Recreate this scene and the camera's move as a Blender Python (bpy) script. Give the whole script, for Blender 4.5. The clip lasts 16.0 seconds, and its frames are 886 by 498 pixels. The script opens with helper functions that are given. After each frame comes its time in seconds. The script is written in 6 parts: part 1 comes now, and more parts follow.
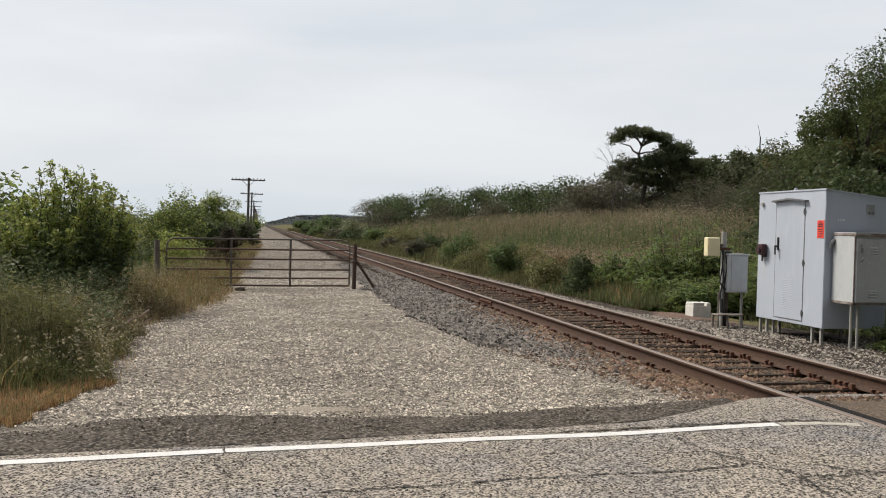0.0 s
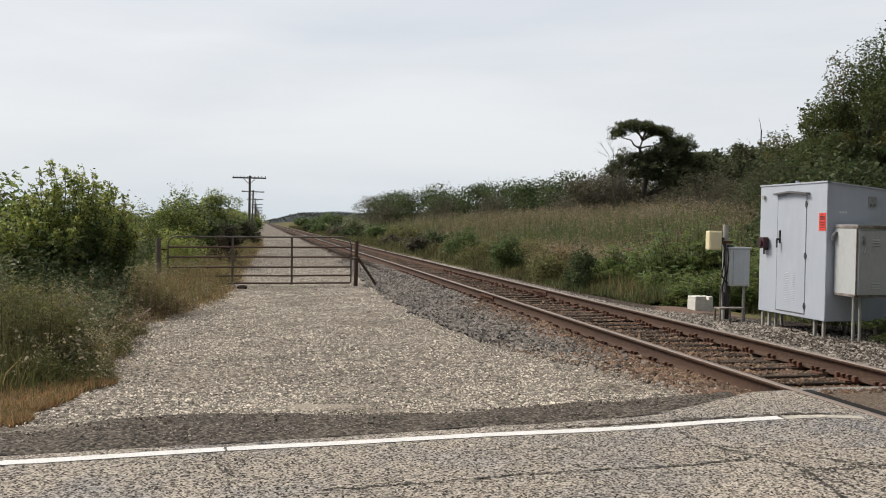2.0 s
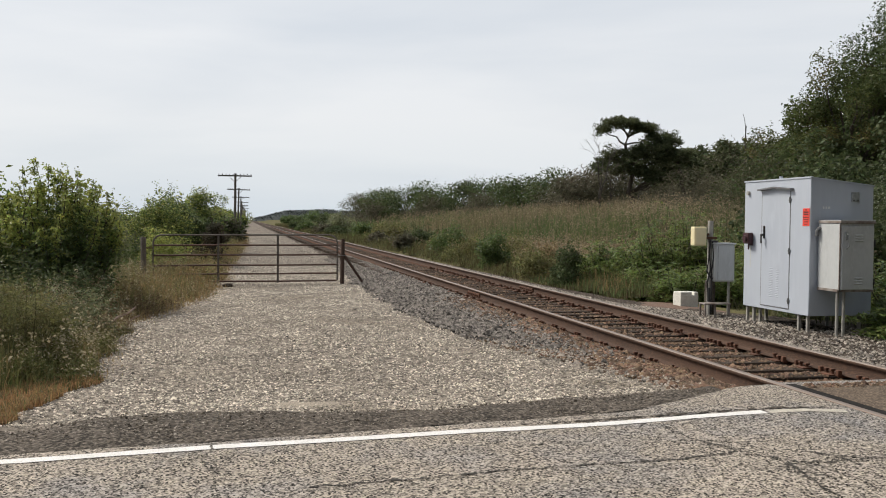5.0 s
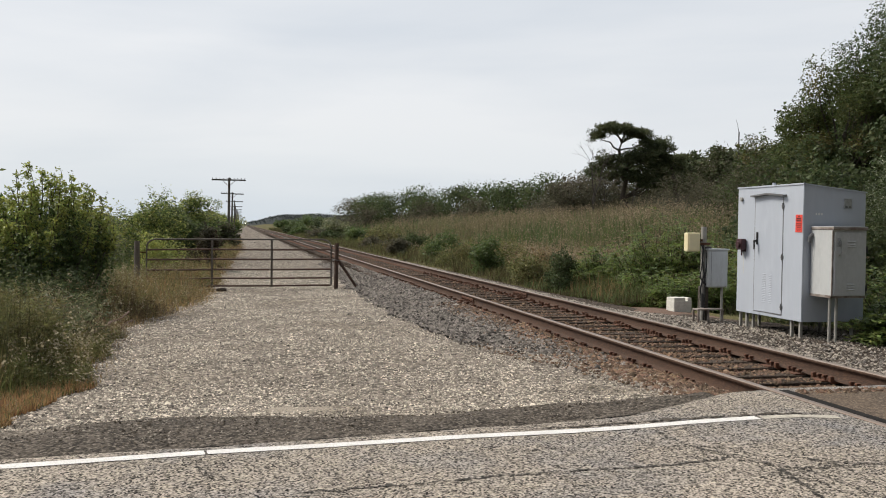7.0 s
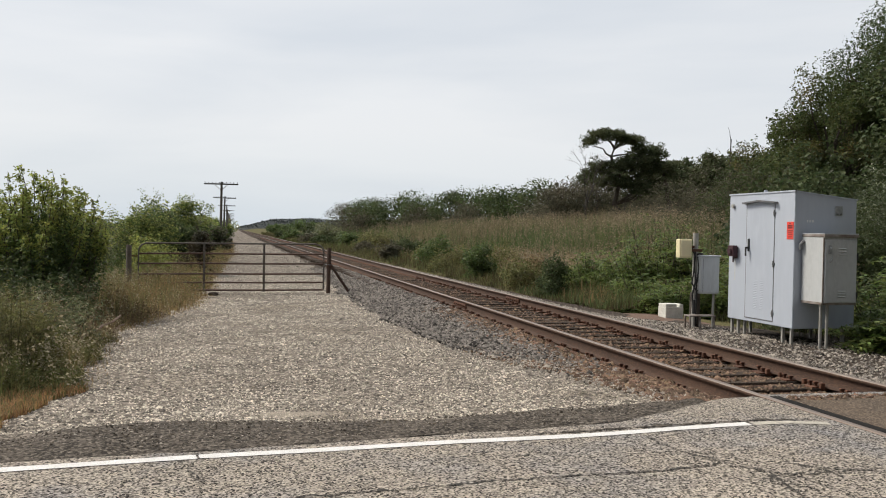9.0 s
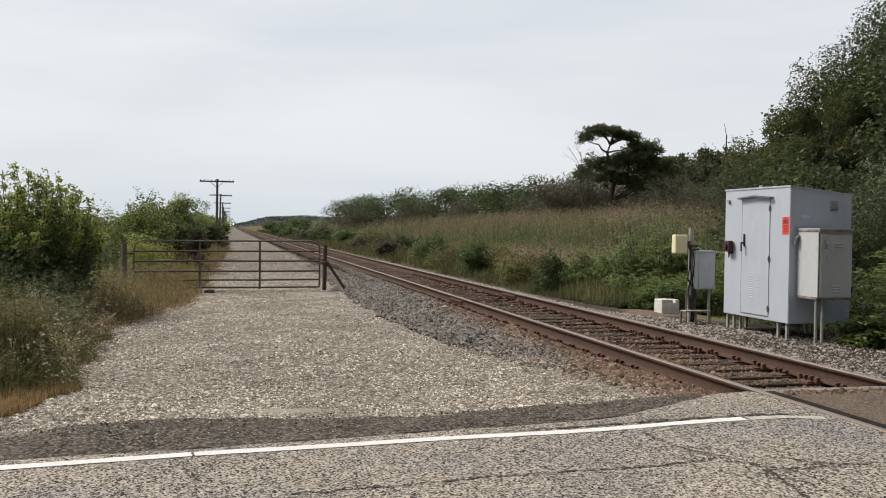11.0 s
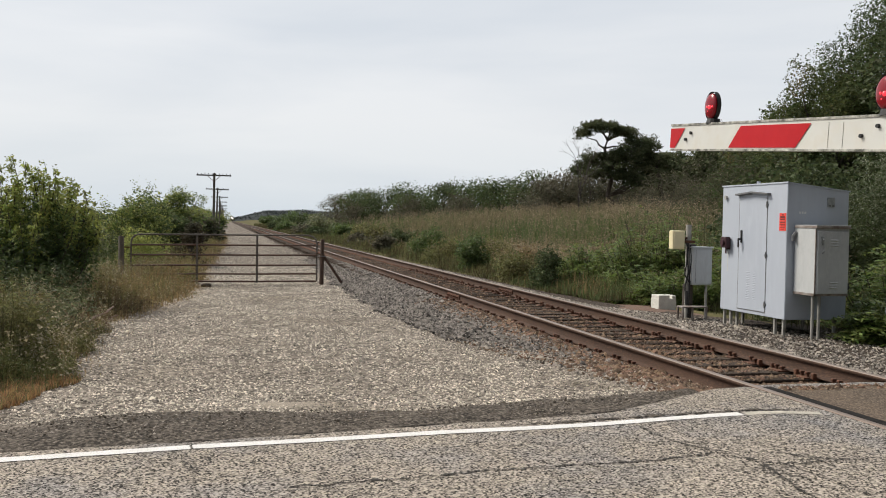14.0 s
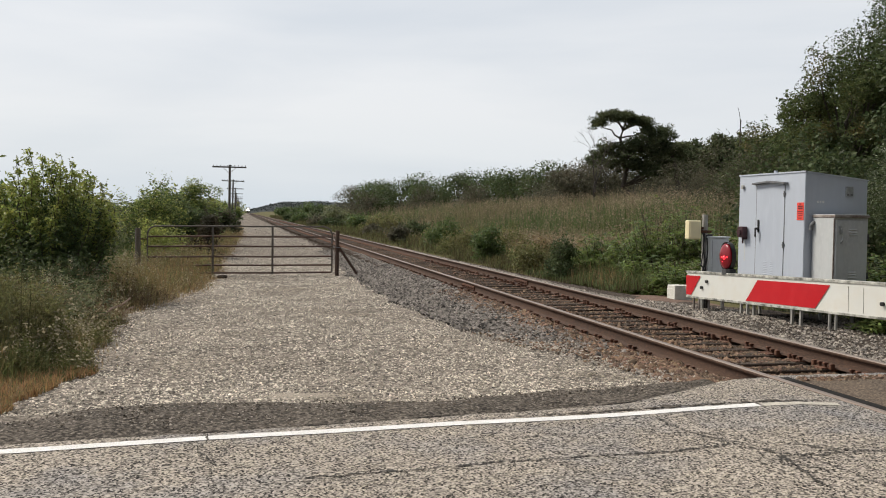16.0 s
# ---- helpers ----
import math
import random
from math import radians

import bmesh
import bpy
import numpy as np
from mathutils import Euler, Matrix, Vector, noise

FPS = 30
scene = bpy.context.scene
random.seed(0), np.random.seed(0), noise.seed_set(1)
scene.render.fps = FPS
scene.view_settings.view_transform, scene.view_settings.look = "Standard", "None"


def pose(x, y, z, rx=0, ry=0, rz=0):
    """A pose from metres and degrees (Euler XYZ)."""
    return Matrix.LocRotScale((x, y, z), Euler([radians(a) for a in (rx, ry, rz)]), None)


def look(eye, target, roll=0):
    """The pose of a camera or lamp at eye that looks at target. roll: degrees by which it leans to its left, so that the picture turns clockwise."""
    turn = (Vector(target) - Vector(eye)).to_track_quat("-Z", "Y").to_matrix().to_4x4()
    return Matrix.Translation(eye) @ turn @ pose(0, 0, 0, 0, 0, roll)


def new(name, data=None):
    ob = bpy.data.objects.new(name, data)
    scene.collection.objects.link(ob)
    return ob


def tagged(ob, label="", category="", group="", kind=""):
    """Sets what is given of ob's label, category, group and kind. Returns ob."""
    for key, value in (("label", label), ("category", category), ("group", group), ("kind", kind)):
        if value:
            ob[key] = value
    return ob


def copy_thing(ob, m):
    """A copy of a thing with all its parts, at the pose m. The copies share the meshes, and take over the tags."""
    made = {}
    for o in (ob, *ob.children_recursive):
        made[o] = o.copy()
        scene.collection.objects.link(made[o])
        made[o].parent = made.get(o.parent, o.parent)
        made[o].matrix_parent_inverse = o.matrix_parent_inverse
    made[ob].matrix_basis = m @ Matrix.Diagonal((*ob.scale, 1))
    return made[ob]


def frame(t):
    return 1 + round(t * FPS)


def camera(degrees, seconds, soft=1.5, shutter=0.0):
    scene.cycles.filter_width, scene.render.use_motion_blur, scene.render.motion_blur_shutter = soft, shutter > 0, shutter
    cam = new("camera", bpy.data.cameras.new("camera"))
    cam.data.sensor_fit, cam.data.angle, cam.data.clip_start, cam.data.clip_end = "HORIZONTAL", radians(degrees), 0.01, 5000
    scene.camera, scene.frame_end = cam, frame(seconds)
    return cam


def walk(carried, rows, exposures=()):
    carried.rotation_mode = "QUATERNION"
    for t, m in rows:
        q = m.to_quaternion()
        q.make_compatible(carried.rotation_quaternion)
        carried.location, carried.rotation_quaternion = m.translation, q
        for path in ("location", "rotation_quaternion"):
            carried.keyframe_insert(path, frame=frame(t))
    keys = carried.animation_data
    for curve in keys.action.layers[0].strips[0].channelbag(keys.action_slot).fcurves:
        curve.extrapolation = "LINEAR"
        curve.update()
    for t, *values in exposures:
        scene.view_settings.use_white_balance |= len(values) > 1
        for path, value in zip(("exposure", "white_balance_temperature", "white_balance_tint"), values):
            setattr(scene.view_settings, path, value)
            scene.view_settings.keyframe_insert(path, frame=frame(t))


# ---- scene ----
cam = camera(52.21, 16.0, soft=1.0)
# seconds, place in metres, heading east of the track, tilt and lean in degrees
WAY = (
    (0.0, -0.013, 0.017, 1.368, 11.52, -1.34, 1.34),
    (0.5, -0.008, 0.017, 1.370, 11.69, -1.23, 1.30),
    (1.0, -0.006, 0.018, 1.371, 11.60, -1.28, 1.16),
    (1.5, -0.004, 0.019, 1.373, 11.45, -1.41, 1.07),
    (2.0, 0.001, 0.032, 1.367, 11.41, -1.59, 0.81),
    (2.5, 0.006, 0.030, 1.370, 11.52, -1.81, 0.69),
    (3.0, 0.007, 0.029, 1.369, 11.79, -1.84, 0.79),
    (3.5, 0.001, 0.024, 1.370, 12.11, -1.87, 0.89),
    (4.0, 0.008, 0.027, 1.364, 12.17, -1.86, 0.64),
    (6.5, 0.002, 0.016, 1.368, 12.45, -1.53, 0.67),
    (7.0, -0.002, 0.012, 1.371, 12.65, -1.45, 0.73),
    (7.5, 0.001, 0.018, 1.370, 12.87, -1.46, 0.64),
    (8.0, -0.001, 0.013, 1.372, 12.95, -1.43, 0.75),
    (8.5, -0.004, 0.008, 1.371, 13.01, -1.29, 0.88),
    (9.0, -0.010, 0.001, 1.371, 13.13, -1.11, 1.02),
    (11.5, 0.003, 0.009, 1.366, 13.39, -1.34, 0.78),
    (12.0, -0.001, 0.006, 1.368, 13.47, -1.27, 0.86),
    (12.5, 0.000, 0.000, 1.364, 13.65, -1.25, 0.96),
    (13.0, -0.005, 0.000, 1.365, 13.67, -1.32, 1.02),
    (13.5, -0.009, -0.001, 1.367, 13.67, -1.41, 1.06),
    (14.0, -0.013, 0.002, 1.363, 13.57, -1.63, 1.06),
    (14.5, -0.012, 0.004, 1.363, 13.49, -1.94, 1.05),
    (15.0, -0.007, 0.009, 1.363, 13.24, -2.10, 0.83),
    (15.5, -0.004, 0.013, 1.362, 12.82, -2.15, 0.72),
    (16.0, -0.005, 0.018, 1.363, 12.62, -2.23, 0.84),
)
walk(cam, [(t, pose(x, y, z, 90 + tilt, 0, -heading) @ pose(0, 0, 0, 0, 0, lean)) for t, x, y, z, heading, tilt, lean in WAY])

# ---- world and light: thin overcast, the brighter sky ahead and to the west of the track ----
world = bpy.data.worlds.new("sky")
scene.world = world
world.use_nodes = True
wt = world.node_tree
wt.nodes.clear()


def wnode(kind, **values):
    n = wt.nodes.new(kind)
    for k, v in values.items():
        n.inputs[k].default_value = v
    return n


SUN_HIGH, SUN_FROM = radians(46), radians(-52)   # height, and heading east of north (+y)
sky = wt.nodes.new("ShaderNodeTexSky")
sky.sky_type, sky.sun_disc = "NISHITA", False
sky.sun_elevation, sky.sun_rotation = SUN_HIGH, SUN_FROM
sky.air_density, sky.dust_density, sky.ozone_density = 1.0, 3.0, 1.0
coord = wt.nodes.new("ShaderNodeTexCoord")
flat = wt.nodes.new("ShaderNodeMapping")
flat.inputs["Scale"].default_value = (1.1, 1.1, 6.0)
flat.inputs["Rotation"].default_value = (0.05, 0.03, 0.4)
clouds = wnode("ShaderNodeTexNoise", Scale=1.6, Detail=5.0, Roughness=0.5, Distortion=0.25)
ramp = wt.nodes.new("ShaderNodeValToRGB")
ramp.color_ramp.elements[0].position, ramp.color_ramp.elements[0].color = 0.36, (0.72, 0.76, 0.81, 1)
ramp.color_ramp.elements[1].position, ramp.color_ramp.elements[1].color = 0.66, (0.865, 0.88, 0.90, 1)
# the overcast is bright on the sun's side; the unseen south is dimmed to darken south faces
sunward = wt.nodes.new("ShaderNodeVectorMath")
sunward.operation = "DOT_PRODUCT"
sunward.inputs[1].default_value = (math.sin(SUN_FROM * 0.45) * math.cos(0.4), math.cos(SUN_FROM * 0.45) * math.cos(0.4), math.sin(0.4))
glow = wt.nodes.new("ShaderNodeMapRange")
glow.inputs["From Min"].default_value, glow.inputs["From Max"].default_value = -0.55, 0.45
glow.inputs["To Min"].default_value, glow.inputs["To Max"].default_value = 0.10, 1.03
lit = wt.nodes.new("ShaderNodeMixRGB")
lit.blend_type = "MULTIPLY"
lit.inputs["Fac"].default_value = 1.0
gain = wt.nodes.new("ShaderNodeMixRGB")
gain.blend_type = "MULTIPLY"
gain.inputs["Fac"].default_value = 1.0
gain.inputs["Color2"].default_value = (0.10, 0.10, 0.10, 1)
veil = wt.nodes.new("ShaderNodeMixRGB")
veil.inputs["Fac"].default_value = 0.88
split = wt.nodes.new("ShaderNodeSeparateXYZ")
low_sky = wt.nodes.new("ShaderNodeMapRange")
low_sky.inputs["From Min"].default_value, low_sky.inputs["From Max"].default_value = 0.0, 0.11
low_sky.inputs["To Min"].default_value, low_sky.inputs["To Max"].default_value = 0.42, 0.0
band = wt.nodes.new("ShaderNodeMixRGB")
band.inputs["Color2"].default_value = (0.60, 0.71, 0.79, 1)
back = wt.nodes.new("ShaderNodeBackground")
out = wt.nodes.new("ShaderNodeOutputWorld")
for a, b in ((coord.outputs["Generated"], flat.inputs["Vector"]), (flat.outputs[0], clouds.inputs["Vector"]),
             (clouds.outputs["Fac"], ramp.inputs["Fac"]), (coord.outputs["Generated"], sunward.inputs[0]),
             (sunward.outputs["Value"], glow.inputs["Value"]), (ramp.outputs["Color"], lit.inputs["Color1"]),
             (glow.outputs[0], lit.inputs["Color2"]), (sky.outputs[0], gain.inputs["Color1"]),
             (gain.outputs[0], veil.inputs["Color1"]), (lit.outputs[0], veil.inputs["Color2"]),
             (coord.outputs["Generated"], split.inputs[0]), (split.outputs["Z"], low_sky.inputs["Value"]), (low_sky.outputs[0], band.inputs["Fac"]),
             (veil.outputs[0], band.inputs["Color1"]), (band.outputs[0], back.inputs["Color"]), (back.outputs[0], out.inputs["Surface"])):
    wt.links.new(a, b)
back.inputs["Strength"].default_value = 1.0

sun = new("sun", bpy.data.lights.new("sun", "SUN"))
sun.data.energy, sun.data.angle, sun.data.color = 3.6, radians(18), (1.0, 0.93, 0.82)
sun.matrix_world = look((0, 0, 0), (-math.sin(SUN_FROM) * math.cos(SUN_HIGH), -math.cos(SUN_FROM) * math.cos(SUN_HIGH), -math.sin(SUN_HIGH)))
scene.view_settings.exposure = 0.0


# ---- materials ----
def material(name, base, other, scale=4.0, rough=0.8, metal=0.0, fine=None, fine_scale=60.0, bump=0.3, bump_size=0.01,
             island=0.0, instance=0.0, cells=0.0, cell_scale=50.0, leaf=0.0, spots=None, spot_scale=2.0, spot_edge=(0.55, 0.7), stretch=(1, 1, 1), spec=0.5, hue=0.0):
    """Two colours mixed by broad noise, a fine grain over them, optional stains, variation by piece, and relief."""
    m = bpy.data.materials.new(name)
    m.use_nodes = True
    t = m.node_tree
    N, L = t.nodes, t.links
    b = N["Principled BSDF"]
    tc = N.new("ShaderNodeTexCoord")
    mp = N.new("ShaderNodeMapping")
    mp.inputs["Scale"].default_value = stretch
    L.new(tc.outputs["Object"], mp.inputs["Vector"])

    def noise_of(s, detail=4.0, rgh=0.6):
        n = N.new("ShaderNodeTexNoise")
        n.inputs["Scale"].default_value, n.inputs["Detail"].default_value, n.inputs["Roughness"].default_value = s, detail, rgh
        L.new(mp.outputs[0], n.inputs["Vector"])
        return n.outputs["Fac"]

    def ranged(sock, lo, hi, a=0.0, z=1.0):
        r = N.new("ShaderNodeMapRange")
        for k, v in (("From Min", lo), ("From Max", hi), ("To Min", a), ("To Max", z)):
            r.inputs[k].default_value = v
        L.new(sock, r.inputs["Value"])
        return r.outputs[0]

    def mixed(fac, a, z, blend="MIX"):
        x = N.new("ShaderNodeMixRGB")
        x.blend_type = blend
        for k, v in (("Fac", fac), ("Color1", a), ("Color2", z)):
            if isinstance(v, (int, float)):
                x.inputs[k].default_value = v
            elif isinstance(v, tuple):
                x.inputs[k].default_value = (*v, 1)
            else:
                L.new(v, x.inputs[k])
        return x.outputs[0]

    col = mixed(ranged(noise_of(scale), 0.35, 0.65), base, other)
    grain = noise_of(fine_scale, 3.0)
    if fine is not None:
        col = mixed(ranged(grain, 0.45, 0.68), col, fine)
    if spots is not None:
        col = mixed(ranged(noise_of(spot_scale, 6.0, 0.65), *spot_edge), col, spots)
    if cells:
        vo = N.new("ShaderNodeTexVoronoi")
        vo.inputs["Scale"].default_value = cell_scale
        L.new(mp.outputs[0], vo.inputs["Vector"])
        bw = N.new("ShaderNodeRGBToBW")
        L.new(vo.outputs["Color"], bw.inputs[0])
        tone = N.new("ShaderNodeHueSaturation")
        L.new(col, tone.inputs["Color"])
        L.new(ranged(bw.outputs[0], 0.2, 0.8, 1 - cells, 1 + cells), tone.inputs["Value"])
        col = tone.outputs["Color"]
        grain = mixed(0.5, grain, bw.outputs[0])
    rnd = None
    if island:
        g = N.new("ShaderNodeNewGeometry")
        rnd, amount = g.outputs["Random Per Island"], island
    elif instance:
        g = N.new("ShaderNodeObjectInfo")
        rnd, amount = g.outputs["Random"], instance
    if rnd is not None:
        hsv = N.new("ShaderNodeHueSaturation")
        L.new(col, hsv.inputs["Color"])
        L.new(ranged(rnd, 0, 1, 1 - amount, 1 + amount), hsv.inputs["Value"])
        if hue:
            w = N.new("ShaderNodeMath")
            w.operation = "FRACT"
            k = N.new("ShaderNodeMath")
            k.operation = "MULTIPLY"
            k.inputs[1].default_value = 7.31
            L.new(rnd, k.inputs[0])
            L.new(k.outputs[0], w.inputs[0])
            L.new(ranged(w.outputs[0], 0, 1, 0.5 - hue, 0.5 + hue), hsv.inputs["Hue"])
        col = hsv.outputs["Color"]
    L.new(col, b.inputs["Base Color"])
    L.new(ranged(grain, 0.3, 0.7, max(rough - 0.1, 0.05), min(rough + 0.1, 1)), b.inputs["Roughness"])
    b.inputs["Metallic"].default_value = metal
    b.inputs["Specular IOR Level"].default_value = spec
    if bump:
        n = N.new("ShaderNodeBump")
        n.inputs["Strength"].default_value, n.inputs["Distance"].default_value = bump, bump_size
        L.new(grain, n.inputs["Height"])
        L.new(n.outputs[0], b.inputs["Normal"])
    if leaf:
        tl = N.new("ShaderNodeBsdfTranslucent")
        L.new(col, tl.inputs["Color"])
        ms = N.new("ShaderNodeMixShader")
        ms.inputs[0].default_value = leaf
        L.new(b.outputs[0], ms.inputs[1])
        L.new(tl.outputs[0], ms.inputs[2])
        L.new(ms.outputs[0], N["Material Output"].inputs["Surface"])
    return m


def glowing(name, colour, strength):
    m = bpy.data.materials.new(name)
    m.use_nodes = True
    b = m.node_tree.nodes["Principled BSDF"]
    b.inputs["Base Color"].default_value = (*colour, 1)
    b.inputs["Emission Color"].default_value = (*colour, 1)
    b.inputs["Emission Strength"].default_value = strength
    b.inputs["Roughness"].default_value = 0.25
    return m


M = dict(
    asphalt=material("asphalt", (0.275, 0.239, 0.204), (0.215, 0.189, 0.164), 1.2, 0.9, fine=(0.30, 0.265, 0.215), fine_scale=22, bump=0.6, bump_size=0.006, cells=0.95, cell_scale=84, spec=0.1,
                     spots=(0.185, 0.177, 0.175), spot_scale=0.8, spot_edge=(0.48, 0.68)),
    crack=material("crack_dirt", (0.03, 0.027, 0.023), (0.06, 0.052, 0.043), 20, 1.0, bump=0.6),
    tar=material("tar_rubber", (0.016, 0.015, 0.014), (0.03, 0.028, 0.026), 6, 0.9, bump=0.3, spec=0.1),
    line=material("road_paint", (0.83, 0.81, 0.80), (0.72, 0.70, 0.68), 5, 0.7, fine=(0.52, 0.5, 0.46), fine_scale=140, bump=0.6, bump_size=0.003, spots=(0.40, 0.37, 0.33), spot_scale=22, spot_edge=(0.62, 0.72)),
    faded=material("worn_road_paint", (0.62, 0.57, 0.48), (0.36, 0.33, 0.28), 14, 0.8, fine=(0.3, 0.27, 0.23), fine_scale=120, bump=0.6, bump_size=0.003),
    dirt=material("dark_dirt", (0.095, 0.080, 0.066), (0.05, 0.043, 0.036), 2.0, 0.95, fine=(0.185, 0.16, 0.135), fine_scale=45, bump=1.0, bump_size=0.02, cells=0.6, cell_scale=45, spec=0.1),
    gravel=material("gravel_bed", (0.195, 0.167, 0.14), (0.145, 0.125, 0.105), 0.9, 0.95, fine=(0.30, 0.262, 0.22), fine_scale=38, bump=1.0, bump_size=0.03, cells=0.6, cell_scale=26, spec=0.05,
                    spots=(0.27, 0.232, 0.185), spot_scale=0.7, spot_edge=(0.6, 0.72)),
    stone=material("gravel_stone", (0.551, 0.491, 0.413), (0.432, 0.384, 0.321), 0.7, 0.9, bump=0.5, bump_size=0.01, spec=0.2, spots=(0.285, 0.243, 0.19), spot_scale=0.4, spot_edge=(0.53, 0.66), island=0.72, fine=(0.47, 0.425, 0.355), hue=0.015),
    ballast=material("ballast_bed", (0.07, 0.055, 0.046), (0.048, 0.038, 0.032), 1.5, 0.95, spec=0.05, fine=(0.14, 0.12, 0.10), fine_scale=40, bump=1.0, bump_size=0.03, cells=0.5, cell_scale=22),
    grey_stone=material("ballast_stone", (0.150, 0.133, 0.119), (0.092, 0.081, 0.073), 0.8, 0.9, spec=0.2, bump=0.5, island=0.85, fine=(0.23, 0.21, 0.19), hue=0.012),
    mid_stone=material("mixed_ballast_stone", (0.324, 0.286, 0.243), (0.227, 0.2, 0.173), 0.8, 0.9, spec=0.2, bump=0.5, island=0.5, fine=(0.34, 0.305, 0.26), hue=0.015),
    rust_stone=material("rusty_ballast_stone", (0.155, 0.09, 0.057), (0.10, 0.066, 0.048), 1.6, 0.9, spec=0.2, bump=0.5, island=0.6, fine=(0.215, 0.16, 0.115), hue=0.015),
    tie=material("tie_wood", (0.088, 0.068, 0.054), (0.06, 0.046, 0.037), 3, 0.92, spec=0.1, fine=(0.14, 0.112, 0.09), fine_scale=30, bump=0.9, bump_size=0.02, stretch=(1, 9, 9), instance=0.3),
    rail=material("rail_rust", (0.074, 0.044, 0.031), (0.05, 0.032, 0.025), 2.5, 0.8, spec=0.2, fine=(0.115, 0.068, 0.047), fine_scale=90, bump=0.4, stretch=(1, 0.25, 1)),
    railtop=material("rail_head", (0.30, 0.25, 0.215), (0.18, 0.135, 0.108), 3, 0.5, metal=0.35, fine=(0.22, 0.16, 0.125), fine_scale=30, bump=0.15, stretch=(6, 0.1, 1)),
    iron=material("rusted_iron", (0.075, 0.034, 0.021), (0.14, 0.06, 0.032), 30, 0.85, bump=0.6, instance=0.25),
    cab=material("grey_cabinet_paint", (0.475, 0.513, 0.58), (0.44, 0.477, 0.545), 1.5, 0.5, fine=(0.482, 0.52, 0.587), fine_scale=8, bump=0.05, stretch=(1, 1, 0.3)),
    cab_dark=material("cabinet_seam", (0.12, 0.125, 0.13), (0.17, 0.17, 0.175), 8, 0.6, bump=0.1),
    old=material("weathered_box_paint", (0.52, 0.535, 0.535), (0.45, 0.46, 0.46), 3, 0.55, fine=(0.54, 0.55, 0.55), fine_scale=20, bump=0.12,
                 spots=(0.33, 0.26, 0.20), spot_scale=3, spot_edge=(0.64, 0.82), stretch=(1, 1, 0.5)),
    rusty=material("rusty_sheet", (0.15, 0.11, 0.09), (0.32, 0.29, 0.265), 7, 0.75, bump=0.3),
    galv=material("galvanised_steel", (0.40, 0.42, 0.43), (0.32, 0.33, 0.34), 6, 0.45, metal=0.55, fine=(0.45, 0.46, 0.47), fine_scale=30, bump=0.08),
    pipe=material("grey_pipe", (0.38, 0.37, 0.34), (0.28, 0.27, 0.25), 8, 0.6, bump=0.15),
    cream=material("cream_plastic", (0.84, 0.74, 0.46), (0.76, 0.67, 0.42), 4, 0.5, bump=0.05),
    concrete=material("pale_concrete", (0.74, 0.73, 0.67), (0.64, 0.63, 0.57), 7, 0.9, fine=(0.58, 0.56, 0.51), fine_scale=50, bump=0.3),
    orange=material("orange_sheet", (0.85, 0.07, 0.045), (0.80, 0.065, 0.04), 6, 0.5, bump=0.0),
    ink=material("dark_print", (0.10, 0.015, 0.015), (0.14, 0.02, 0.02), 9, 0.6, bump=0.0),
    maroon=material("dark_maroon_paint", (0.045, 0.014, 0.020), (0.06, 0.02, 0.025), 9, 0.5, bump=0.1),
    black=material("black_rubber", (0.015, 0.015, 0.016), (0.03, 0.03, 0.03), 9, 0.6, bump=0.1),
    white=material("white_mark", (0.75, 0.75, 0.74), (0.66, 0.66, 0.65), 9, 0.5, bump=0.0),
    boom=material("dirty_white_boom", (0.69, 0.69, 0.655), (0.62, 0.615, 0.575), 2.5, 0.5, fine=(0.63, 0.61, 0.55), fine_scale=12, bump=0.06,
                  spots=(0.30, 0.29, 0.25), spot_scale=9, spot_edge=(0.66, 0.78)),
    grime=material("boom_grime", (0.10, 0.10, 0.085), (0.55, 0.54, 0.49), 34, 0.8, bump=0.2),
    red=material("red_reflective", (0.50, 0.013, 0.02), (0.44, 0.011, 0.017), 3, 0.5, spec=0.2, bump=0.03, fine=(0.52, 0.02, 0.026), fine_scale=15),
    lens=glowing("red_lamp_lens", (0.22, 0.004, 0.012), 0.03),
    hot=glowing("red_lamp_filament", (1.0, 0.04, 0.06), 1.1),
    post=material("weathered_post", (0.20, 0.17, 0.145), (0.14, 0.115, 0.10), 4, 0.92, fine=(0.26, 0.23, 0.2), fine_scale=25, bump=0.8, bump_size=0.015, stretch=(8, 8, 1)),
    brownpost=material("brown_stained_post", (0.11, 0.066, 0.05), (0.078, 0.05, 0.04), 4, 0.9, fine=(0.15, 0.105, 0.08), fine_scale=25, bump=0.8, bump_size=0.015, stretch=(8, 8, 1)),
    gate=material("rusty_gate_tube", (0.135, 0.07, 0.052), (0.115, 0.07, 0.055), 1.5, 0.75, fine=(0.15, 0.11, 0.095), fine_scale=25, bump=0.2),
    gategrey=material("grey_gate_tube", (0.15, 0.135, 0.12), (0.10, 0.075, 0.062), 0.8, 0.7, fine=(0.19, 0.175, 0.16), fine_scale=25, bump=0.2),
    soil=material("grassy_soil", (0.125, 0.108, 0.055), (0.09, 0.095, 0.042), 0.5, 1.0, spec=0.05, fine=(0.155, 0.13, 0.07), fine_scale=14, bump=1.0, bump_size=0.05),
    redsoil=material("red_soil", (0.15, 0.088, 0.062), (0.11, 0.07, 0.05), 3, 1.0, fine=(0.20, 0.13, 0.098), fine_scale=40, bump=0.9, bump_size=0.02),
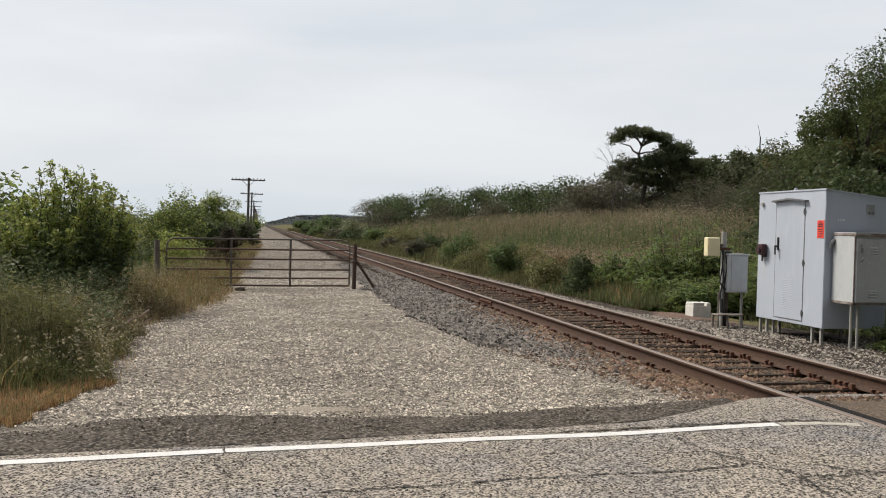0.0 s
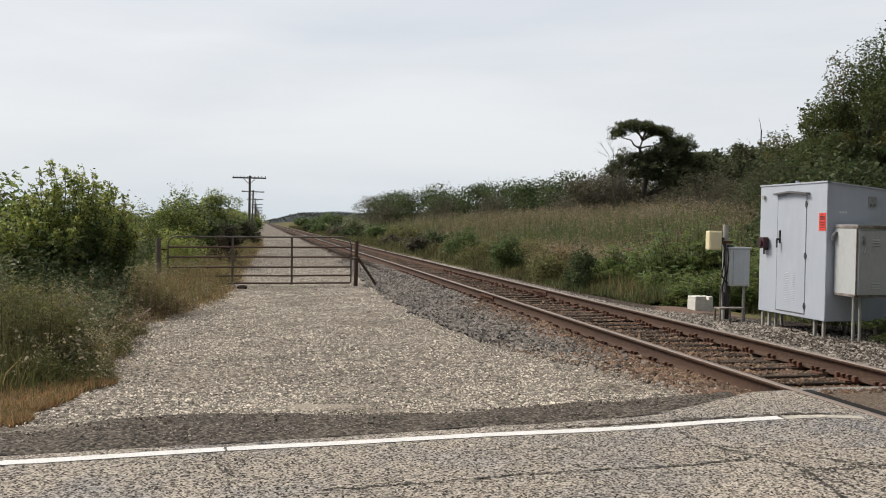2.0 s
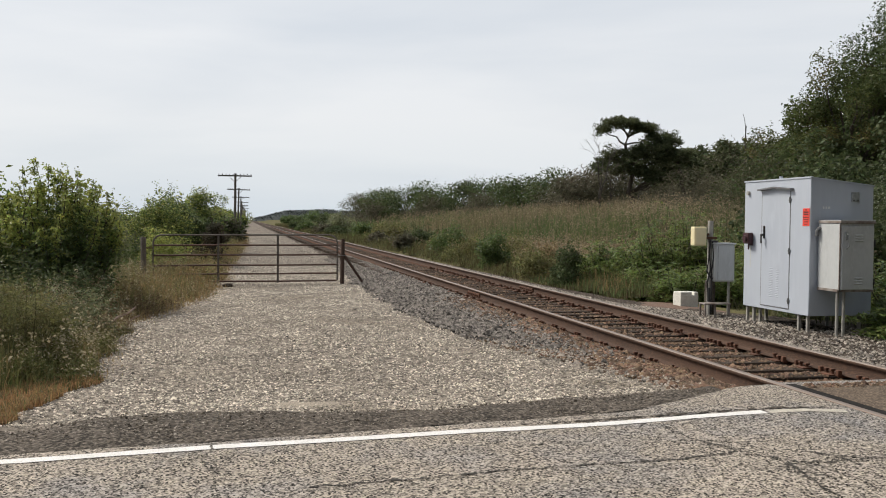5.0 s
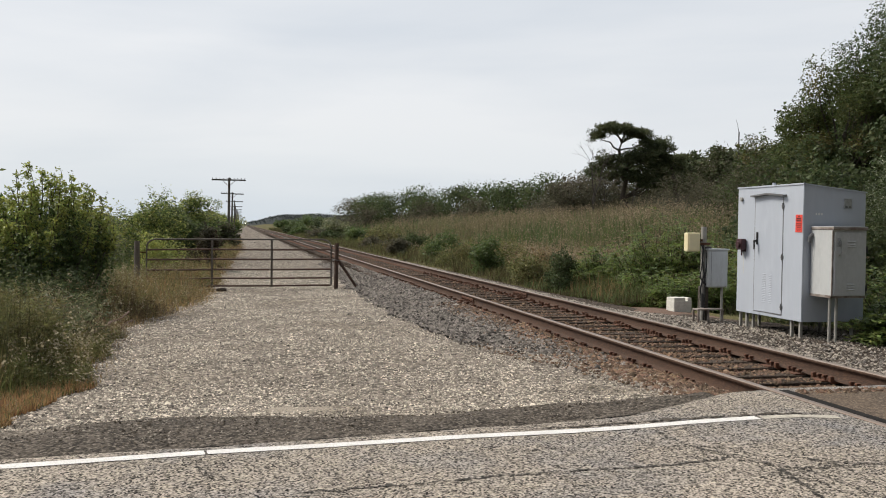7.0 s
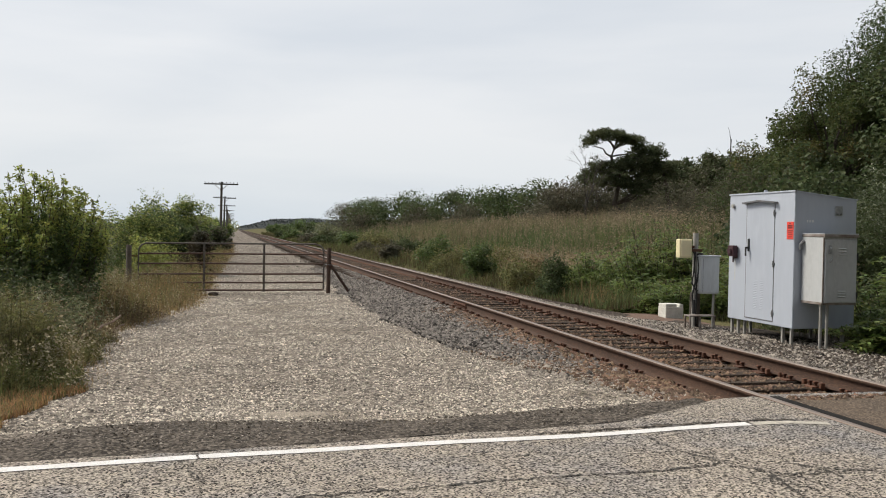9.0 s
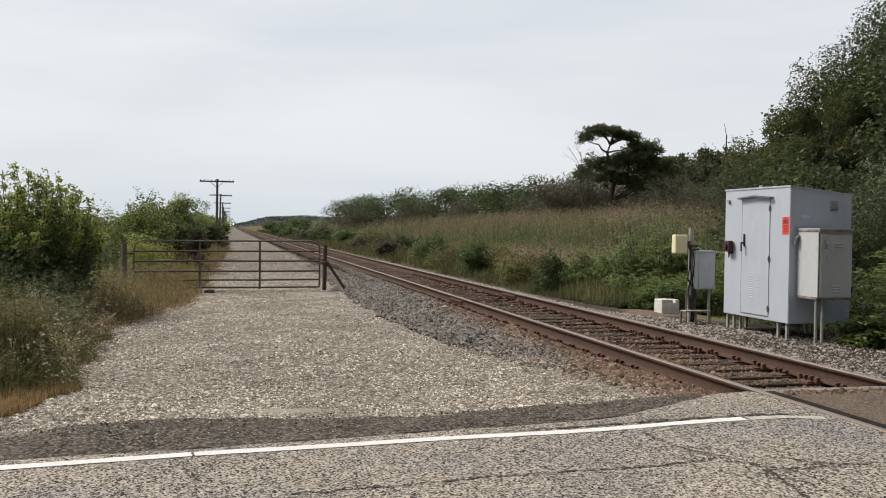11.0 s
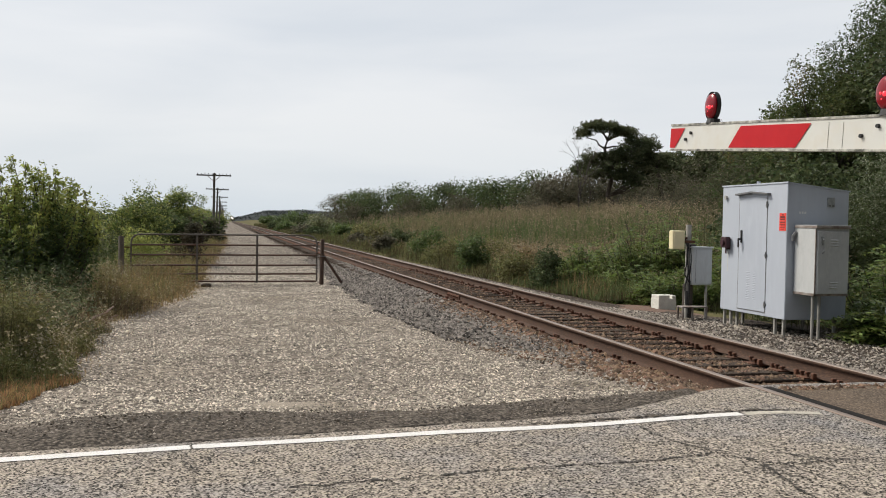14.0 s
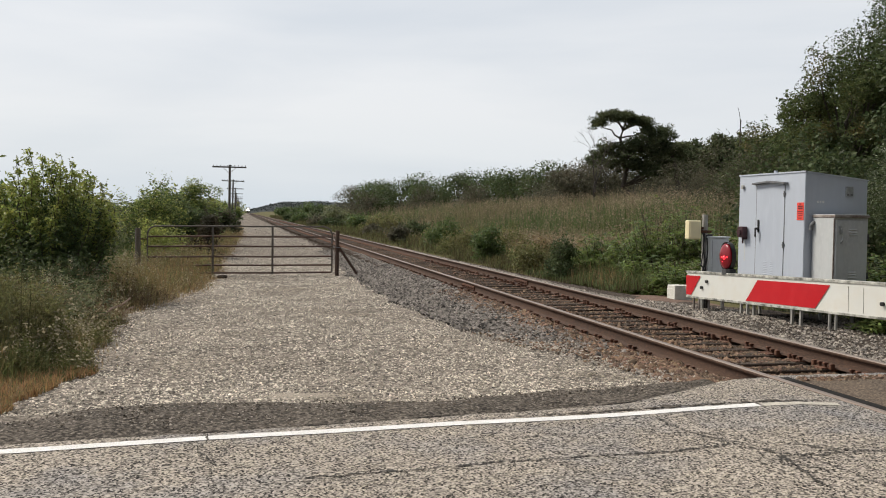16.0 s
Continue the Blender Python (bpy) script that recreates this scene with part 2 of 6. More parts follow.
    bark=material("tree_bark", (0.085, 0.068, 0.055), (0.055, 0.045, 0.037), 6, 0.95, fine=(0.13, 0.11, 0.09), fine_scale=25, bump=1.0, bump_size=0.03, stretch=(3, 3, 0.6)),
    drywood=material("reddish_dry_wood", (0.21, 0.135, 0.10), (0.15, 0.10, 0.078), 6, 0.95, fine=(0.26, 0.18, 0.14), fine_scale=30, bump=0.5, stretch=(3, 0.6, 3)),
    dead=material("dead_wood", (0.105, 0.093, 0.082), (0.07, 0.062, 0.055), 6, 0.95, bump=0.5),
    pole=material("grey_pole_wood", (0.165, 0.152, 0.14), (0.12, 0.108, 0.098), 3, 0.95, bump=0.5),
    oak=material("oak_leaf", (0.108, 0.138, 0.054), (0.07, 0.098, 0.042), 0.45, 0.6, spec=0.3, bump=0, island=0.5, leaf=0.4, hue=0.03, spots=(0.12, 0.085, 0.02), spot_scale=0.5, spot_edge=(0.62, 0.75)),
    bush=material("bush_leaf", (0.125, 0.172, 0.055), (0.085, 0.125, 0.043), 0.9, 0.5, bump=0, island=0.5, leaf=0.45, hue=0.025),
    # bush_leaf lightened for sunlit tips and tops; own colour of the yellow-green bush
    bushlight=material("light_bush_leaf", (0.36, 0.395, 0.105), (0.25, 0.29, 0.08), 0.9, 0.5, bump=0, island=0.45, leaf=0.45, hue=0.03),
    darkleaf=material("dark_bush_leaf", (0.092, 0.116, 0.05), (0.066, 0.09, 0.04), 0.9, 0.6, spec=0.25, bump=0, island=0.5, leaf=0.4, hue=0.03),
    greyleaf=material("grey_green_leaf", (0.205, 0.22, 0.115), (0.145, 0.165, 0.08), 0.9, 0.5, bump=0, island=0.45, leaf=0.4, hue=0.02),
    sumac=material("sumac_leaf", (0.17, 0.22, 0.062), (0.12, 0.165, 0.048), 0.9, 0.5, bump=0, island=0.5, leaf=0.45, hue=0.03, spots=(0.24, 0.20, 0.045), spot_scale=1.5, spot_edge=(0.6, 0.8)),
    needle=material("pine_needle", (0.092, 0.116, 0.06), (0.112, 0.122, 0.06), 0.6, 0.7, spec=0.2, bump=0, island=0.45, leaf=0.35, hue=0.02),
    brush=material("brown_brush", (0.165, 0.146, 0.103), (0.12, 0.127, 0.076), 0.3, 0.9, bump=0, island=0.45, leaf=0.2, hue=0.02),
    # distance haze is put into both far wood colours as a blue tint
    hillwood=material("far_hill_wood", (0.04, 0.05, 0.052), (0.032, 0.042, 0.044), 0.05, 0.95, bump=0),
    farwood=material("far_wood_leaf", (0.044, 0.056, 0.056), (0.036, 0.047, 0.047), 0.02, 0.95, bump=0, island=0.25, leaf=0.05),
    reed=material("reed_blade", (0.18, 0.168, 0.085), (0.225, 0.182, 0.11), 0.12, 0.8, bump=0, island=0.45, leaf=0.4, hue=0.02),
    reedgreen=material("green_reed_blade", (0.10, 0.15, 0.052), (0.135, 0.16, 0.062), 0.2, 0.75, bump=0, island=0.4, leaf=0.4, hue=0.02),
    plume=material("reed_plume", (0.37, 0.30, 0.205), (0.29, 0.23, 0.155), 0.15, 0.95, bump=0, island=0.4, leaf=0.45),
    straw=material("dry_grass", (0.36, 0.265, 0.135), (0.28, 0.195, 0.09), 0.6, 0.9, bump=0, island=0.45, leaf=0.4, hue=0.02),
    grass=material("green_grass", (0.115, 0.145, 0.05), (0.18, 0.175, 0.072), 0.7, 0.75, bump=0, island=0.45, leaf=0.4, hue=0.025),
    weed=material("weed_leaf", (0.16, 0.172, 0.062), (0.23, 0.205, 0.088), 0.8, 0.7, bump=0, island=0.5, leaf=0.4, hue=0.03),
    seed=material("weed_seed_head", (0.37, 0.31, 0.19), (0.46, 0.41, 0.29), 2, 0.95, bump=0, island=0.35, leaf=0.3),
    brownweed=material("brown_weed", (0.30, 0.215, 0.118), (0.225, 0.172, 0.088), 0.8, 0.9, bump=0, island=0.5, leaf=0.25, hue=0.015),
    ditch=material("ditch_grass", (0.08, 0.078, 0.033), (0.115, 0.09, 0.047), 0.5, 0.85, bump=0, island=0.5, leaf=0.35, hue=0.025),
    oakturn=material("turning_oak_leaf", (0.118, 0.142, 0.05), (0.082, 0.106, 0.04), 0.5, 0.6, spec=0.3, bump=0, island=0.5, leaf=0.4, hue=0.03, spots=(0.165, 0.125, 0.042), spot_scale=0.45, spot_edge=(0.52, 0.68)),
    olive=material("silvery_leaf", (0.27, 0.29, 0.20), (0.19, 0.215, 0.13), 0.9, 0.5, bump=0, island=0.45, leaf=0.3, hue=0.015),
    crumb=material("asphalt_crumb", (0.10, 0.083, 0.064), (0.06, 0.05, 0.04), 1.5, 0.95, bump=0.4, spec=0.1, island=0.7),
    sand=material("sandy_grit", (0.35, 0.305, 0.255), (0.28, 0.245, 0.205), 3.0, 0.95, bump=0.8, bump_size=0.008, spec=0.05, fine=(0.40, 0.345, 0.27), fine_scale=90, cells=0.3, cell_scale=120),
    engine=material("locomotive_paint", (0.55, 0.55, 0.55), (0.45, 0.45, 0.46), 1, 0.5, bump=0.0),
    enginedark=material("locomotive_dark", (0.04, 0.04, 0.045), (0.06, 0.05, 0.045), 2, 0.6, bump=0.0),
    headlight=glowing("headlight", (1.0, 0.97, 0.88), 45.0),
    orangegrass=material("orange_dry_grass", (0.40, 0.245, 0.12), (0.30, 0.185, 0.085), 0.8, 0.9, bump=0, island=0.45, leaf=0.35, hue=0.015),
    # grass colour darkened to stand for shade among the weeds and behind the cabinet
    darkgrass=material("shaded_green_grass", (0.085, 0.092, 0.038), (0.11, 0.105, 0.046), 0.6, 0.75, bump=0, island=0.5, leaf=0.3, hue=0.025),
    pale_grey=material("pale_grey_paint", (0.50, 0.52, 0.53), (0.44, 0.455, 0.46), 3, 0.4, metal=0.15, fine=(0.52, 0.54, 0.55), fine_scale=20, bump=0.06, stretch=(1, 1, 0.3)),
    maroonleaf=material("dark_maroon_leaf", (0.062, 0.062, 0.036), (0.08, 0.056, 0.038), 0.9, 0.6, spec=0.25, bump=0, island=0.5, leaf=0.25, hue=0.03),
    rustweed=material("dark_rusty_weed", (0.17, 0.105, 0.068), (0.12, 0.09, 0.055), 0.8, 0.9, bump=0, island=0.5, leaf=0.25, hue=0.02),
    patch=material("dark_asphalt_patch", (0.085, 0.068, 0.054), (0.125, 0.094, 0.07), 3, 0.95, fine=(0.20, 0.16, 0.125), fine_scale=50, bump=0.7, spec=0.1, cells=0.4, cell_scale=70),
    glass=material("dark_window_glass", (0.02, 0.022, 0.025), (0.03, 0.03, 0.035), 3, 0.08, bump=0.0),
)


# ---- helpers of this scene ----
def put_mesh(name, bm, mat, smooth=False):
    me = bpy.data.meshes.new(name)
    bm.normal_update()
    bm.to_mesh(me)
    bm.free()
    for m in (mat if isinstance(mat, (list, tuple)) else [mat]):
        me.materials.append(m)
    if smooth:
        me.polygons.foreach_set("use_smooth", [True] * len(me.polygons))
    return me


def part(name, bm, mat, parent, label="", smooth=False):
    """One mesh object under a thing or a part."""
    ob = new(name, put_mesh(name, bm, mat, smooth))
    ob.parent = parent
    if label:
        tagged(ob, label)
    return ob


def thing(name, label, category, place=(0, 0, 0), group="", kind=""):
    ob = new(name)
    ob.location = place
    ob.empty_display_size = 0.2
    return tagged(ob, label, category, group, kind)


def big_mesh(name, verts, faces, mat, parent=None, smooth=False):
    """A mesh from numpy arrays; every face has the same number of corners."""
    verts, faces = np.asarray(verts, np.float32), np.asarray(faces, np.int32)
    me = bpy.data.meshes.new(name)
    me.vertices.add(len(verts))
    me.vertices.foreach_set("co", verts.ravel())
    n, k = faces.shape
    me.loops.add(n * k)
    me.loops.foreach_set("vertex_index", faces.ravel())
    me.polygons.add(n)
    me.polygons.foreach_set("loop_start", np.arange(0, n * k, k, dtype=np.int32))
    if smooth:
        me.polygons.foreach_set("use_smooth", np.ones(n, bool))
    me.update(calc_edges=True)
    me.materials.append(mat)
    ob = new(name, me)
    if parent is not None:
        ob.parent = parent
    return ob


def block(bm, lo, hi, bevel=0.0):
    """An upright box between two corners, its edges rounded."""
    lo, hi = Vector(lo), Vector(hi)
    r = bmesh.ops.create_cube(bm, size=1.0, matrix=Matrix.LocRotScale((lo + hi) / 2, None, hi - lo))
    if bevel:
        edges = list({e for v in r["verts"] for e in v.link_edges})
        bmesh.ops.bevel(bm, geom=edges, offset=bevel, segments=2, affect="EDGES", profile=0.5)
    return bm


def rod(bm, a, b, r0, r1=None, sides=10):
    a, b = Vector(a), Vector(b)
    d = b - a
    m = Matrix.Translation((a + b) / 2) @ d.to_track_quat("Z", "Y").to_matrix().to_4x4()
    bmesh.ops.create_cone(bm, cap_ends=True, segments=sides, radius1=r0, radius2=r0 if r1 is None else r1, depth=d.length, matrix=m)
    return bm


def tube(bm, points, r, sides=8, taper=1.0):
    """A bent tube through points."""
    rings, pts = [], [Vector(p) for p in points]
    for i, p in enumerate(pts):
        d = (pts[min(i + 1, len(pts) - 1)] - pts[max(i - 1, 0)]).normalized()
        q = d.to_track_quat("Z", "Y")
        rr = r * (1 + (taper - 1) * i / max(len(pts) - 1, 1))
        rings.append([bm.verts.new(p + q @ Vector((rr * math.cos(6.2832 * k / sides), rr * math.sin(6.2832 * k / sides), 0))) for k in range(sides)])
    for a, b in zip(rings, rings[1:]):
        for k in range(sides):
            bm.faces.new((a[k], a[(k + 1) % sides], b[(k + 1) % sides], b[k]))
    bm.faces.new(rings[0][::-1])
    bm.faces.new(rings[-1])
    return bm


def sheet(name, xs, ys, height, mat, keep=None):
    """A grid of ground over xs and ys with its height given by a function of both."""
    xs, ys = np.asarray(xs, float), np.asarray(ys, float)
    X, Y = np.meshgrid(xs, ys)
    if keep is not None:
        X, Y = keep(X, Y)
    Z = height(X, Y)
    v = np.stack([X.ravel(), Y.ravel(), Z.ravel()], 1)
    i = np.arange(len(xs) * len(ys)).reshape(len(ys), len(xs))
    f = np.stack([i[:-1, :-1].ravel(), i[:-1, 1:].ravel(), i[1:, 1:].ravel(), i[1:, :-1].ravel()], 1)
    return big_mesh(name, v, f, mat, smooth=True)


rng = np.random.default_rng(7)


def wavy(x, y, size, seed=0.0):
    """Smooth unevenness without a pattern that repeats in view."""
    s = 0
    for k, (a, b) in enumerate(((1.0, 0.31), (0.62, -0.87), (-0.43, 1.13), (1.7, 0.9), (-1.3, 1.9))):
        s = s + np.sin((a * x + b * y) / size + 1.7 * k + seed) / (1 + 0.5 * k)
    return s / 2.6


def step(a, b, v):
    t = np.clip((v - a) / (b - a), 0, 1)
    return t * t * (3 - 2 * t)
# ---- ground: z is 0 at the rail heads; the track runs along y ----
X_LEFT, X_RIGHT, X_MID = 4.491, 6.001, 5.246


def road_edge(x):
    return np.interp(x, (-60, -1.3, -0.2, 1.54, 2.91, 3.55, 4.04, 4.57, 7.3, 8.2, 9.5, 60), (2.7, 5.91, 6.01, 6.26, 6.44, 6.74, 6.97, 7.13, 7.13, 6.9, 6.45, 9.0))


def road_height(x, y):
    return -0.058 + 0.046 * step(2.2, 4.2, x) * (1 - step(6.6, 8.6, x)) + 0.004 * wavy(x, y, 0.8)


def drive_height(x, y):
    return -0.075 - 0.10 * step(6.2, 9.0, y) - 0.19 * step(8, 24, y) + 0.018 * wavy(x, y, 0.7) + 0.012 * wavy(x, y, 0.23, 2)


def land(x, y):
    """The natural ground: level beside the track, low to the west, rising to a dune in the east."""
    z = drive_height(x, y)
    z = z - 0.25 * step(-1.6, -4.5, x) - 0.3 * step(-4, -30, x)
    z = z + 0.06 * step(6.7, 7.4, x)
    z = z - 0.22 * step(8.8, 10.2, x)
    z = z + 1.55 * step(10.5, 26, x) * step(15, 45, y) + 0.9 * step(10, 20, x) * (1 - step(15, 45, y)) + 2.2 * step(30, 75, x) + 7.0 * step(70, 220, x) * (1 - step(200, 500, y))
    z = z + 0.05 * wavy(x, y, 1.5, 1) * step(8.8, 10, np.abs(x - 1)) * np.ones_like(x)
    road = 1 - step(0, 0.5, y - road_edge(x))
    return np.where(y < road_edge(x) + 0.5, z * (1 - road) + (road_height(x, y) - 0.12) * road, z)


def spaced(edges):
    """Grid lines: (start, step) pairs up to a last value."""
    out = []
    for (a, s), (b, _) in zip(edges, edges[1:]):
        out += list(np.arange(a, b - 1e-6, s))
    return np.array(out + [edges[-1][0]])


gx = spaced(((-2200, 200), (-200, 20), (-40, 4), (-8, 0.5), (9, 0.5), (16, 2), (40, 6), (120, 20), (400, 300), (2200, 1)))
gy = spaced(((-600, 100), (-100, 20), (-20, 4), (-4, 1), (4, 0.5), (30, 1), (60, 5), (200, 25), (600, 200), (2800, 1)))
ground = sheet("ground", gx, gy, lambda x, y: land(x, y) - 0.02 - 0.30 * (x > 2.8) * (x < np.where(y < 13.6, 10.2, 9.2)) * (y > 4), M["soil"])
tagged(ground, "grassy sandy soil with dry grass", "ground", kind="structure")

# road, with its flare at the rails
t = np.linspace(0, 1, 60) ** 0.8
rx = spaced(((-60, 4), (-8, 0.5), (-2, 0.12), (9, 0.5), (12, 4), (60, 1)))
RX, RT = np.meshgrid(rx, t)
ragged = 0.025 * wavy(RX, RX * 0, 0.08) + 0.02 * wavy(RX, RX * 0, 0.31, 3)
RY = -3.6 + (road_edge(RX) + ragged + 3.6) * RT
RZ = road_height(RX, RY) - 0.012 * step(0.985, 1.0, RT)
i = np.arange(RX.size).reshape(RX.shape)
faces = np.stack([i[:-1, :-1].ravel(), i[:-1, 1:].ravel(), i[1:, 1:].ravel(), i[1:, :-1].ravel()], 1)
road = big_mesh("road", np.stack([RX.ravel(), RY.ravel(), RZ.ravel()], 1), faces, M["asphalt"], smooth=True)
tagged(road, "worn grey asphalt road with cracks", "road", kind="structure")


def ribbon(name, line, width, mat, lift=0.004, rough=0.0, parent=None, height=road_height, steps=0.05):
    """A strip laid on a surface along a line of places."""
    pts = []
    for (x0, y0), (x1, y1) in zip(line, line[1:]):
        n = max(2, int(math.hypot(x1 - x0, y1 - y0) / steps))
        pts += [(x0 + (x1 - x0) * k / n, y0 + (y1 - y0) * k / n) for k in range(n)]
    pts.append(line[-1])
    P = np.array(pts)
    if rough:
        P = P + rng.normal(0, rough, P.shape) + np.stack([wavy(P[:, 0], P[:, 1], 0.035), wavy(P[:, 0], P[:, 1], 0.028, 2)], 1) * rough * 1.6
    d = np.gradient(P, axis=0)
    d /= np.linalg.norm(d, axis=1)[:, None] + 1e-9
    n = np.stack([-d[:, 1], d[:, 0]], 1)
    w = width * (0.12 + np.abs(rng.standard_normal(len(P))) * (0.6 + 0.4 * wavy(P[:, 0], P[:, 1], 0.11)) if rough else 1 + 0.04 * rng.standard_normal(len(P)))
    w = np.clip(w, width * 0.08, width * 2)[:, None] / 2
    A, B = P + n * w, P - n * w
    V = np.concatenate([A, B])
    Z = height(V[:, 0], V[:, 1]) + lift
    k = len(P)
    f = np.array([(j, j + k, j + k + 1, j + 1) for j in range(k - 1)])
    return big_mesh(name, np.column_stack([V, Z]), f, mat, parent)


edge_line = thing("edge_line", "worn white painted edge line on the asphalt", "road marking", kind="structure")
ribbon("paint", [(-8, 5.05), (-3.2, 5.52), (-1.24, 5.65), (-0.209, 5.778)], 0.105, M["line"], parent=edge_line)
ribbon("paint", [(-0.196, 5.782), (0.6, 5.84), (1.46, 5.935), (2.36, 5.985), (3.17, 6.005), (3.74, 5.99)], 0.105, M["line"], parent=edge_line)
ribbon("faded_paint", [(3.77, 5.985), (4.05, 5.97), (4.34, 5.88)], 0.10, M["faded"], parent=edge_line)
cracks = thing("road_crack", "dark branching cracks in the asphalt", "crack", kind="structure")
for line, w in ((((0.3, 4.83), (0.65, 4.86), (0.98, 4.89), (1.49, 4.97), (1.98, 5.0), (2.59, 5.01), (2.98, 5.06)), 0.018),
                (((3.23, 4.72), (3.49, 4.70), (3.93, 4.68), (4.3, 4.7)), 0.018),
                (((2.84, 5.88), (2.88, 5.39), (3.02, 5.07), (3.14, 4.78), (3.05, 4.4), (3.0, 4.1)), 0.013),
                (((3.08, 4.96), (3.25, 4.64), (3.29, 4.32), (3.32, 4.1)), 0.014), (((2.98, 5.2), (3.1, 5.0), (3.02, 4.9)), 0.012), (((2.6, 5.6), (2.75, 5.35), (2.98, 5.2)), 0.006), (((2.88, 5.39), (3.05, 5.3), (3.2, 5.02), (3.4, 4.9), (3.6, 4.72)), 0.010), (((3.14, 4.78), (3.02, 4.62), (3.2, 4.45), (3.15, 4.25)), 0.009), (((3.4, 4.9), (3.5, 4.7), (3.45, 4.4)), 0.008),
                (((2.3, 5.5), (2.55, 5.42), (2.88, 5.39)), 0.005),
                (((-0.19, 5.9), (-0.21, 5.72), (-0.24, 5.47), (-0.14, 5.21), (-0.16, 4.98), (-0.13, 4.7), (-0.16, 4.2)), 0.006),
                (((-0.24, 5.47), (-0.19, 5.26), (-0.12, 5.25), (-0.08, 5.41), (-0.12, 5.56)), 0.005),
                (((-0.14, 5.21), (-0.30, 5.05), (-0.24, 4.9), (-0.28, 4.7)), 0.007),
                (((1.2, 5.45), (1.6, 5.5), (2.1, 5.52)), 0.007)):
    ribbon("crack", line, w * 1.3, M["crack"], lift=0.0045, rough=0.010, parent=cracks, steps=0.014)
ribbon("seam", [(1.9, 6.09), (2.9, 6.13), (3.8, 6.10), (4.3, 6.03)], 0.06, M["dirt"], lift=0.0055, rough=0.012, parent=cracks)

# the dark worn strip between asphalt and gravel, then the gravel drive
def dirt_top(x):
    return np.interp(x, (-3.2, -1.42, -1.03, -0.25, 0.69, 1.66, 2.73, 3.22, 3.9), (6.3, 6.46, 6.86, 6.95, 6.80, 6.82, 7.0, 7.1, 7.25))


dx = spaced(((-3.2, 0.15), (3.9, 1)))
DX, DT = np.meshgrid(dx, np.linspace(0, 1, 14))
low = road_edge(DX) - 0.06
high = dirt_top(DX) + 0.05 * wavy(DX, DX, 0.17)
DY = low + (high - low) * DT
DZ = (road_height(DX, DY) - 0.006) * (1 - DT) + (drive_height(DX, DY) + 0.012) * DT + 0.008 * wavy(DX, DY, 0.12) + 0.022 * np.sin(3.14159 * DT)
i = np.arange(DX.size).reshape(DX.shape)
faces = np.stack([i[:-1, :-1].ravel(), i[:-1, 1:].ravel(), i[1:, 1:].ravel(), i[1:, :-1].ravel()], 1)
tagged(big_mesh("road_shoulder", np.stack([DX.ravel(), DY.ravel(), DZ.ravel()], 1), faces, M["dirt"], smooth=True),
       "dark dirt and broken asphalt along the road edge", "road shoulder", kind="structure")


def verge_x(y):
    """The line where weeds meet the gravel."""
    return np.interp(y, (6, 7.7, 9, 10.9, 14, 16, 20, 24, 40, 64, 250, 900), (-1.9, -1.70, -1.42, -1.54, -1.8, -1.4, -0.85, -0.65, -0.3, 0.15, 0.3, 0.4))


def toe_x(y):
    """The toe of the dark ballast shoulder."""
    return np.interp(y, (6, 8, 10, 12, 16, 23, 40, 900), (4.1, 3.9, 3.5, 3.1, 3.0, 3.1, 3.65, 3.8)) + 0.13 * wavy(y, y * 0, 0.45)


gy2 = np.concatenate([np.linspace(6.35, 12, 40), np.linspace(12.3, 40, 50), np.linspace(45, 200, 20), np.linspace(250, 1500, 12)])
GT, GY = np.meshgrid(np.linspace(0, 1, 36), gy2)
GX = verge_x(GY) - 0.9 + (4.2 - verge_x(GY) + 0.9) * GT
i = np.arange(GX.size).reshape(GX.shape)
faces = np.stack([i[:-1, :-1].ravel(), i[:-1, 1:].ravel(), i[1:, 1:].ravel(), i[1:, :-1].ravel()], 1)
drive = big_mesh("gravel_drive", np.stack([GX.ravel(), GY.ravel(), (drive_height(GX, GY) + 0.006).ravel()], 1), faces, M["gravel"], smooth=True)
tagged(drive, "pale tan gravel access track", "gravel drive", kind="structure")


# a bare sandy spot in the gravel
a, q = np.meshgrid(np.linspace(0, 6.2832, 49), np.linspace(0.02, 1, 8))
ragged = q * (1 + 0.18 * np.sin(3 * a + 1) + 0.1 * np.sin(7 * a))
SX, SY = 0.5 + 0.36 * ragged * np.cos(a), 7.2 + 0.17 * ragged * np.sin(a)
i = np.arange(SX.size).reshape(SX.shape)
faces = np.stack([i[:-1, :-1].ravel(), i[1:, :-1].ravel(), i[1:, 1:].ravel(), i[:-1, 1:].ravel()], 1)
big_mesh("sand_patch", np.stack([SX.ravel(), SY.ravel(), (drive_height(SX, SY) + 0.012 - 0.008 * q ** 3).ravel()], 1), faces, M["sand"], drive, smooth=True)


def bed_height(x, y):
    """The ballast bed: level with the tie tops between the rails, sloping away outside."""
    side = np.minimum(x - toe_x(y), 8.9 - x)
    z = np.where(x < X_MID, drive_height(x, y) + 0.01 + (-0.205 - drive_height(x, y)) * step(0.0, 0.95, x - toe_x(y)),
                 -0.205 - 0.11 * step(6.7, 7.5, x))
    inner = (x > X_LEFT + 0.1) & (x < X_RIGHT - 0.1)
    z = z - 0.012 * inner
    return z + 0.012 * wavy(x, y, 0.3, 4)


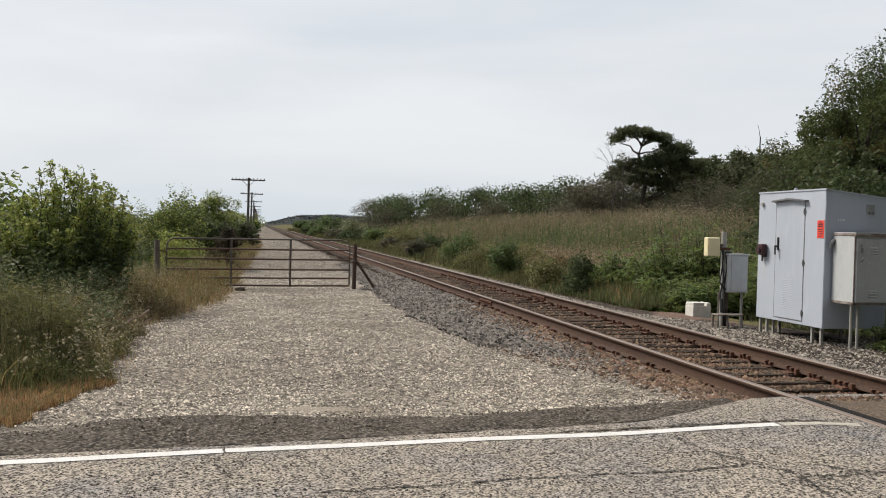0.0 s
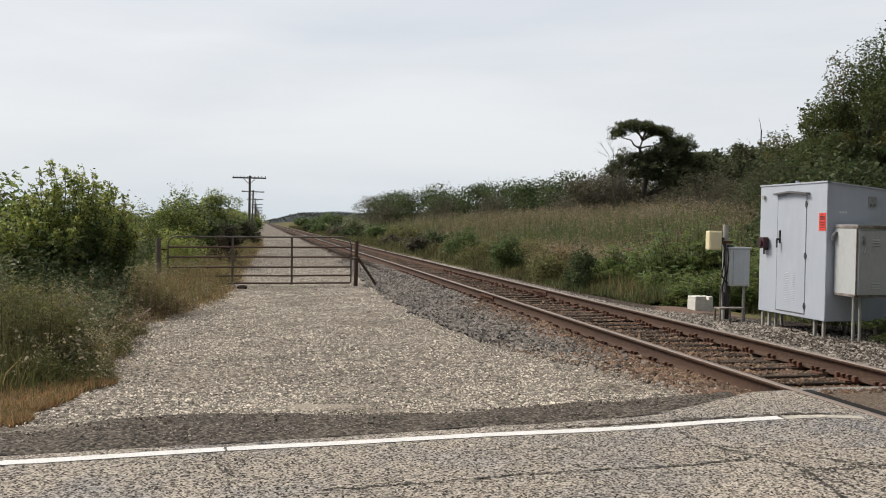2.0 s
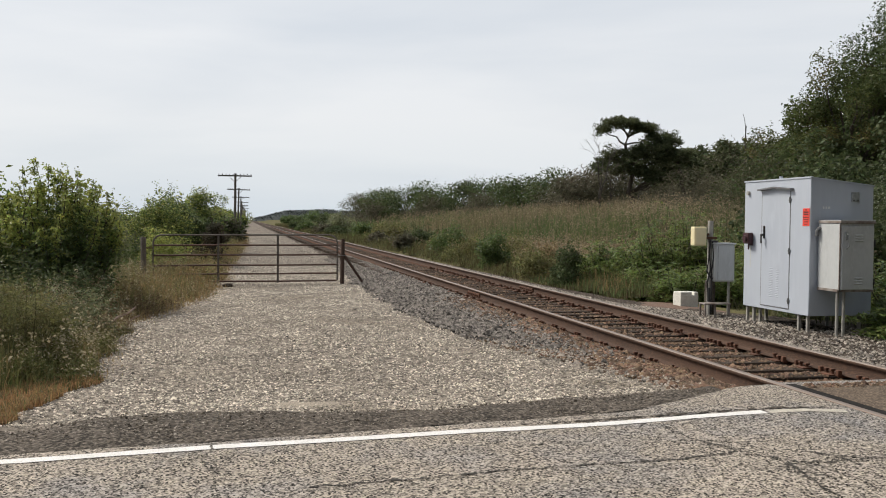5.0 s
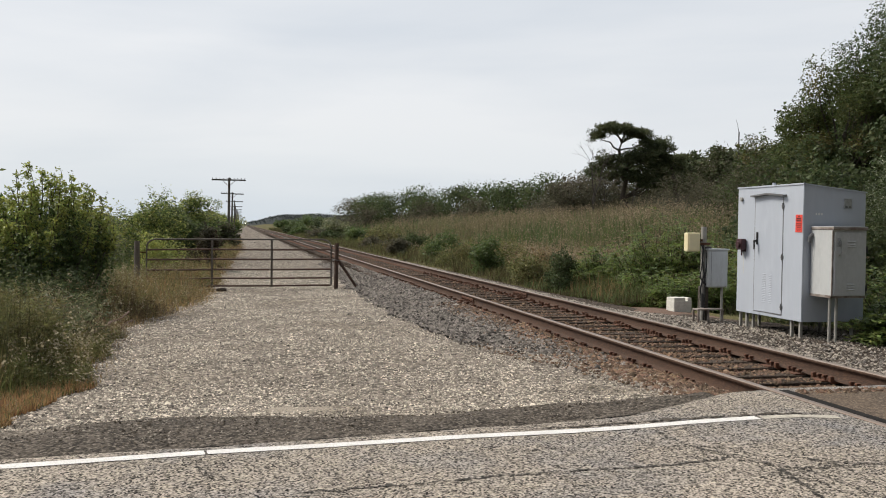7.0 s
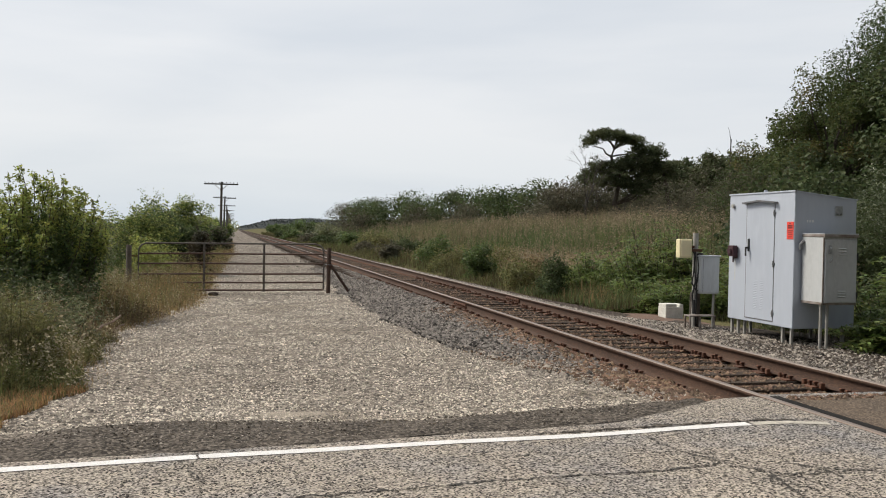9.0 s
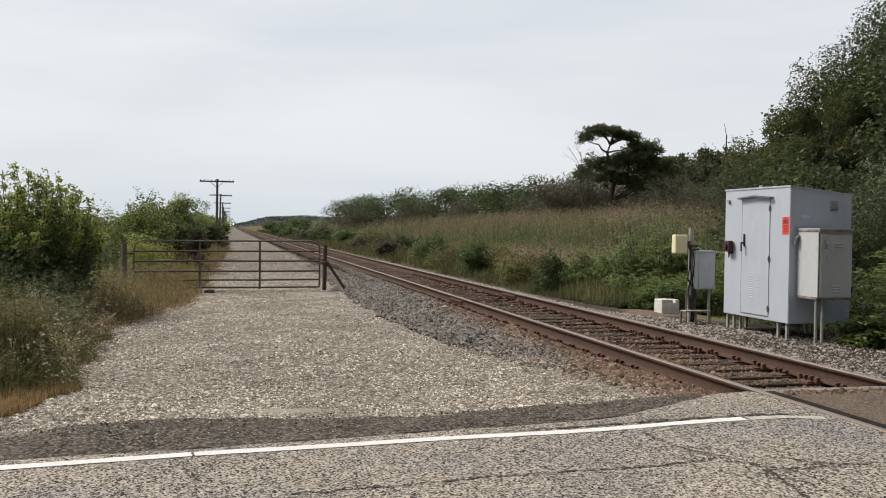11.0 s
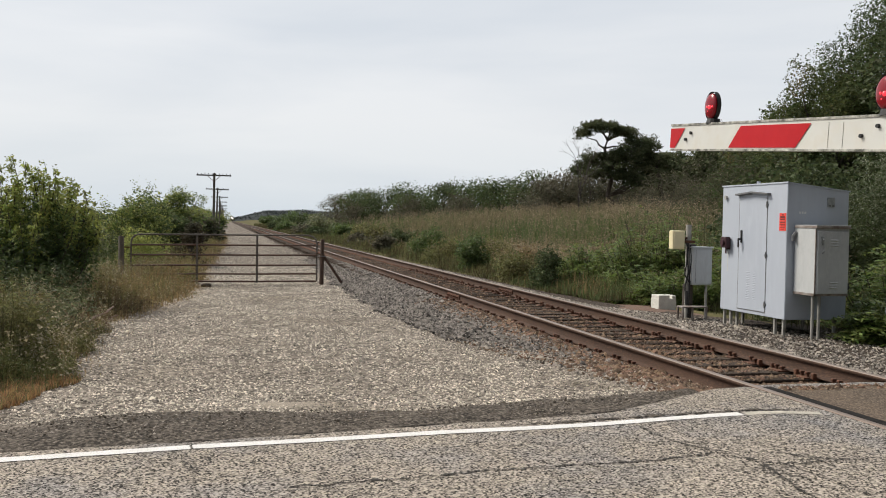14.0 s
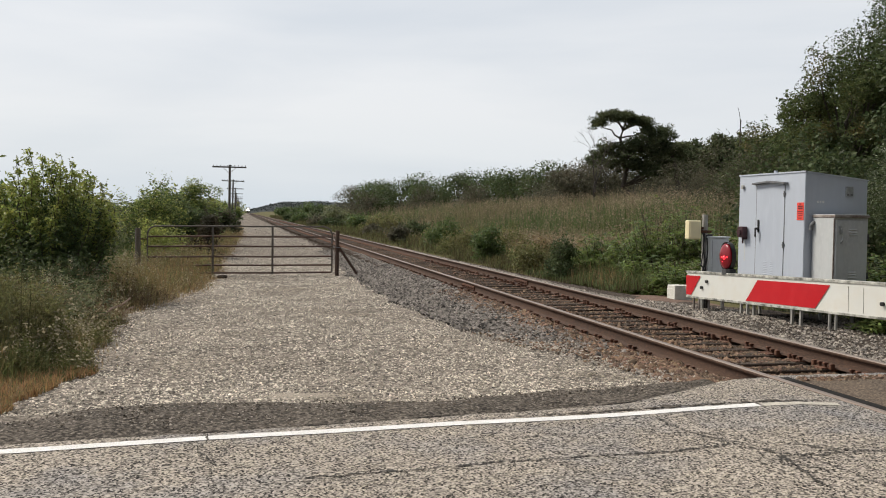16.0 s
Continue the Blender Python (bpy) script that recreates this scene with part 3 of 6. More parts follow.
by = np.concatenate([np.linspace(6.7, 30, 120), np.linspace(31, 200, 60), np.linspace(220, 1500, 20)])
BT, BY = np.meshgrid(np.linspace(0, 1, 50), by)
BX = toe_x(BY) + (np.interp(BY, (13, 15.5, 17.5, 22, 40), (10.6, 9.0, 8.2, 7.8, 7.6)) - toe_x(BY)) * BT
i = np.arange(BX.size).reshape(BX.shape)
faces = np.stack([i[:-1, :-1].ravel(), i[:-1, 1:].ravel(), i[1:, 1:].ravel(), i[1:, :-1].ravel()], 1)
tagged(big_mesh("ballast", np.stack([BX.ravel(), BY.ravel(), bed_height(BX, BY).ravel()], 1), faces, M["ballast"], smooth=True),
       "dark crushed stone ballast under the track", "ballast", kind="structure")
RSX, RSY = np.meshgrid(np.linspace(7.45, 9.3, 24), np.linspace(15.3, 18.6, 30))
i = np.arange(RSX.size).reshape(RSX.shape)
faces = np.stack([i[:-1, :-1].ravel(), i[:-1, 1:].ravel(), i[1:, 1:].ravel(), i[1:, :-1].ravel()], 1)
tagged(big_mesh("soil_patch", np.stack([RSX.ravel(), RSY.ravel(), (-0.375 + 0.07 * np.sin((RSX - 7.45) / 1.85 * 3.14) * np.sin((RSY - 15.3) / 3.3 * 3.14) + 0.012 * wavy(RSX, RSY, 0.2)).ravel()], 1), faces, M["redsoil"], smooth=True),
       "bare reddish soil beside the ballast", "soil", kind="structure")

# ---- track ----
track = thing("railway_track", "single railway track with rusty rails on wooden ties", "railway track", kind="structure")
HALF = [(0.0, 0.0), (0.026, -0.001), (0.034, -0.008), (0.0355, -0.032), (0.012, -0.044), (0.008, -0.06), (0.008, -0.128), (0.02, -0.146), (0.07, -0.156), (0.07, -0.168)]
PROFILE = HALF + [(-x, z) for x, z in HALF[::-1][:-1]]


def rail_mesh(x, y0, y1, cut):
    ys = np.unique(np.concatenate([np.arange(y0, 60, 4.0), np.arange(60, y1, 60.0), [cut, y1]]))
    k = len(PROFILE)
    V = np.array([(x + px + (0.004 * math.sin(y / 9.0 + x) if y < 60 else 0), y, pz) for y in ys for px, pz in PROFILE])
    f = np.array([(a * k + j, (a + 1) * k + j, (a + 1) * k + (j + 1) % k, a * k + (j + 1) % k) for a in range(len(ys) - 1) for j in range(k)])
    ob = big_mesh("rail", V, f, M["rail"], track)
    ob.data.materials.append(M["railtop"])
    top = {0, 1, k - 1, k - 2}
    ob.data.polygons.foreach_set("material_index", np.array([1 if j in top else 0 for a in range(len(ys) - 1) for j in range(k)], np.int32))
    return ob


rail_mesh(X_LEFT, -12, 1600, 18.0)
rail_mesh(X_RIGHT, -12, 1600, 18.0)


def joint(x, y, inside):
    bm = bmesh.new()
    for s in (-1, 1):
        block(bm, (x + s * 0.022 - 0.012, y - 0.46, -0.135), (x + s * 0.022 + 0.012, y + 0.46, -0.05), 0.005)
        for k in range(6):
            rod(bm, (x + s * 0.03, y - 0.38 + 0.152 * k, -0.092), (x + s * 0.065, y - 0.38 + 0.152 * k, -0.092), 0.02, sides=6)
    part("joint_bar", bm, M["iron"], track, "bolted rusty joint bar")


joint(X_LEFT, 17.6, 1)
joint(X_RIGHT, 18.9, 1)

# crossing: rubber flangeway and dark patch between the rails
cross = thing("crossing_surface", "black rubber flangeway and dark asphalt between the rails", "level crossing", kind="structure")
bm = bmesh.new()
block(bm, (X_LEFT + 0.045, -3.5, -0.06), (X_LEFT + 0.135, 6.95, -0.004), 0.004)
part("flangeway", bm, M["tar"], cross, "black rubber strip")
bm = bmesh.new()
block(bm, (X_RIGHT - 0.135, -3.5, -0.06), (X_RIGHT - 0.045, 6.95, -0.004), 0.004)
part("flangeway", bm, M["tar"], cross, "black rubber strip")
part("patch", block(bmesh.new(), (X_LEFT + 0.137, -3.3, -0.06), (X_RIGHT - 0.137, 6.85, -0.002), 0.006), M["patch"], cross, "dark worn asphalt")

# ties with plates and anchors: the nearest are pieces, the rest one mesh
TIE = 0.4805
tie_me = put_mesh("tie", block(bmesh.new(), (-1.3, -0.112, -0.17), (1.3, 0.112, 0.0), 0.012), M["tie"])
plate_bm = block(bmesh.new(), (-0.17, -0.095, 0.0), (0.17, 0.095, 0.014), 0.003)
plate_me = put_mesh("tie_plate", plate_bm, M["iron"])
sp = bmesh.new()
block(sp, (-0.014, -0.014, 0.0), (0.014, 0.014, 0.05))
block(sp, (-0.026, -0.02, 0.03), (0.026, 0.02, 0.052), 0.006)
spike_me = put_mesh("spike", sp, M["iron"])
an = bmesh.new()
block(an, (-0.09, -0.016, -0.045), (0.085, 0.016, -0.005), 0.006)
block(an, (-0.115, -0.022, -0.03), (-0.065, 0.022, 0.035), 0.01)
anchor_me = put_mesh("rail_anchor", an, M["iron"])


def held(name, me, parent, x, y, z, turn=0.0):
    ob = new(name, me)
    ob.parent = parent
    ob.location = (x, y, z)
    ob.rotation_euler = (0, 0, turn)
    return ob


TIES = 290
for k in range(TIES):
    y = 7.3 + TIE * k
    tie = held("tie", tie_me, track, X_MID + rng.normal(0, 0.02), y + rng.normal(0, 0.012), -0.185 + rng.normal(0, 0.004), rng.normal(0, 0.008))
    if k < 46:
        for x, s in ((X_LEFT, 1), (X_RIGHT, -1)):
            held("tie_plate", plate_me, tie, x - X_MID, 0, 0.0)
            for dy in (-0.05, 0.05):
                held("spike", spike_me, tie, x - X_MID + s * 0.095, dy + rng.normal(0, 0.008), 0.006 + abs(rng.normal(0, 0.012)))
                held("spike", spike_me, tie, x - X_MID - s * 0.095, dy + rng.normal(0, 0.008), 0.006)
            for dy in (-0.135, 0.135):
                if rng.random() < 0.4:
                    continue
                held("rail_anchor", anchor_me, tie, x - X_MID, dy + rng.normal(0, 0.006), 0.03, 0 if s < 0 else 3.1416)
V, f = [], []
for k in range(TIES, 1200):
    y, b = 7.3 + TIE * k, 4 * (k - TIES)
    V += [(X_MID - 1.3, y - 0.11, -0.185), (X_MID + 1.3, y - 0.11, -0.185), (X_MID + 1.3, y + 0.11, -0.185), (X_MID - 1.3, y + 0.11, -0.185)]
    f.append((b, b + 1, b + 2, b + 3))
tagged(big_mesh("far_ties", V, f, M["tie"], track), kind="stuff")
anchors = [(x, 7.3 + TIE * k + dy) for k in range(46, TIES) for x in (X_LEFT - 0.085, X_LEFT + 0.085, X_RIGHT - 0.085, X_RIGHT + 0.085) for dy in (-0.135, 0.135)]
V, f = [], []
for n, (x, y) in enumerate(anchors):
    b = 5 * n
    V += [(x - 0.03, y - 0.03, -0.19), (x + 0.03, y - 0.03, -0.19), (x + 0.03, y + 0.03, -0.19), (x - 0.03, y + 0.03, -0.19), (x, y, -0.12)]
    f += [(b, b + 1, b + 4), (b + 1, b + 2, b + 4), (b + 2, b + 3, b + 4), (b + 3, b, b + 4)]
tagged(big_mesh("far_anchors", V, f, M["iron"], track), kind="stuff")


# ---- loose stone ----
def stones(name, x, y, z, size, mat, label, flatten=0.6):
    """Small uneven stones bedded in the ground: six faces each near the road, four further off."""
    n = len(x)
    far = y > 14
    base = np.array([(1, 0, -0.25), (0.1, 1, -0.25), (-1, 0.1, -0.25), (0, -1, -0.25), (0.3, 0.2, 0.75), (-0.35, -0.15, 0.62)], float)
    v = base[None] * rng.uniform(0.65, 1.25, (n, 6, 1)) + rng.normal(0, 0.16, (n, 6, 3))
    v[:, :, 0] *= rng.uniform(0.8, 1.4, (n, 1))
    a, b = rng.uniform(0, 6.283, n), rng.normal(0, 0.35, n)
    ca, sa, cb, sb = np.cos(a)[:, None], np.sin(a)[:, None], np.cos(b)[:, None], np.sin(b)[:, None]
    X, Y, Z = v[..., 0], v[..., 1], v[..., 2] * flatten * 1.35
    X, Z = X * cb - Z * sb, X * sb + Z * cb
    X, Y = X * ca - Y * sa, X * sa + Y * ca
    s = size[:, None]
    V = np.stack([x[:, None] + X * s, y[:, None] + Y * s, z[:, None] + Z * s], -1)
    near_tri = np.array([(0, 1, 4), (1, 2, 5), (2, 3, 5), (3, 0, 4), (1, 5, 4), (3, 4, 5)])
    far_tri = np.array([(0, 1, 4), (1, 2, 4), (2, 3, 4), (3, 0, 4)])
    k = int((~far).sum())
    V = np.concatenate([V[~far].reshape(-1, 3), V[far][:, :5].reshape(-1, 3)])
    f = np.concatenate([(near_tri[None] + 6 * np.arange(k)[:, None, None]).reshape(-1, 3),
                        (far_tri[None] + 6 * k + 5 * np.arange(n - k)[:, None, None]).reshape(-1, 3)])
    return tagged(big_mesh(name, V, f, mat), label, "stones", kind="stuff")


def scatter(n, y0, y1, lo, hi, power=1.0):
    """Places between two lines along the track, denser near the road."""
    y = y0 + (y1 - y0) * rng.random(n) ** power
    a, b = lo(y), hi(y)
    return a + (b - a) * rng.random(n), y


x, y = scatter(98000, 6.75, 34, lambda y: verge_x(y) - 0.3, lambda y: toe_x(y) + 0.55, 1.5)
keep = x < toe_x(y) + 0.25 * np.abs(rng.standard_normal(len(x)))
x, y = x[keep], y[keep]
keep = ((x - 0.5) / 0.34) ** 2 + ((y - 7.2) / 0.16) ** 2 + 1.6 * rng.random(len(x)) > 1
x, y = x[keep], y[keep]
keep = y > dirt_top(x) - 0.02 + 0.085 * rng.standard_normal(len(x))
x, y = x[keep], y[keep]
fx, fy = scatter(11000, 30, 110, lambda y: verge_x(y) - 0.1, lambda y: toe_x(y) + 0.2, 1.5)
stones("far_gravel", fx, fy, drive_height(fx, fy) + 0.01, (rng.gamma(5, 0.0018, len(fx)) + 0.006) * (1 + fy / 45), M["mid_stone"], "pale tan gravel on the access track beyond the gate")
dark = rng.random(len(x)) < 0.14 + 0.14 * (wavy(x, y, 0.5, 6) > 0.25)
for pick, mat, label in ((~dark, "stone", "pale tan crushed gravel on the access track"), (dark, "grey_stone", "dark stones among the pale gravel")):
    stones("gravel", x[pick], y[pick], drive_height(x, y)[pick] + 0.006, (rng.gamma(4, 0.0018, pick.sum()) + 0.0035) * np.clip(0.84 + 0.014 * y[pick], 0, 1.15), M[mat], label)
x, y = scatter(1300, 6.1, 7.0, lambda y: y * 0 - 3.0, lambda y: y * 0 + 3.6)
keep = y > road_edge(x) + 0.05
x, y = x[keep], y[keep]
u = np.clip((y - road_edge(x)) / (dirt_top(x) - road_edge(x) + 0.01), 0, 1)
stones("shoulder_gravel", x, y, (road_height(x, y) - 0.006) * (1 - u) + (drive_height(x, y) + 0.012) * u + 0.003 + 0.022 * np.sin(3.14159 * u), rng.gamma(4, 0.0011, len(x)) + 0.0022, M["mid_stone"], "scattered pale stones on the dark shoulder")
x, y = scatter(38000, 7.1, 40, lambda y: toe_x(y) - 0.3, lambda y: y * 0 + X_LEFT - 0.08, 1.6)
keep = x > toe_x(y) - 0.02 - 0.2 * np.abs(rng.standard_normal(len(x)))
x, y = x[keep], y[keep]
near = (x > X_LEFT - 0.45 + 0.25 * rng.standard_normal(len(x))) & (y < 18)
tan = ~near & (y + 1.2 * (x - 3.8) + 0.6 * rng.standard_normal(len(x)) < 10.6) | near & (y < 12) & (rng.random(len(x)) < 0.35)
for pick, mat, label in ((tan & (np.arange(len(x)) % 5 < 3), "mid_stone", "tan crushed stone beside the rail near the crossing"), (tan & (np.arange(len(x)) % 5 > 2), "rust_stone", "rust-tinted crushed stone beside the rail near the crossing")):
    stones("tan_ballast", x[pick], y[pick], bed_height(x, y)[pick] + 0.010, rng.gamma(6, 0.0019, len(x))[pick] + 0.005, M[mat], label)
x, y, near = x[~tan], y[~tan], near[~tan]
stones("shoulder_ballast", x[~near], y[~near], np.maximum(bed_height(x, y), drive_height(x, y) + 0.004)[~near] + 0.012, rng.gamma(6, 0.0035, len(x))[~near] + 0.008, M["grey_stone"], "dark grey crushed ballast stone")
stones("rusty_ballast", x[near], y[near], bed_height(x, y)[near] + 0.012, rng.gamma(6, 0.0035, len(x))[near] + 0.008, M["rust_stone"], "rust-stained ballast stone beside the rail")
x, y = scatter(30000, 7.12, 45, lambda y: y * 0 + X_LEFT + 0.1, lambda y: y * 0 + X_RIGHT - 0.1, 1.6)
on_tie = np.abs((y - 7.3 + TIE / 2) % TIE - TIE / 2) < 0.10
keep = ~on_tie | (rng.random(len(x)) < 0.36)
x, y, on_tie = x[keep], y[keep], on_tie[keep]
stones("crib_ballast", x, y, np.where(on_tie, -0.178, bed_height(x, y) + 0.006), rng.gamma(6, 0.0025, len(x)) + 0.0055, M["rust_stone"], "rust-stained ballast between the ties")
x, y = scatter(30000, 7.0, 45, lambda y: y * 0 + X_RIGHT + 0.1, lambda y: 8.9 - 1.35 * step(14.5, 18, y) + 1.6 * (1 - step(11.5, 14.0, y)), 1.5)
half = rng.random(len(x)) < 0.72
for pick, mat in ((half, "mid_stone"), (~half, "grey_stone")):
    stones("far_side_ballast", x[pick], y[pick], bed_height(x, y)[pick] + 0.012, rng.gamma(5, 0.0026, pick.sum()) + 0.006, M[mat], "grey and tan ballast beyond the far rail")
# crumbs of broken asphalt on the shoulder, and rusty dust where the crossing meets the ties
x, y = scatter(3200, 6.0, 7.0, lambda y: y * 0 - 3.1, lambda y: y * 0 + 3.8)
keep = (y > road_edge(x) - 0.02) & (y < dirt_top(x) + 0.06 * rng.standard_normal(len(x)))
x, y = x[keep], y[keep]
u = (y - road_edge(x)) / (dirt_top(x) - road_edge(x) + 0.01)
stones("shoulder_crumbs", x, y, (road_height(x, y) - 0.006) * (1 - u) + (drive_height(x, y) + 0.012) * u + 0.003 + 0.022 * np.sin(3.14159 * np.clip(u, 0, 1)), rng.gamma(4, 0.0012, len(x)) + 0.0022, M["crumb"], "dark crumbs of broken asphalt on the shoulder")
x, y = scatter(700, 6.72, 7.2, lambda y: y * 0 + X_LEFT + 0.14, lambda y: y * 0 + X_RIGHT - 0.14)
stones("crossing_rubble", x, y, np.where(y < 6.9, road_height(x, y) + 0.012, bed_height(x, y) + 0.012), rng.gamma(5, 0.0025, len(x)) + 0.004, M["rust_stone"], "rusty stones at the end of the crossing")
# ---- signal equipment east of the track ----
CX, CY0, CY1, CX1, CB = 8.5, 12.45, 14.34, 9.6, -0.05


def signal_cabinet():
    c = thing("signal_cabinet", "grey painted steel railway signal cabinet on short legs", "cabinet", (CX, CY0, -0.33))
    o = Vector((CX, CY0, -0.33))

    def loc(bm):
        bmesh.ops.translate(bm, verts=bm.verts, vec=-o)
        return bm

    bm = block(bmesh.new(), (CX, CY0, CB), (CX1, CY1, 2.09))
    for v in bm.verts:
        if v.co.z > 1:
            v.co.z = 2.09 if v.co.x < CX + 0.1 else 1.975
    bmesh.ops.bevel(bm, geom=list(bm.edges), offset=0.008, segments=2, affect="EDGES")
    body = part("body", loc(bm), M["cab"], c)
    bm = bmesh.new()
    for a, b in (((CX - 0.012, CY0 - 0.012, 2.085), (CX + 0.03, CY1 + 0.012, 2.111)),):
        block(bm, a, b, 0.004)
    block(bm, (CX - 0.012, CY0 - 0.012, 2.09), (CX1 + 0.015, CY1 + 0.012, 2.108))
    for v in bm.verts:
        v.co.z -= max(0, (v.co.x - CX)) * 0.105
    part("roof", loc(bm), M["cab"], c)
    door = part("door", loc(block(bmesh.new(), (CX - 0.006, 12.99, 0.02), (CX + 0.01, 13.785, 1.90), 0.002)), M["cab"], c, "flush grey steel door")
    bm = bmesh.new()
    for y in (12.984, 13.791):
        block(bm, (CX - 0.003, y - 0.010, 0.012), (CX + 0.01, y + 0.010, 1.908))
    block(bm, (CX - 0.006, 12.98, 0.004), (CX + 0.01, 13.795, 0.017))
    part("door_gap", loc(bm), M["cab_dark"], c, "dark gap round the door")
    bm = bmesh.new()
    # low peaked rain hood
    prof = [(12.90, 1.945), (13.37, 1.985), (13.84, 1.955)]
    for (y0, z0), (y1, z1) in zip(prof, prof[1:]):
        vs = [bm.verts.new(p) for p in ((CX, y0, z0), (CX, y1, z1), (CX - 0.075, y1, z1 - 0.002), (CX - 0.075, y0, z0 - 0.002),
                                        (CX, y0, z0 - 0.03), (CX, y1, z1 - 0.03), (CX - 0.075, y1, z1 - 0.028), (CX - 0.075, y0, z0 - 0.028))]
        for q in ((0, 1, 2, 3), (7, 6, 5, 4), (3, 2, 6, 7), (0, 3, 7, 4), (1, 5, 6, 2)):
            bm.faces.new([vs[k] for k in q])
    part("rain_hood", loc(bm), M["cab_dark"], c, "dark peaked steel drip hood over the door")
    for z in (1.76, 0.94, 0.14):
        bm = rod(bmesh.new(), (CX - 0.014, 12.985, z - 0.05), (CX - 0.014, 12.985, z + 0.05), 0.011)
        block(bm, (CX - 0.016, 12.955, z - 0.02), (CX, 13.015, z + 0.02), 0.003)
        part("hinge", loc(bm), M["cab_dark"], door)
    bm = block(bmesh.new(), (CX - 0.024, 13.685, 1.13), (CX - 0.004, 13.725, 1.34), 0.006)
    rod(bm, (CX - 0.03, 13.705, 1.19), (CX - 0.07, 13.705, 1.19), 0.018)
    block(bm, (CX - 0.075, 13.687, 1.05), (CX - 0.058, 13.723, 1.205), 0.006)
    part("handle", loc(bm), M["black"], door, "black lever handle with padlock hasp")
    for y0, wide in ((13.26, 0.085), (13.43, 0.11)):
        for k in range(17):
            z = 0.17 + 0.029 * k
            bm = bmesh.new()
            vs = [bm.verts.new(p) for p in ((CX - 0.0065, y0, z), (CX - 0.0065, y0 + wide, z), (CX - 0.0105, y0 + wide - 0.005, z + 0.012), (CX - 0.0105, y0 + 0.005, z + 0.012),
                                            (CX - 0.0065, y0 + wide - 0.005, z + 0.02), (CX - 0.0065, y0 + 0.005, z + 0.02))]
            for q in ((0, 1, 2, 3), (3, 2, 4, 5)):
                bm.faces.new([vs[j] for j in q])
            part("louver", loc(bm), M["cab"], door)
    bm = block(bmesh.new(), (CX - 0.11, 14.03, 1.03), (CX - 0.02, 14.20, 1.22), 0.012)
    block(bm, (CX - 0.02, 14.06, 1.0), (CX, 14.18, 1.2))
    rod(bm, (CX - 0.11, 14.115, 1.12), (CX - 0.14, 14.115, 1.12), 0.055, 0.05, 14)
    rod(bm, (CX - 0.05, 14.115, 1.03), (CX - 0.05, 14.115, 0.93), 0.014)
    part("lock_box", loc(bm), M["maroon"], c, "small dark maroon lamp box")
    part("cable_gland", loc(rod(bmesh.new(), (CX, 14.20, 1.90), (CX - 0.04, 14.20, 1.90), 0.035)), M["pipe"], c, "small round cover")
    part("roof_knob", loc(rod(bmesh.new(), (CX + 0.06, 13.35, 2.09), (CX + 0.06, 13.35, 2.15), 0.03)), M["cab"], c)
    part("drip_stain", loc(block(bmesh.new(), (CX - 0.001, 14.12, 0.62), (CX + 0.004, 14.15, 1.0))), M["old"], c, "thin run of dirt below the box")
    sign = part("warning_sign", loc(block(bmesh.new(), (CX - 0.006, 12.475, 1.345), (CX + 0.002, 12.645, 1.62))), M["orange"], c, "bright orange notice sheet")
    for z0, z1, y0, y1 in ((1.585, 1.605, 12.54, 12.58), (1.545, 1.572, 12.50, 12.62), (1.515, 1.535, 12.50, 12.62), (1.47, 1.485, 12.49, 12.63), (1.44, 1.452, 12.5, 12.62), (1.415, 1.425, 12.5, 12.6), (1.39, 1.398, 12.5, 12.62), (1.365, 1.373, 12.52, 12.6)):
        part("print_bar", loc(block(bmesh.new(), (CX - 0.0085, y0, z0), (CX - 0.0045, y1, z1))), M["ink"], sign)
    # side: small vent and lettering too small to read
    vent = part("side_vent", loc(block(bmesh.new(), (9.20, CY0 - 0.025, 1.73), (9.33, CY0 + 0.01, 1.88), 0.006)), M["galv"], c, "small dull metal vent cover")
    for k in range(2):
        part("slot", loc(block(bmesh.new(), (9.215 + 0.062 * k, CY0 - 0.028, 1.738), (9.255 + 0.062 * k, CY0 - 0.02, 1.762))), M["cab_dark"], vent)
    for k, w in enumerate((0.03, 0.035, 0.04)):
        part("mark_bar", loc(block(bmesh.new(), (8.71 + 0.045 * k, CY0 - 0.004, 1.615), (8.71 + 0.045 * k + w * 0.8, CY0 + 0.002, 1.65))), M["white"], c, "small white marking")
    for x, y in ((8.56, 14.28), (8.56, 14.08), (8.62, 13.98), (8.56, 12.78), (8.56, 12.55), (9.5, 12.6), (9.5, 13.4), (9.5, 14.2), (8.9, 14.25)):
        part("leg", loc(block(bmesh.new(), (x - 0.022, y - 0.022, -0.42), (x + 0.022, y + 0.022, CB + 0.01), 0.003)), M["pipe"], c, "grey steel leg")
    return c


signal_cabinet()


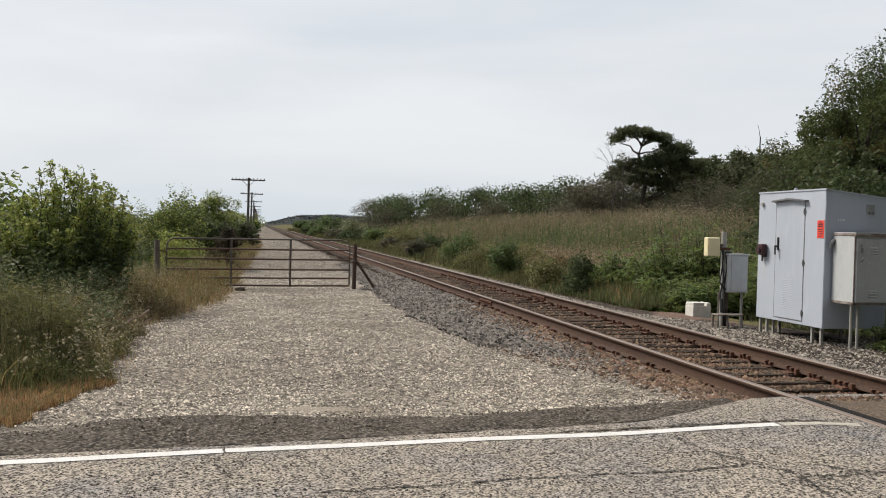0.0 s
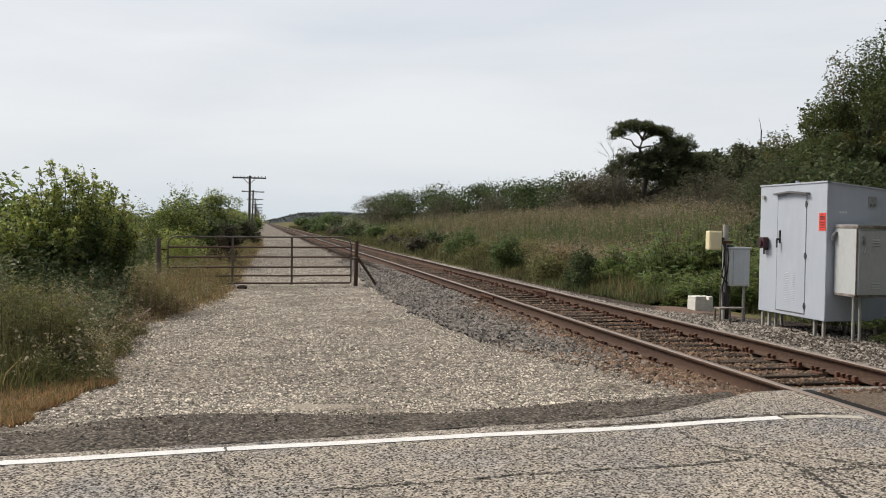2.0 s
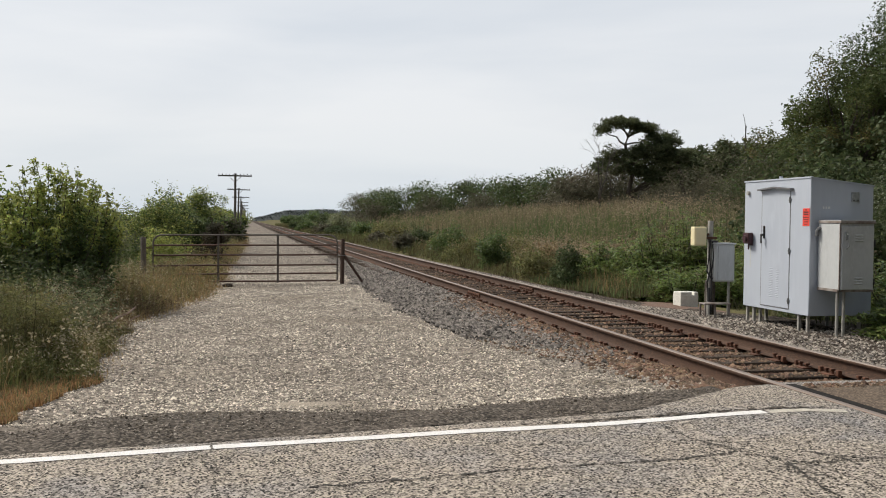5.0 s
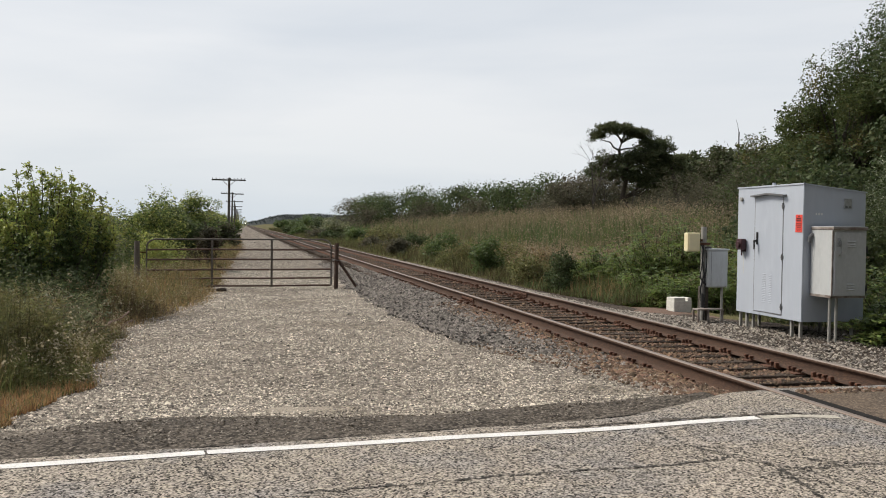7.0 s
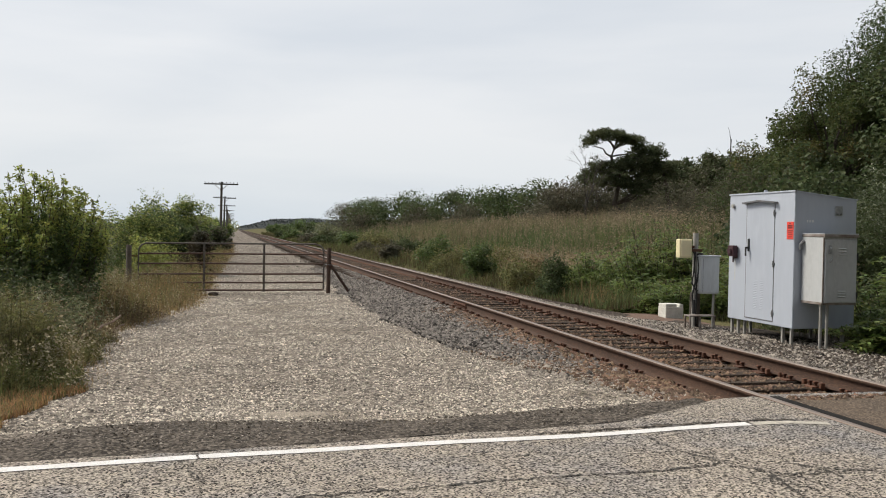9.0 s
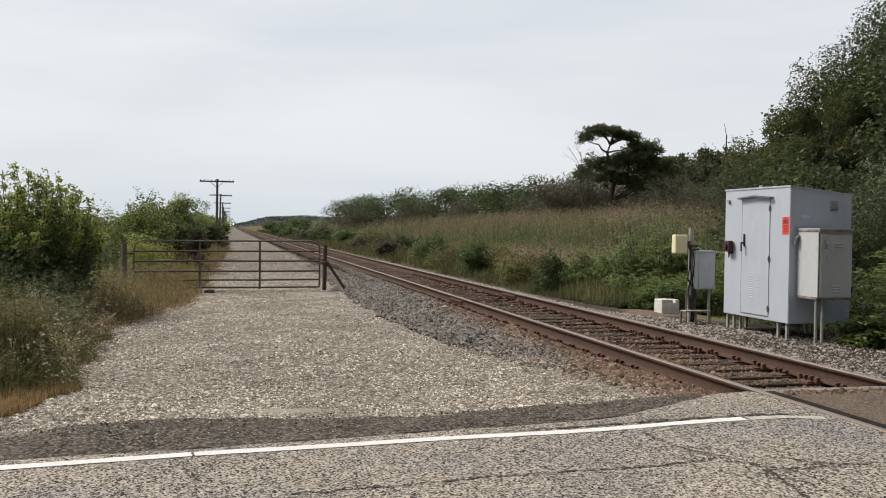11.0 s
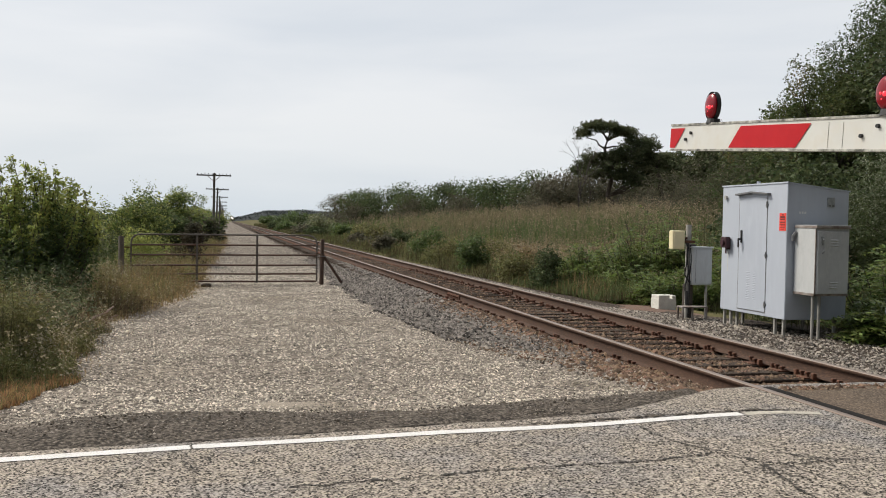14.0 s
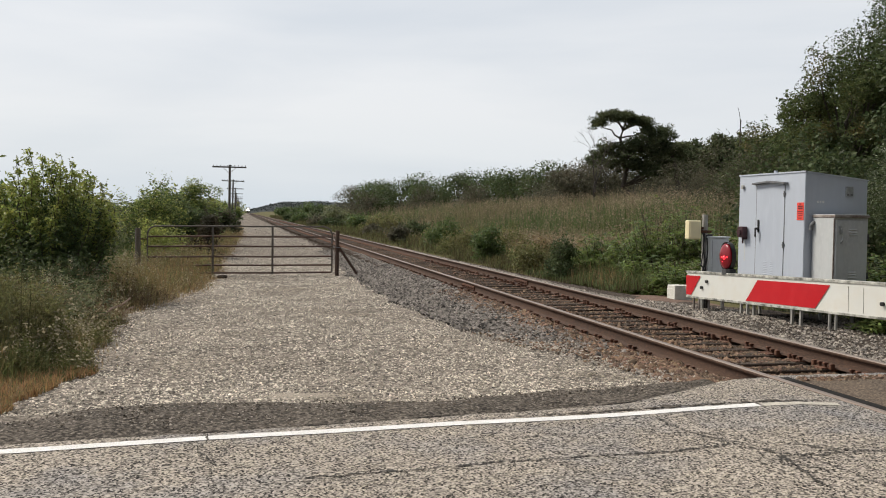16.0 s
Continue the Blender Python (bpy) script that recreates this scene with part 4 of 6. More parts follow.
def battery_box():
    x0, x1, y0, y1, z0, z1 = 8.62, 9.2, 11.9, 12.42, 0.37, 1.40
    c = thing("equipment_box", "weathered grey steel box with rusty edges on pipe legs", "equipment box", (x0, y0, -0.33))
    o = Vector((x0, y0, -0.33))

    def loc(bm):
        bmesh.ops.translate(bm, verts=bm.verts, vec=-o)
        return bm

    part("body", loc(block(bmesh.new(), (x0, y0, z0), (x1, y1, z1), 0.01)), M["old"], c)
    bm = block(bmesh.new(), (x0 - 0.010, y0 - 0.034, z1 - 0.012), (x1 + 0.006, y1, z1 + 0.03), 0.01)
    part("lid", loc(bm), M["rusty"], c, "overhanging lid with rusty edge")
    bm = block(bmesh.new(), (x0 - 0.007, y0 - 0.03, z1 + 0.03), (x1 + 0.003, y1 - 0.005, z1 + 0.042), 0.004)
    part("lid_top", loc(bm), M["old"], c)
    door = part("door", loc(block(bmesh.new(), (x0 + 0.03, y0 - 0.02, z0 + 0.035), (x1 - 0.015, y0 + 0.005, z1 - 0.05), 0.006)), M["old"], c, "worn grey box door")
    for z in (1.20, 1.16, 1.12, 0.56, 0.52, 0.48):
        bm = bmesh.new()
        vs = [bm.verts.new(p) for p in ((x0 + 0.24, y0 - 0.021, z), (x0 + 0.38, y0 - 0.021, z), (x0 + 0.375, y0 - 0.034, z + 0.012), (x0 + 0.245, y0 - 0.034, z + 0.012), (x0 + 0.375, y0 - 0.021, z + 0.028), (x0 + 0.245, y0 - 0.021, z + 0.028))]
        bm.faces.new([vs[j] for j in (0, 1, 2, 3)])
        bm.faces.new([vs[j] for j in (3, 2, 4, 5)])
        part("louver", loc(bm), M["old"], door)
    bm = tube(bmesh.new(), [(x0 + 0.10, y0 - 0.02, 1.24), (x0 + 0.10, y0 - 0.06, 1.22), (x0 + 0.11, y0 - 0.06, 1.05), (x0 + 0.10, y0 - 0.025, 1.01)], 0.012)
    block(bm, (x0 + 0.07, y0 - 0.035, 1.14), (x0 + 0.12, y0 - 0.018, 1.27), 0.005)
    part("handle", loc(bm), M["galv"], door, "worn metal hasp handle")
    for z in (1.10, 0.52):
        part("hinge", loc(rod(bmesh.new(), (x1 - 0.008, y0 - 0.025, z - 0.05), (x1 - 0.008, y0 - 0.025, z + 0.05), 0.013)), M["black"], door)
    bm = bmesh.new()
    block(bm, (x0 - 0.004, y0 - 0.004, z0 - 0.004), (x1 + 0.004, y0 + 0.03, z0 + 0.03), 0.004)
    block(bm, (x0 - 0.004, y0 - 0.004, z0 - 0.004), (x0 + 0.03, y1, z0 + 0.035), 0.004)
    block(bm, (x0 - 0.003, y0 - 0.003, z0), (x0 + 0.018, y0 + 0.012, z1 - 0.02), 0.003)
    part("rusty_rim", loc(bm), M["rusty"], c, "rusted lower rim and corner")
    bm = tube(bmesh.new(), [(x0 + 0.01, y1 - 0.05, 1.31), (x0 - 0.02, y1 - 0.045, 1.31), (x0 - 0.045, y1 - 0.03, 1.27), (x0 - 0.048, y1 - 0.03, 1.19)], 0.028)
    part("conduit_elbow", loc(bm), M["cab_dark"], c)
    for x in (x0 + 0.05, x0 + 0.16):
        part("leg", loc(rod(bmesh.new(), (x, y0 + 0.1, -0.44), (x, y0 + 0.1, z0 + 0.01), 0.023, sides=12)), M["pipe"], c, "grey pipe leg")
    return c


battery_box()


def meter_post():
    y = 15.2
    c = thing("meter_post", "electric service post with cream box, cables and grey cabinet", "meter post", (8.3, y, -0.36))
    o = Vector((8.3, y, -0.36))

    def loc(bm):
        bmesh.ops.translate(bm, verts=bm.verts, vec=-o)
        return bm

    part("post", loc(rod(bmesh.new(), (8.325, y, -0.6), (8.325, y, 1.42), 0.05, sides=14)), M["pipe"], c, "grey round post")
    b = part("cream_box", loc(block(bmesh.new(), (7.955, y - 0.10, 0.965), (8.20, y + 0.06, 1.31), 0.018)), M["cream"], c, "cream plastic box")
    part("cover", loc(block(bmesh.new(), (7.975, y - 0.115, 0.985), (8.185, y - 0.095, 1.29), 0.01)), M["cream"], b)
    bm = block(bmesh.new(), (8.18, y - 0.03, 1.15), (8.30, y + 0.01, 1.19))
    block(bm, (8.2, y - 0.08, 1.08), (8.42, y + 0.02, 1.13), 0.005)
    part("bracket", loc(bm), M["iron"], c, "rusty bracket")
    for k, pts in enumerate((((8.23, y - 0.05, 1.15), (8.27, y - 0.09, 1.0), (8.25, y - 0.09, 0.7), (8.22, y - 0.08, 0.5), (8.30, y - 0.09, 0.38), (8.45, y - 0.09, 0.34)),
                             ((8.29, y - 0.06, 1.1), (8.25, y - 0.1, 0.85), (8.29, y - 0.1, 0.55), (8.24, y - 0.07, 0.3), (8.27, y - 0.05, -0.05)),
                             ((8.33, y - 0.07, 1.05), (8.34, y - 0.11, 0.8), (8.31, y - 0.1, 0.5), (8.33, y - 0.06, 0.1), (8.32, y - 0.06, -0.35)))):
        part("cable", loc(tube(bmesh.new(), pts, 0.016, 6)), M["black"], c, "black hanging cable")
    part("back_board", loc(block(bmesh.new(), (8.36, y + 0.02, 0.30), (8.50, y + 0.10, 1.06), 0.01)), M["enginedark"], c, "dark backing board")
    cab = part("grey_cabinet", loc(block(bmesh.new(), (8.335, y - 0.17, 0.31), (8.735, y + 0.08, 1.0), 0.03)), M["pale_grey"], c, "round-edged pale grey metal cabinet")
    part("lid", loc(block(bmesh.new(), (8.32, y - 0.185, 0.99), (8.75, y + 0.09, 1.02), 0.008)), M["pale_grey"], cab)
    part("door_edge", loc(block(bmesh.new(), (8.39, y - 0.173, 0.35), (8.396, y - 0.165, 0.96))), M["cab_dark"], cab)
    part("cabinet_leg", loc(rod(bmesh.new(), (8.69, y - 0.03, -0.62), (8.69, y - 0.03, 0.34), 0.024)), M["pipe"], c, "grey pipe leg")
    part("stub_pipe", loc(rod(bmesh.new(), (8.25, y - 0.12, -0.05), (8.25, y - 0.12, 0.20), 0.03, 0.025)), M["black"], c)
    part("stump", loc(rod(bmesh.new(), (8.36, y + 0.05, -0.6), (8.36, y + 0.05, 0.32), 0.10, 0.09, 12)), M["bark"], c, "dark stub post")
    return c


meter_post()


def work_stand():
    y = 15.1
    c = thing("steel_stand", "small rusty steel stand at the post's foot", "stand", (8.1, y, -0.36))

    def loc(bm):
        bmesh.ops.translate(bm, verts=bm.verts, vec=-Vector((8.1, y, -0.36)))
        return bm
    part("top", loc(block(bmesh.new(), (8.05, y - 0.25, -0.09), (8.56, y - 0.02, -0.065), 0.004)), M["rusty"], c)
    for x, yy in ((8.07, y - 0.23), (8.54, y - 0.23), (8.07, y - 0.04), (8.26, y - 0.23)):
        part("leg", loc(rod(bmesh.new(), (x, yy, -0.45), (x, yy, -0.085), 0.02)), M["rusty"], c)


work_stand()


def concrete_block():
    bm = block(bmesh.new(), (-0.21, -0.15, -0.05), (0.21, 0.15, 0.235), 0.015)
    block(bm, (-0.205, -0.145, 0.225), (0.055, 0.145, 0.30), 0.014)
    block(bm, (0.115, -0.145, 0.225), (0.205, 0.145, 0.295), 0.014)
    c = new("concrete_block", put_mesh("concrete_block", bm, M["concrete"]))
    c.location = (8.86, 17.15, -0.335)
    c.rotation_euler = (0, 0, 0.1)
    tagged(c, "pale concrete cable block on reddish soil", "concrete block")


concrete_block()


# ---- farm gate across the access track ----
GY = 24.5


def farm_gate():
    c = thing("farm_gate", "six-bar rusty tubular steel farm gate, closed", "gate", (-2.4, GY, -0.3))

    def loc(bm):
        bmesh.ops.translate(bm, verts=bm.verts, vec=-Vector((-2.4, GY, -0.3)))
        return bm

    def top(x):
        return 0.935 + 0.035 * (x + 2.4) / 4.83
    # outer hoop: the top bar bends down into both ends
    pts = [(-2.36, GY, -0.27), (-2.36, GY, 0.72), (-2.34, GY, 0.82), (-2.27, GY, 0.90), (-2.17, GY, top(-2.2)), (2.18, GY, top(2.2)), (2.30, GY, 0.93), (2.37, GY, 0.86), (2.40, GY, 0.77), (2.40, GY, -0.25)]
    part("hoop", loc(tube(bmesh.new(), pts, 0.023, 10)), M["gategrey"], c, "bent outer tube")
    for drop in (0.27, 0.53, 0.80, 1.03, 1.23):
        bm = tube(bmesh.new(), [(-2.35, GY, top(-2.35) - drop), (-0.7, GY, top(-0.7) - drop + 0.006), (0.8, GY, top(0.8) - drop - 0.004), (2.39, GY, top(2.39) - drop)], 0.024, 10)
        part("bar", loc(bm), M["gate"], c, "rusty horizontal tube")
    for x in (-0.72, 0.82):
        part("upright", loc(block(bmesh.new(), (x - 0.028, GY - 0.034, -0.32), (x + 0.028, GY - 0.022, top(x) + 0.01), 0.003)), M["gategrey"], c, "flat grey upright")
    bm = tube(bmesh.new(), [(-2.36, GY, 0.60), (-2.47, GY, 0.60), (-2.54, GY, 0.60)], 0.015, 8)
    part("hinge", loc(bm), M["iron"], c)
    bm = tube(bmesh.new(), [(2.38, GY - 0.03, 0.5), (2.46, GY - 0.06, 0.47), (2.5, GY - 0.09, 0.42), (2.46, GY - 0.09, 0.30)], 0.01, 6)
    part("chain", loc(bm), M["iron"], c)
    return c


farm_gate()


def wooden_post(name, label, x, r, z1, mat, lean=0.0):
    bm = rod(bmesh.new(), (0, 0, -0.3), (lean, 0, z1 + 0.4), r, r * 0.94, 12)
    bmesh.ops.bevel(bm, geom=[e for e in bm.edges if min(v.co.z for v in e.verts) > z1 + 0.3], offset=0.02, segments=2, affect="EDGES")
    c = new(name, put_mesh(name, bm, mat))
    c.location = (x, GY, -0.4)
    return tagged(c, label, "post")


wooden_post("fence_post", "weathered grey wooden gate post among weeds", -2.6, 0.075, 0.89, M["post"])
latch = thing("gate_post", "brown stained wooden gate post with a leaning brace", "post", (2.53, GY, -0.4))
part("post", rod(bmesh.new(), (0, 0, -0.3), (0.02, 0, 1.27), 0.058, 0.053, 12), M["brownpost"], latch)
part("brace", rod(bmesh.new(), (0.03, 0, 0.86), (0.55, -0.02, 0.10), 0.038, 0.038, 10), M["brownpost"], latch, "leaning brown brace")
part("wire_loop", tube(bmesh.new(), [(0.09 * math.cos(a), 0.09 * math.sin(a), 0.82 + 0.01 * math.sin(2 * a)) for a in np.linspace(0, 6.2, 14)], 0.008, 5), M["galv"], latch)
bm = bmesh.new()
bmesh.ops.create_icosphere(bm, subdivisions=2, radius=0.1)
for v in bm.verts:
    v.co = Vector((v.co.x * 1.4, v.co.y, v.co.z * 0.6)) * (1 + 0.2 * noise.noise(v.co * 14))
rock = new("rock", put_mesh("rock", bm, M["ballast"]))
rock.location = (-0.45, 23.6, -0.32)
tagged(rock, "dark rock at the edge of the gravel", "rock")


# ---- telegraph poles ----
def telegraph_pole():
    c = thing("telegraph_pole", "dark wooden telegraph pole with one long cross-arm", "telegraph pole", (-1.02, 82.4, -0.7), "telegraph poles along the track")
    part("pole", rod(bmesh.new(), (0, 0, -0.5), (0.03, 0, 6.12), 0.13, 0.095, 10), M["pole"], c)
    arm = part("cross_arm", block(bmesh.new(), (-1.47, -0.2, 5.845), (1.47, -0.1, 5.965), 0.01), M["pole"], c)
    for k in range(10):
        x = -1.38 + 0.307 * k
        part("insulator", rod(bmesh.new(), (x, -0.15, 5.98), (x, -0.15, 6.08), 0.04, 0.025, 8), M["enginedark"], arm)
    for s in (-1, 1):
        part("brace", rod(bmesh.new(), (0, -0.12, 5.35), (s * 0.55, -0.15, 5.85), 0.02, 0.02, 6), M["iron"], c)
    return c


pole = telegraph_pole()
for k in range(1, 12):
    copy_thing(pole, pose(-1.02 + rng.normal(0, 0.12), 82.4 + 41.5 * k, -0.7 + rng.normal(0, 0.08), 0, rng.normal(0, 0.6), rng.normal(0, 2)))


# ---- the crossing barrier ----
PIVOT = (2.209, -2.803, 1.683)


def barrier():
    c = thing("crossing_barrier", "red and white striped crossing barrier arm with red lamps, lowering", "barrier arm", PIVOT)
    # the boom lies 0.4 below the pivot; s runs out along it
    z0, z1, tip = -0.456, -0.349, 6.44
    bm = block(bmesh.new(), (-0.02, 0.25, z0), (0.02, tip, z1), 0.004)
    part("boom", bm, M["boom"], c, "dirty white hollow boom")
    bm = bmesh.new()
    block(bm, (-0.023, 0.3, z0 - 0.004), (0.02, tip + 0.001, z0 + 0.004), 0.001)
    block(bm, (-0.023, 0.3, z1 - 0.005), (0.02, tip + 0.001, z1 + 0.004), 0.001)
    part("edge_trim", bm, M["grime"], c, "mould-stained edges")
    lo, hi = -0.447, -0.364
    # slanted red bands, 0.406 m wide and as far apart
    for k in range(8):
        top0 = 5.517 - 0.872 * k
        y = [(top0, hi), (top0 + 0.407, hi), (top0 + 0.482, lo), (top0 + 0.076, lo)]
        if top0 < 0.4:
            break
        bm = bmesh.new()
        for xx in (-0.0225, 0.0225):
            vs = [bm.verts.new((xx, a, b)) for a, b in y]
            bm.faces.new(vs if xx > 0 else vs[::-1])
        part("red_band", bm, M["red"], c, "slanted red reflective band")
    bm = bmesh.new()
    for xx in (-0.0225, 0.0225):
        vs = [bm.verts.new((xx, a, b)) for a, b in ((6.325, hi), (tip, hi), (tip, lo), (6.40, lo))]
        bm.faces.new(vs if xx > 0 else vs[::-1])
    part("red_tip", bm, M["red"], c, "red tip")
    for s, w in ((6.313, -0.412), (6.275, -0.385), (5.274, -0.411), (5.205, -0.381), (4.25, -0.41), (4.18, -0.38)):
        part("bolt", rod(bmesh.new(), (-0.029, s, w), (0.028, s, w), 0.0065, sides=8), M["black"], c, "black bolt head")
    for s in (4.6, 5.43, 5.36):
        part("joint_line", block(bmesh.new(), (-0.0212, s, lo), (0.0212, s + 0.0015, hi)), M["grime"], c)
    for s in (6.16, 5.20, 3.4):
        lamp = part("lamp", rod(bmesh.new(), (0, s - 0.012, z1), (0, s - 0.012, z1 + 0.02), 0.03, 0.025, 12), M["black"], c, "red marker lamp")
        for side, mat, nm in ((-1, "lens", "lens"), (1, "maroon", "back_lens")):
            bm = bmesh.new()
            bmesh.ops.create_uvsphere(bm, u_segments=20, v_segments=12, radius=1.0)
            for v in bm.verts:
                d = max(0.0, v.co.x * side)
                v.co = Vector(((v.co.x * 0.016 if d > 0 else v.co.x * 0.004) + side * 0.007, v.co.y * 0.042, v.co.z * 0.052))
                v.co += Vector((0, s, z1 + 0.071))
            part(nm, bm, M[mat], lamp, "domed lamp glass", smooth=True)
        bm = bmesh.new()
        for a0 in np.linspace(0, 6.2832, 25)[:-1]:
            a1 = a0 + 0.2618
            q = [(yy, math.cos(a) * rx, math.sin(a) * rz) for a, rx, rz, yy in ((a0, 0.046, 0.059, -0.008), (a1, 0.046, 0.059, -0.008), (a1, 0.046, 0.059, 0.010), (a0, 0.046, 0.059, 0.010))]
            bm.faces.new([bm.verts.new(Vector(p) + Vector((0, s, z1 + 0.071))) for p in q])
        part("housing", bm, M["black"], lamp, "dark lamp rim")
        for dy, dz, r in ((-0.010, 0.0, 0.0085), (-0.027, 0.002, 0.004), (0.008, 0.002, 0.005), (0.003, -0.016, 0.003)):
            bm = bmesh.new()
            bmesh.ops.create_uvsphere(bm, u_segments=10, v_segments=8, radius=r)
            bmesh.ops.translate(bm, verts=bm.verts, vec=(-0.0205, s + dy, z1 + 0.066 + dz))
            part("filament", bm, M["hot"], lamp, "glowing red spot", smooth=True)
    # bracket from the boom's foot up to the pivot
    bm = block(bmesh.new(), (-0.05, -0.12, -0.47), (-0.022, 0.7, -0.33), 0.006)
    block(bm, (0.022, -0.12, -0.47), (0.05, 0.7, -0.33), 0.006)
    block(bm, (-0.05, -0.12, -0.40), (-0.022, 0.1, 0.1), 0.006)
    block(bm, (0.022, -0.12, -0.40), (0.05, 0.1, 0.1), 0.006)
    rod(bm, (-0.12, 0, 0), (0.3, 0, 0), 0.03)
    part("bracket", bm, M["galv"], c, "steel pivot bracket")
    return c


crossing_barrier = barrier()
mast = thing("barrier_mast", "grey steel mast that carries the crossing barrier", "mast", (2.47, -2.82, -0.2))
part("post", rod(bmesh.new(), (0, 0, 0), (0, 0, 2.3), 0.06, 0.06, 14), M["galv"], mast)
part("base", block(bmesh.new(), (-0.2, -0.2, -0.05), (0.2, 0.2, 0.06), 0.01), M["galv"], mast)
part("drive_box", block(bmesh.new(), (-0.14, -0.3, 1.62), (0.2, 0.12, 2.12), 0.02), M["galv"], mast)


# ---- the train far down the track ----
def locomotive():
    c = thing("locomotive", "distant locomotive with a bright headlight on the track", "locomotive", (X_MID, 1250, 0))
    part("underframe", block(bmesh.new(), (-1.5, 0, 0.3), (1.5, 18, 1.35), 0.05), M["enginedark"], c)
    bm = block(bmesh.new(), (-1.5, 0.4, 1.3), (1.5, 18, 4.3), 0.25)
    body = part("body", bm, M["engine"], c, "pale grey cab and hood")
    for x in (-0.65, 0.65):
        part("windscreen", block(bmesh.new(), (x - 0.5, 0.36, 2.9), (x + 0.5, 0.45, 3.6), 0.02), M["glass"], body)
    for x, z in ((-0.2, 3.0), (0.2, 3.0), (-0.85, 1.9), (0.85, 1.9)):
        bm = rod(bmesh.new(), (x, 0.32, z), (x, 0.42, z), 0.17, 0.17, 16)
        part("headlight", bm, M["headlight"], body, "glowing white headlight")
    bm = block(bmesh.new(), (-1.4, -0.5, 0.15), (1.4, 0.2, 0.9), 0.08)
    part("pilot", bm, M["enginedark"], c)
    for y in (2.2, 4.6, 13.2, 15.6):
        for x in (X_LEFT - X_MID, X_RIGHT - X_MID):
            part("wheel", rod(bmesh.new(), (x - 0.06, y, 0.5), (x + 0.06, y, 0.5), 0.5, 0.5, 20), M["iron"], c)
    return c


engine = locomotive()


# ---- plants ----
def leaf_mesh(name, P, size, mat, parent=None, up=0.3, narrow=0.45, droop=0.3, r=None):
    """Many small folded leaves, each a rhomb of two triangles, at places P."""
    r = r or rng
    n = len(P)
    d = r.standard_normal((n, 3))
    d[:, 2] = d[:, 2] * 0.6 - droop
    d /= np.linalg.norm(d, axis=1)[:, None]
    nrm = r.standard_normal((n, 3)) + np.array([0, 0, up * 3])
    s = np.cross(d, nrm)
    s /= np.linalg.norm(s, axis=1)[:, None] + 1e-9
    h = np.cross(s, d)
    L = (size * r.uniform(0.65, 1.35, n))[:, None]
    W = L * narrow * r.uniform(0.8, 1.2, n)[:, None]
    V = np.stack([P, P + d * L * 0.5 + s * W * 0.5 + h * L * 0.10, P + d * L, P + d * L * 0.5 - s * W * 0.5 + h * L * 0.10], 1).reshape(-1, 3)
    k = 4 * np.arange(n)[:, None]
    f = np.concatenate([k + np.array([[0, 1, 2]]), k + np.array([[0, 2, 3]])])
    return big_mesh(name, V, f, mat, parent)


def ball(n, r=None):
    r = r or rng
    v = r.standard_normal((n, 3))
    v /= np.linalg.norm(v, axis=1)[:, None]
    return v * (r.random(n) ** 0.27)[:, None]


def blades(name, x, y, z, tall, wide, mat, bend=0.35, parent=None, segs=2):
    """Upright tapering blades that bend over, three quads long."""
    n = len(x)
    a = rng.uniform(0, 6.283, n)
    b = a + 1.57 + rng.normal(0, 0.4, n)
    lean = np.abs(rng.normal(0, bend, n)) * tall
    ts = np.linspace(0, 1, segs + 1)
    V = np.zeros((n, 2 * (segs + 1), 3))
    for j, t in enumerate(ts):
        w = wide * (1 - 0.85 * t) * 0.5
        cx, cy = x + np.cos(a) * lean * t * t, y + np.sin(a) * lean * t * t
        cz = z + tall * (t - 0.25 * (lean / np.maximum(tall, 1e-3)) * t * t)
        V[:, 2 * j] = np.stack([cx - np.cos(b) * w, cy - np.sin(b) * w, cz], 1)
        V[:, 2 * j + 1] = np.stack([cx + np.cos(b) * w, cy + np.sin(b) * w, cz], 1)
    base = 2 * (segs + 1) * np.arange(n)[:, None]
    f = np.concatenate([base + np.array([[2 * j, 2 * j + 1, 2 * j + 3, 2 * j + 2]]) for j in range(segs)])
    tip = V[:, -1]
    return big_mesh(name, V.reshape(-1, 3), f, mat, parent), tip


def limb(bm, a, b, r0, r1, wob=0.06, n=5, sides=7):
    a, b = Vector(a), Vector(b)
    L = (b - a).length
    pts = [a.lerp(b, k / n) + Vector(rng.normal(0, wob * L / n, 3) if 0 < k < n else (0, 0, 0)) for k in range(n + 1)]
    rings = []
    for i, p in enumerate(pts):
        q = (pts[min(i + 1, n)] - pts[max(i - 1, 0)]).normalized().to_track_quat("Z", "Y")
        rr = r0 + (r1 - r0) * i / n
        rings.append([bm.verts.new(p + q @ Vector((rr * math.cos(6.2832 * k / sides), rr * math.sin(6.2832 * k / sides), 0))) for k in range(sides)])
    for u, v in zip(rings, rings[1:]):
        for k in range(sides):
            bm.faces.new((u[k], u[(k + 1) % sides], v[(k + 1) % sides], v[k]))
    bm.faces.new(rings[-1])
    return pts


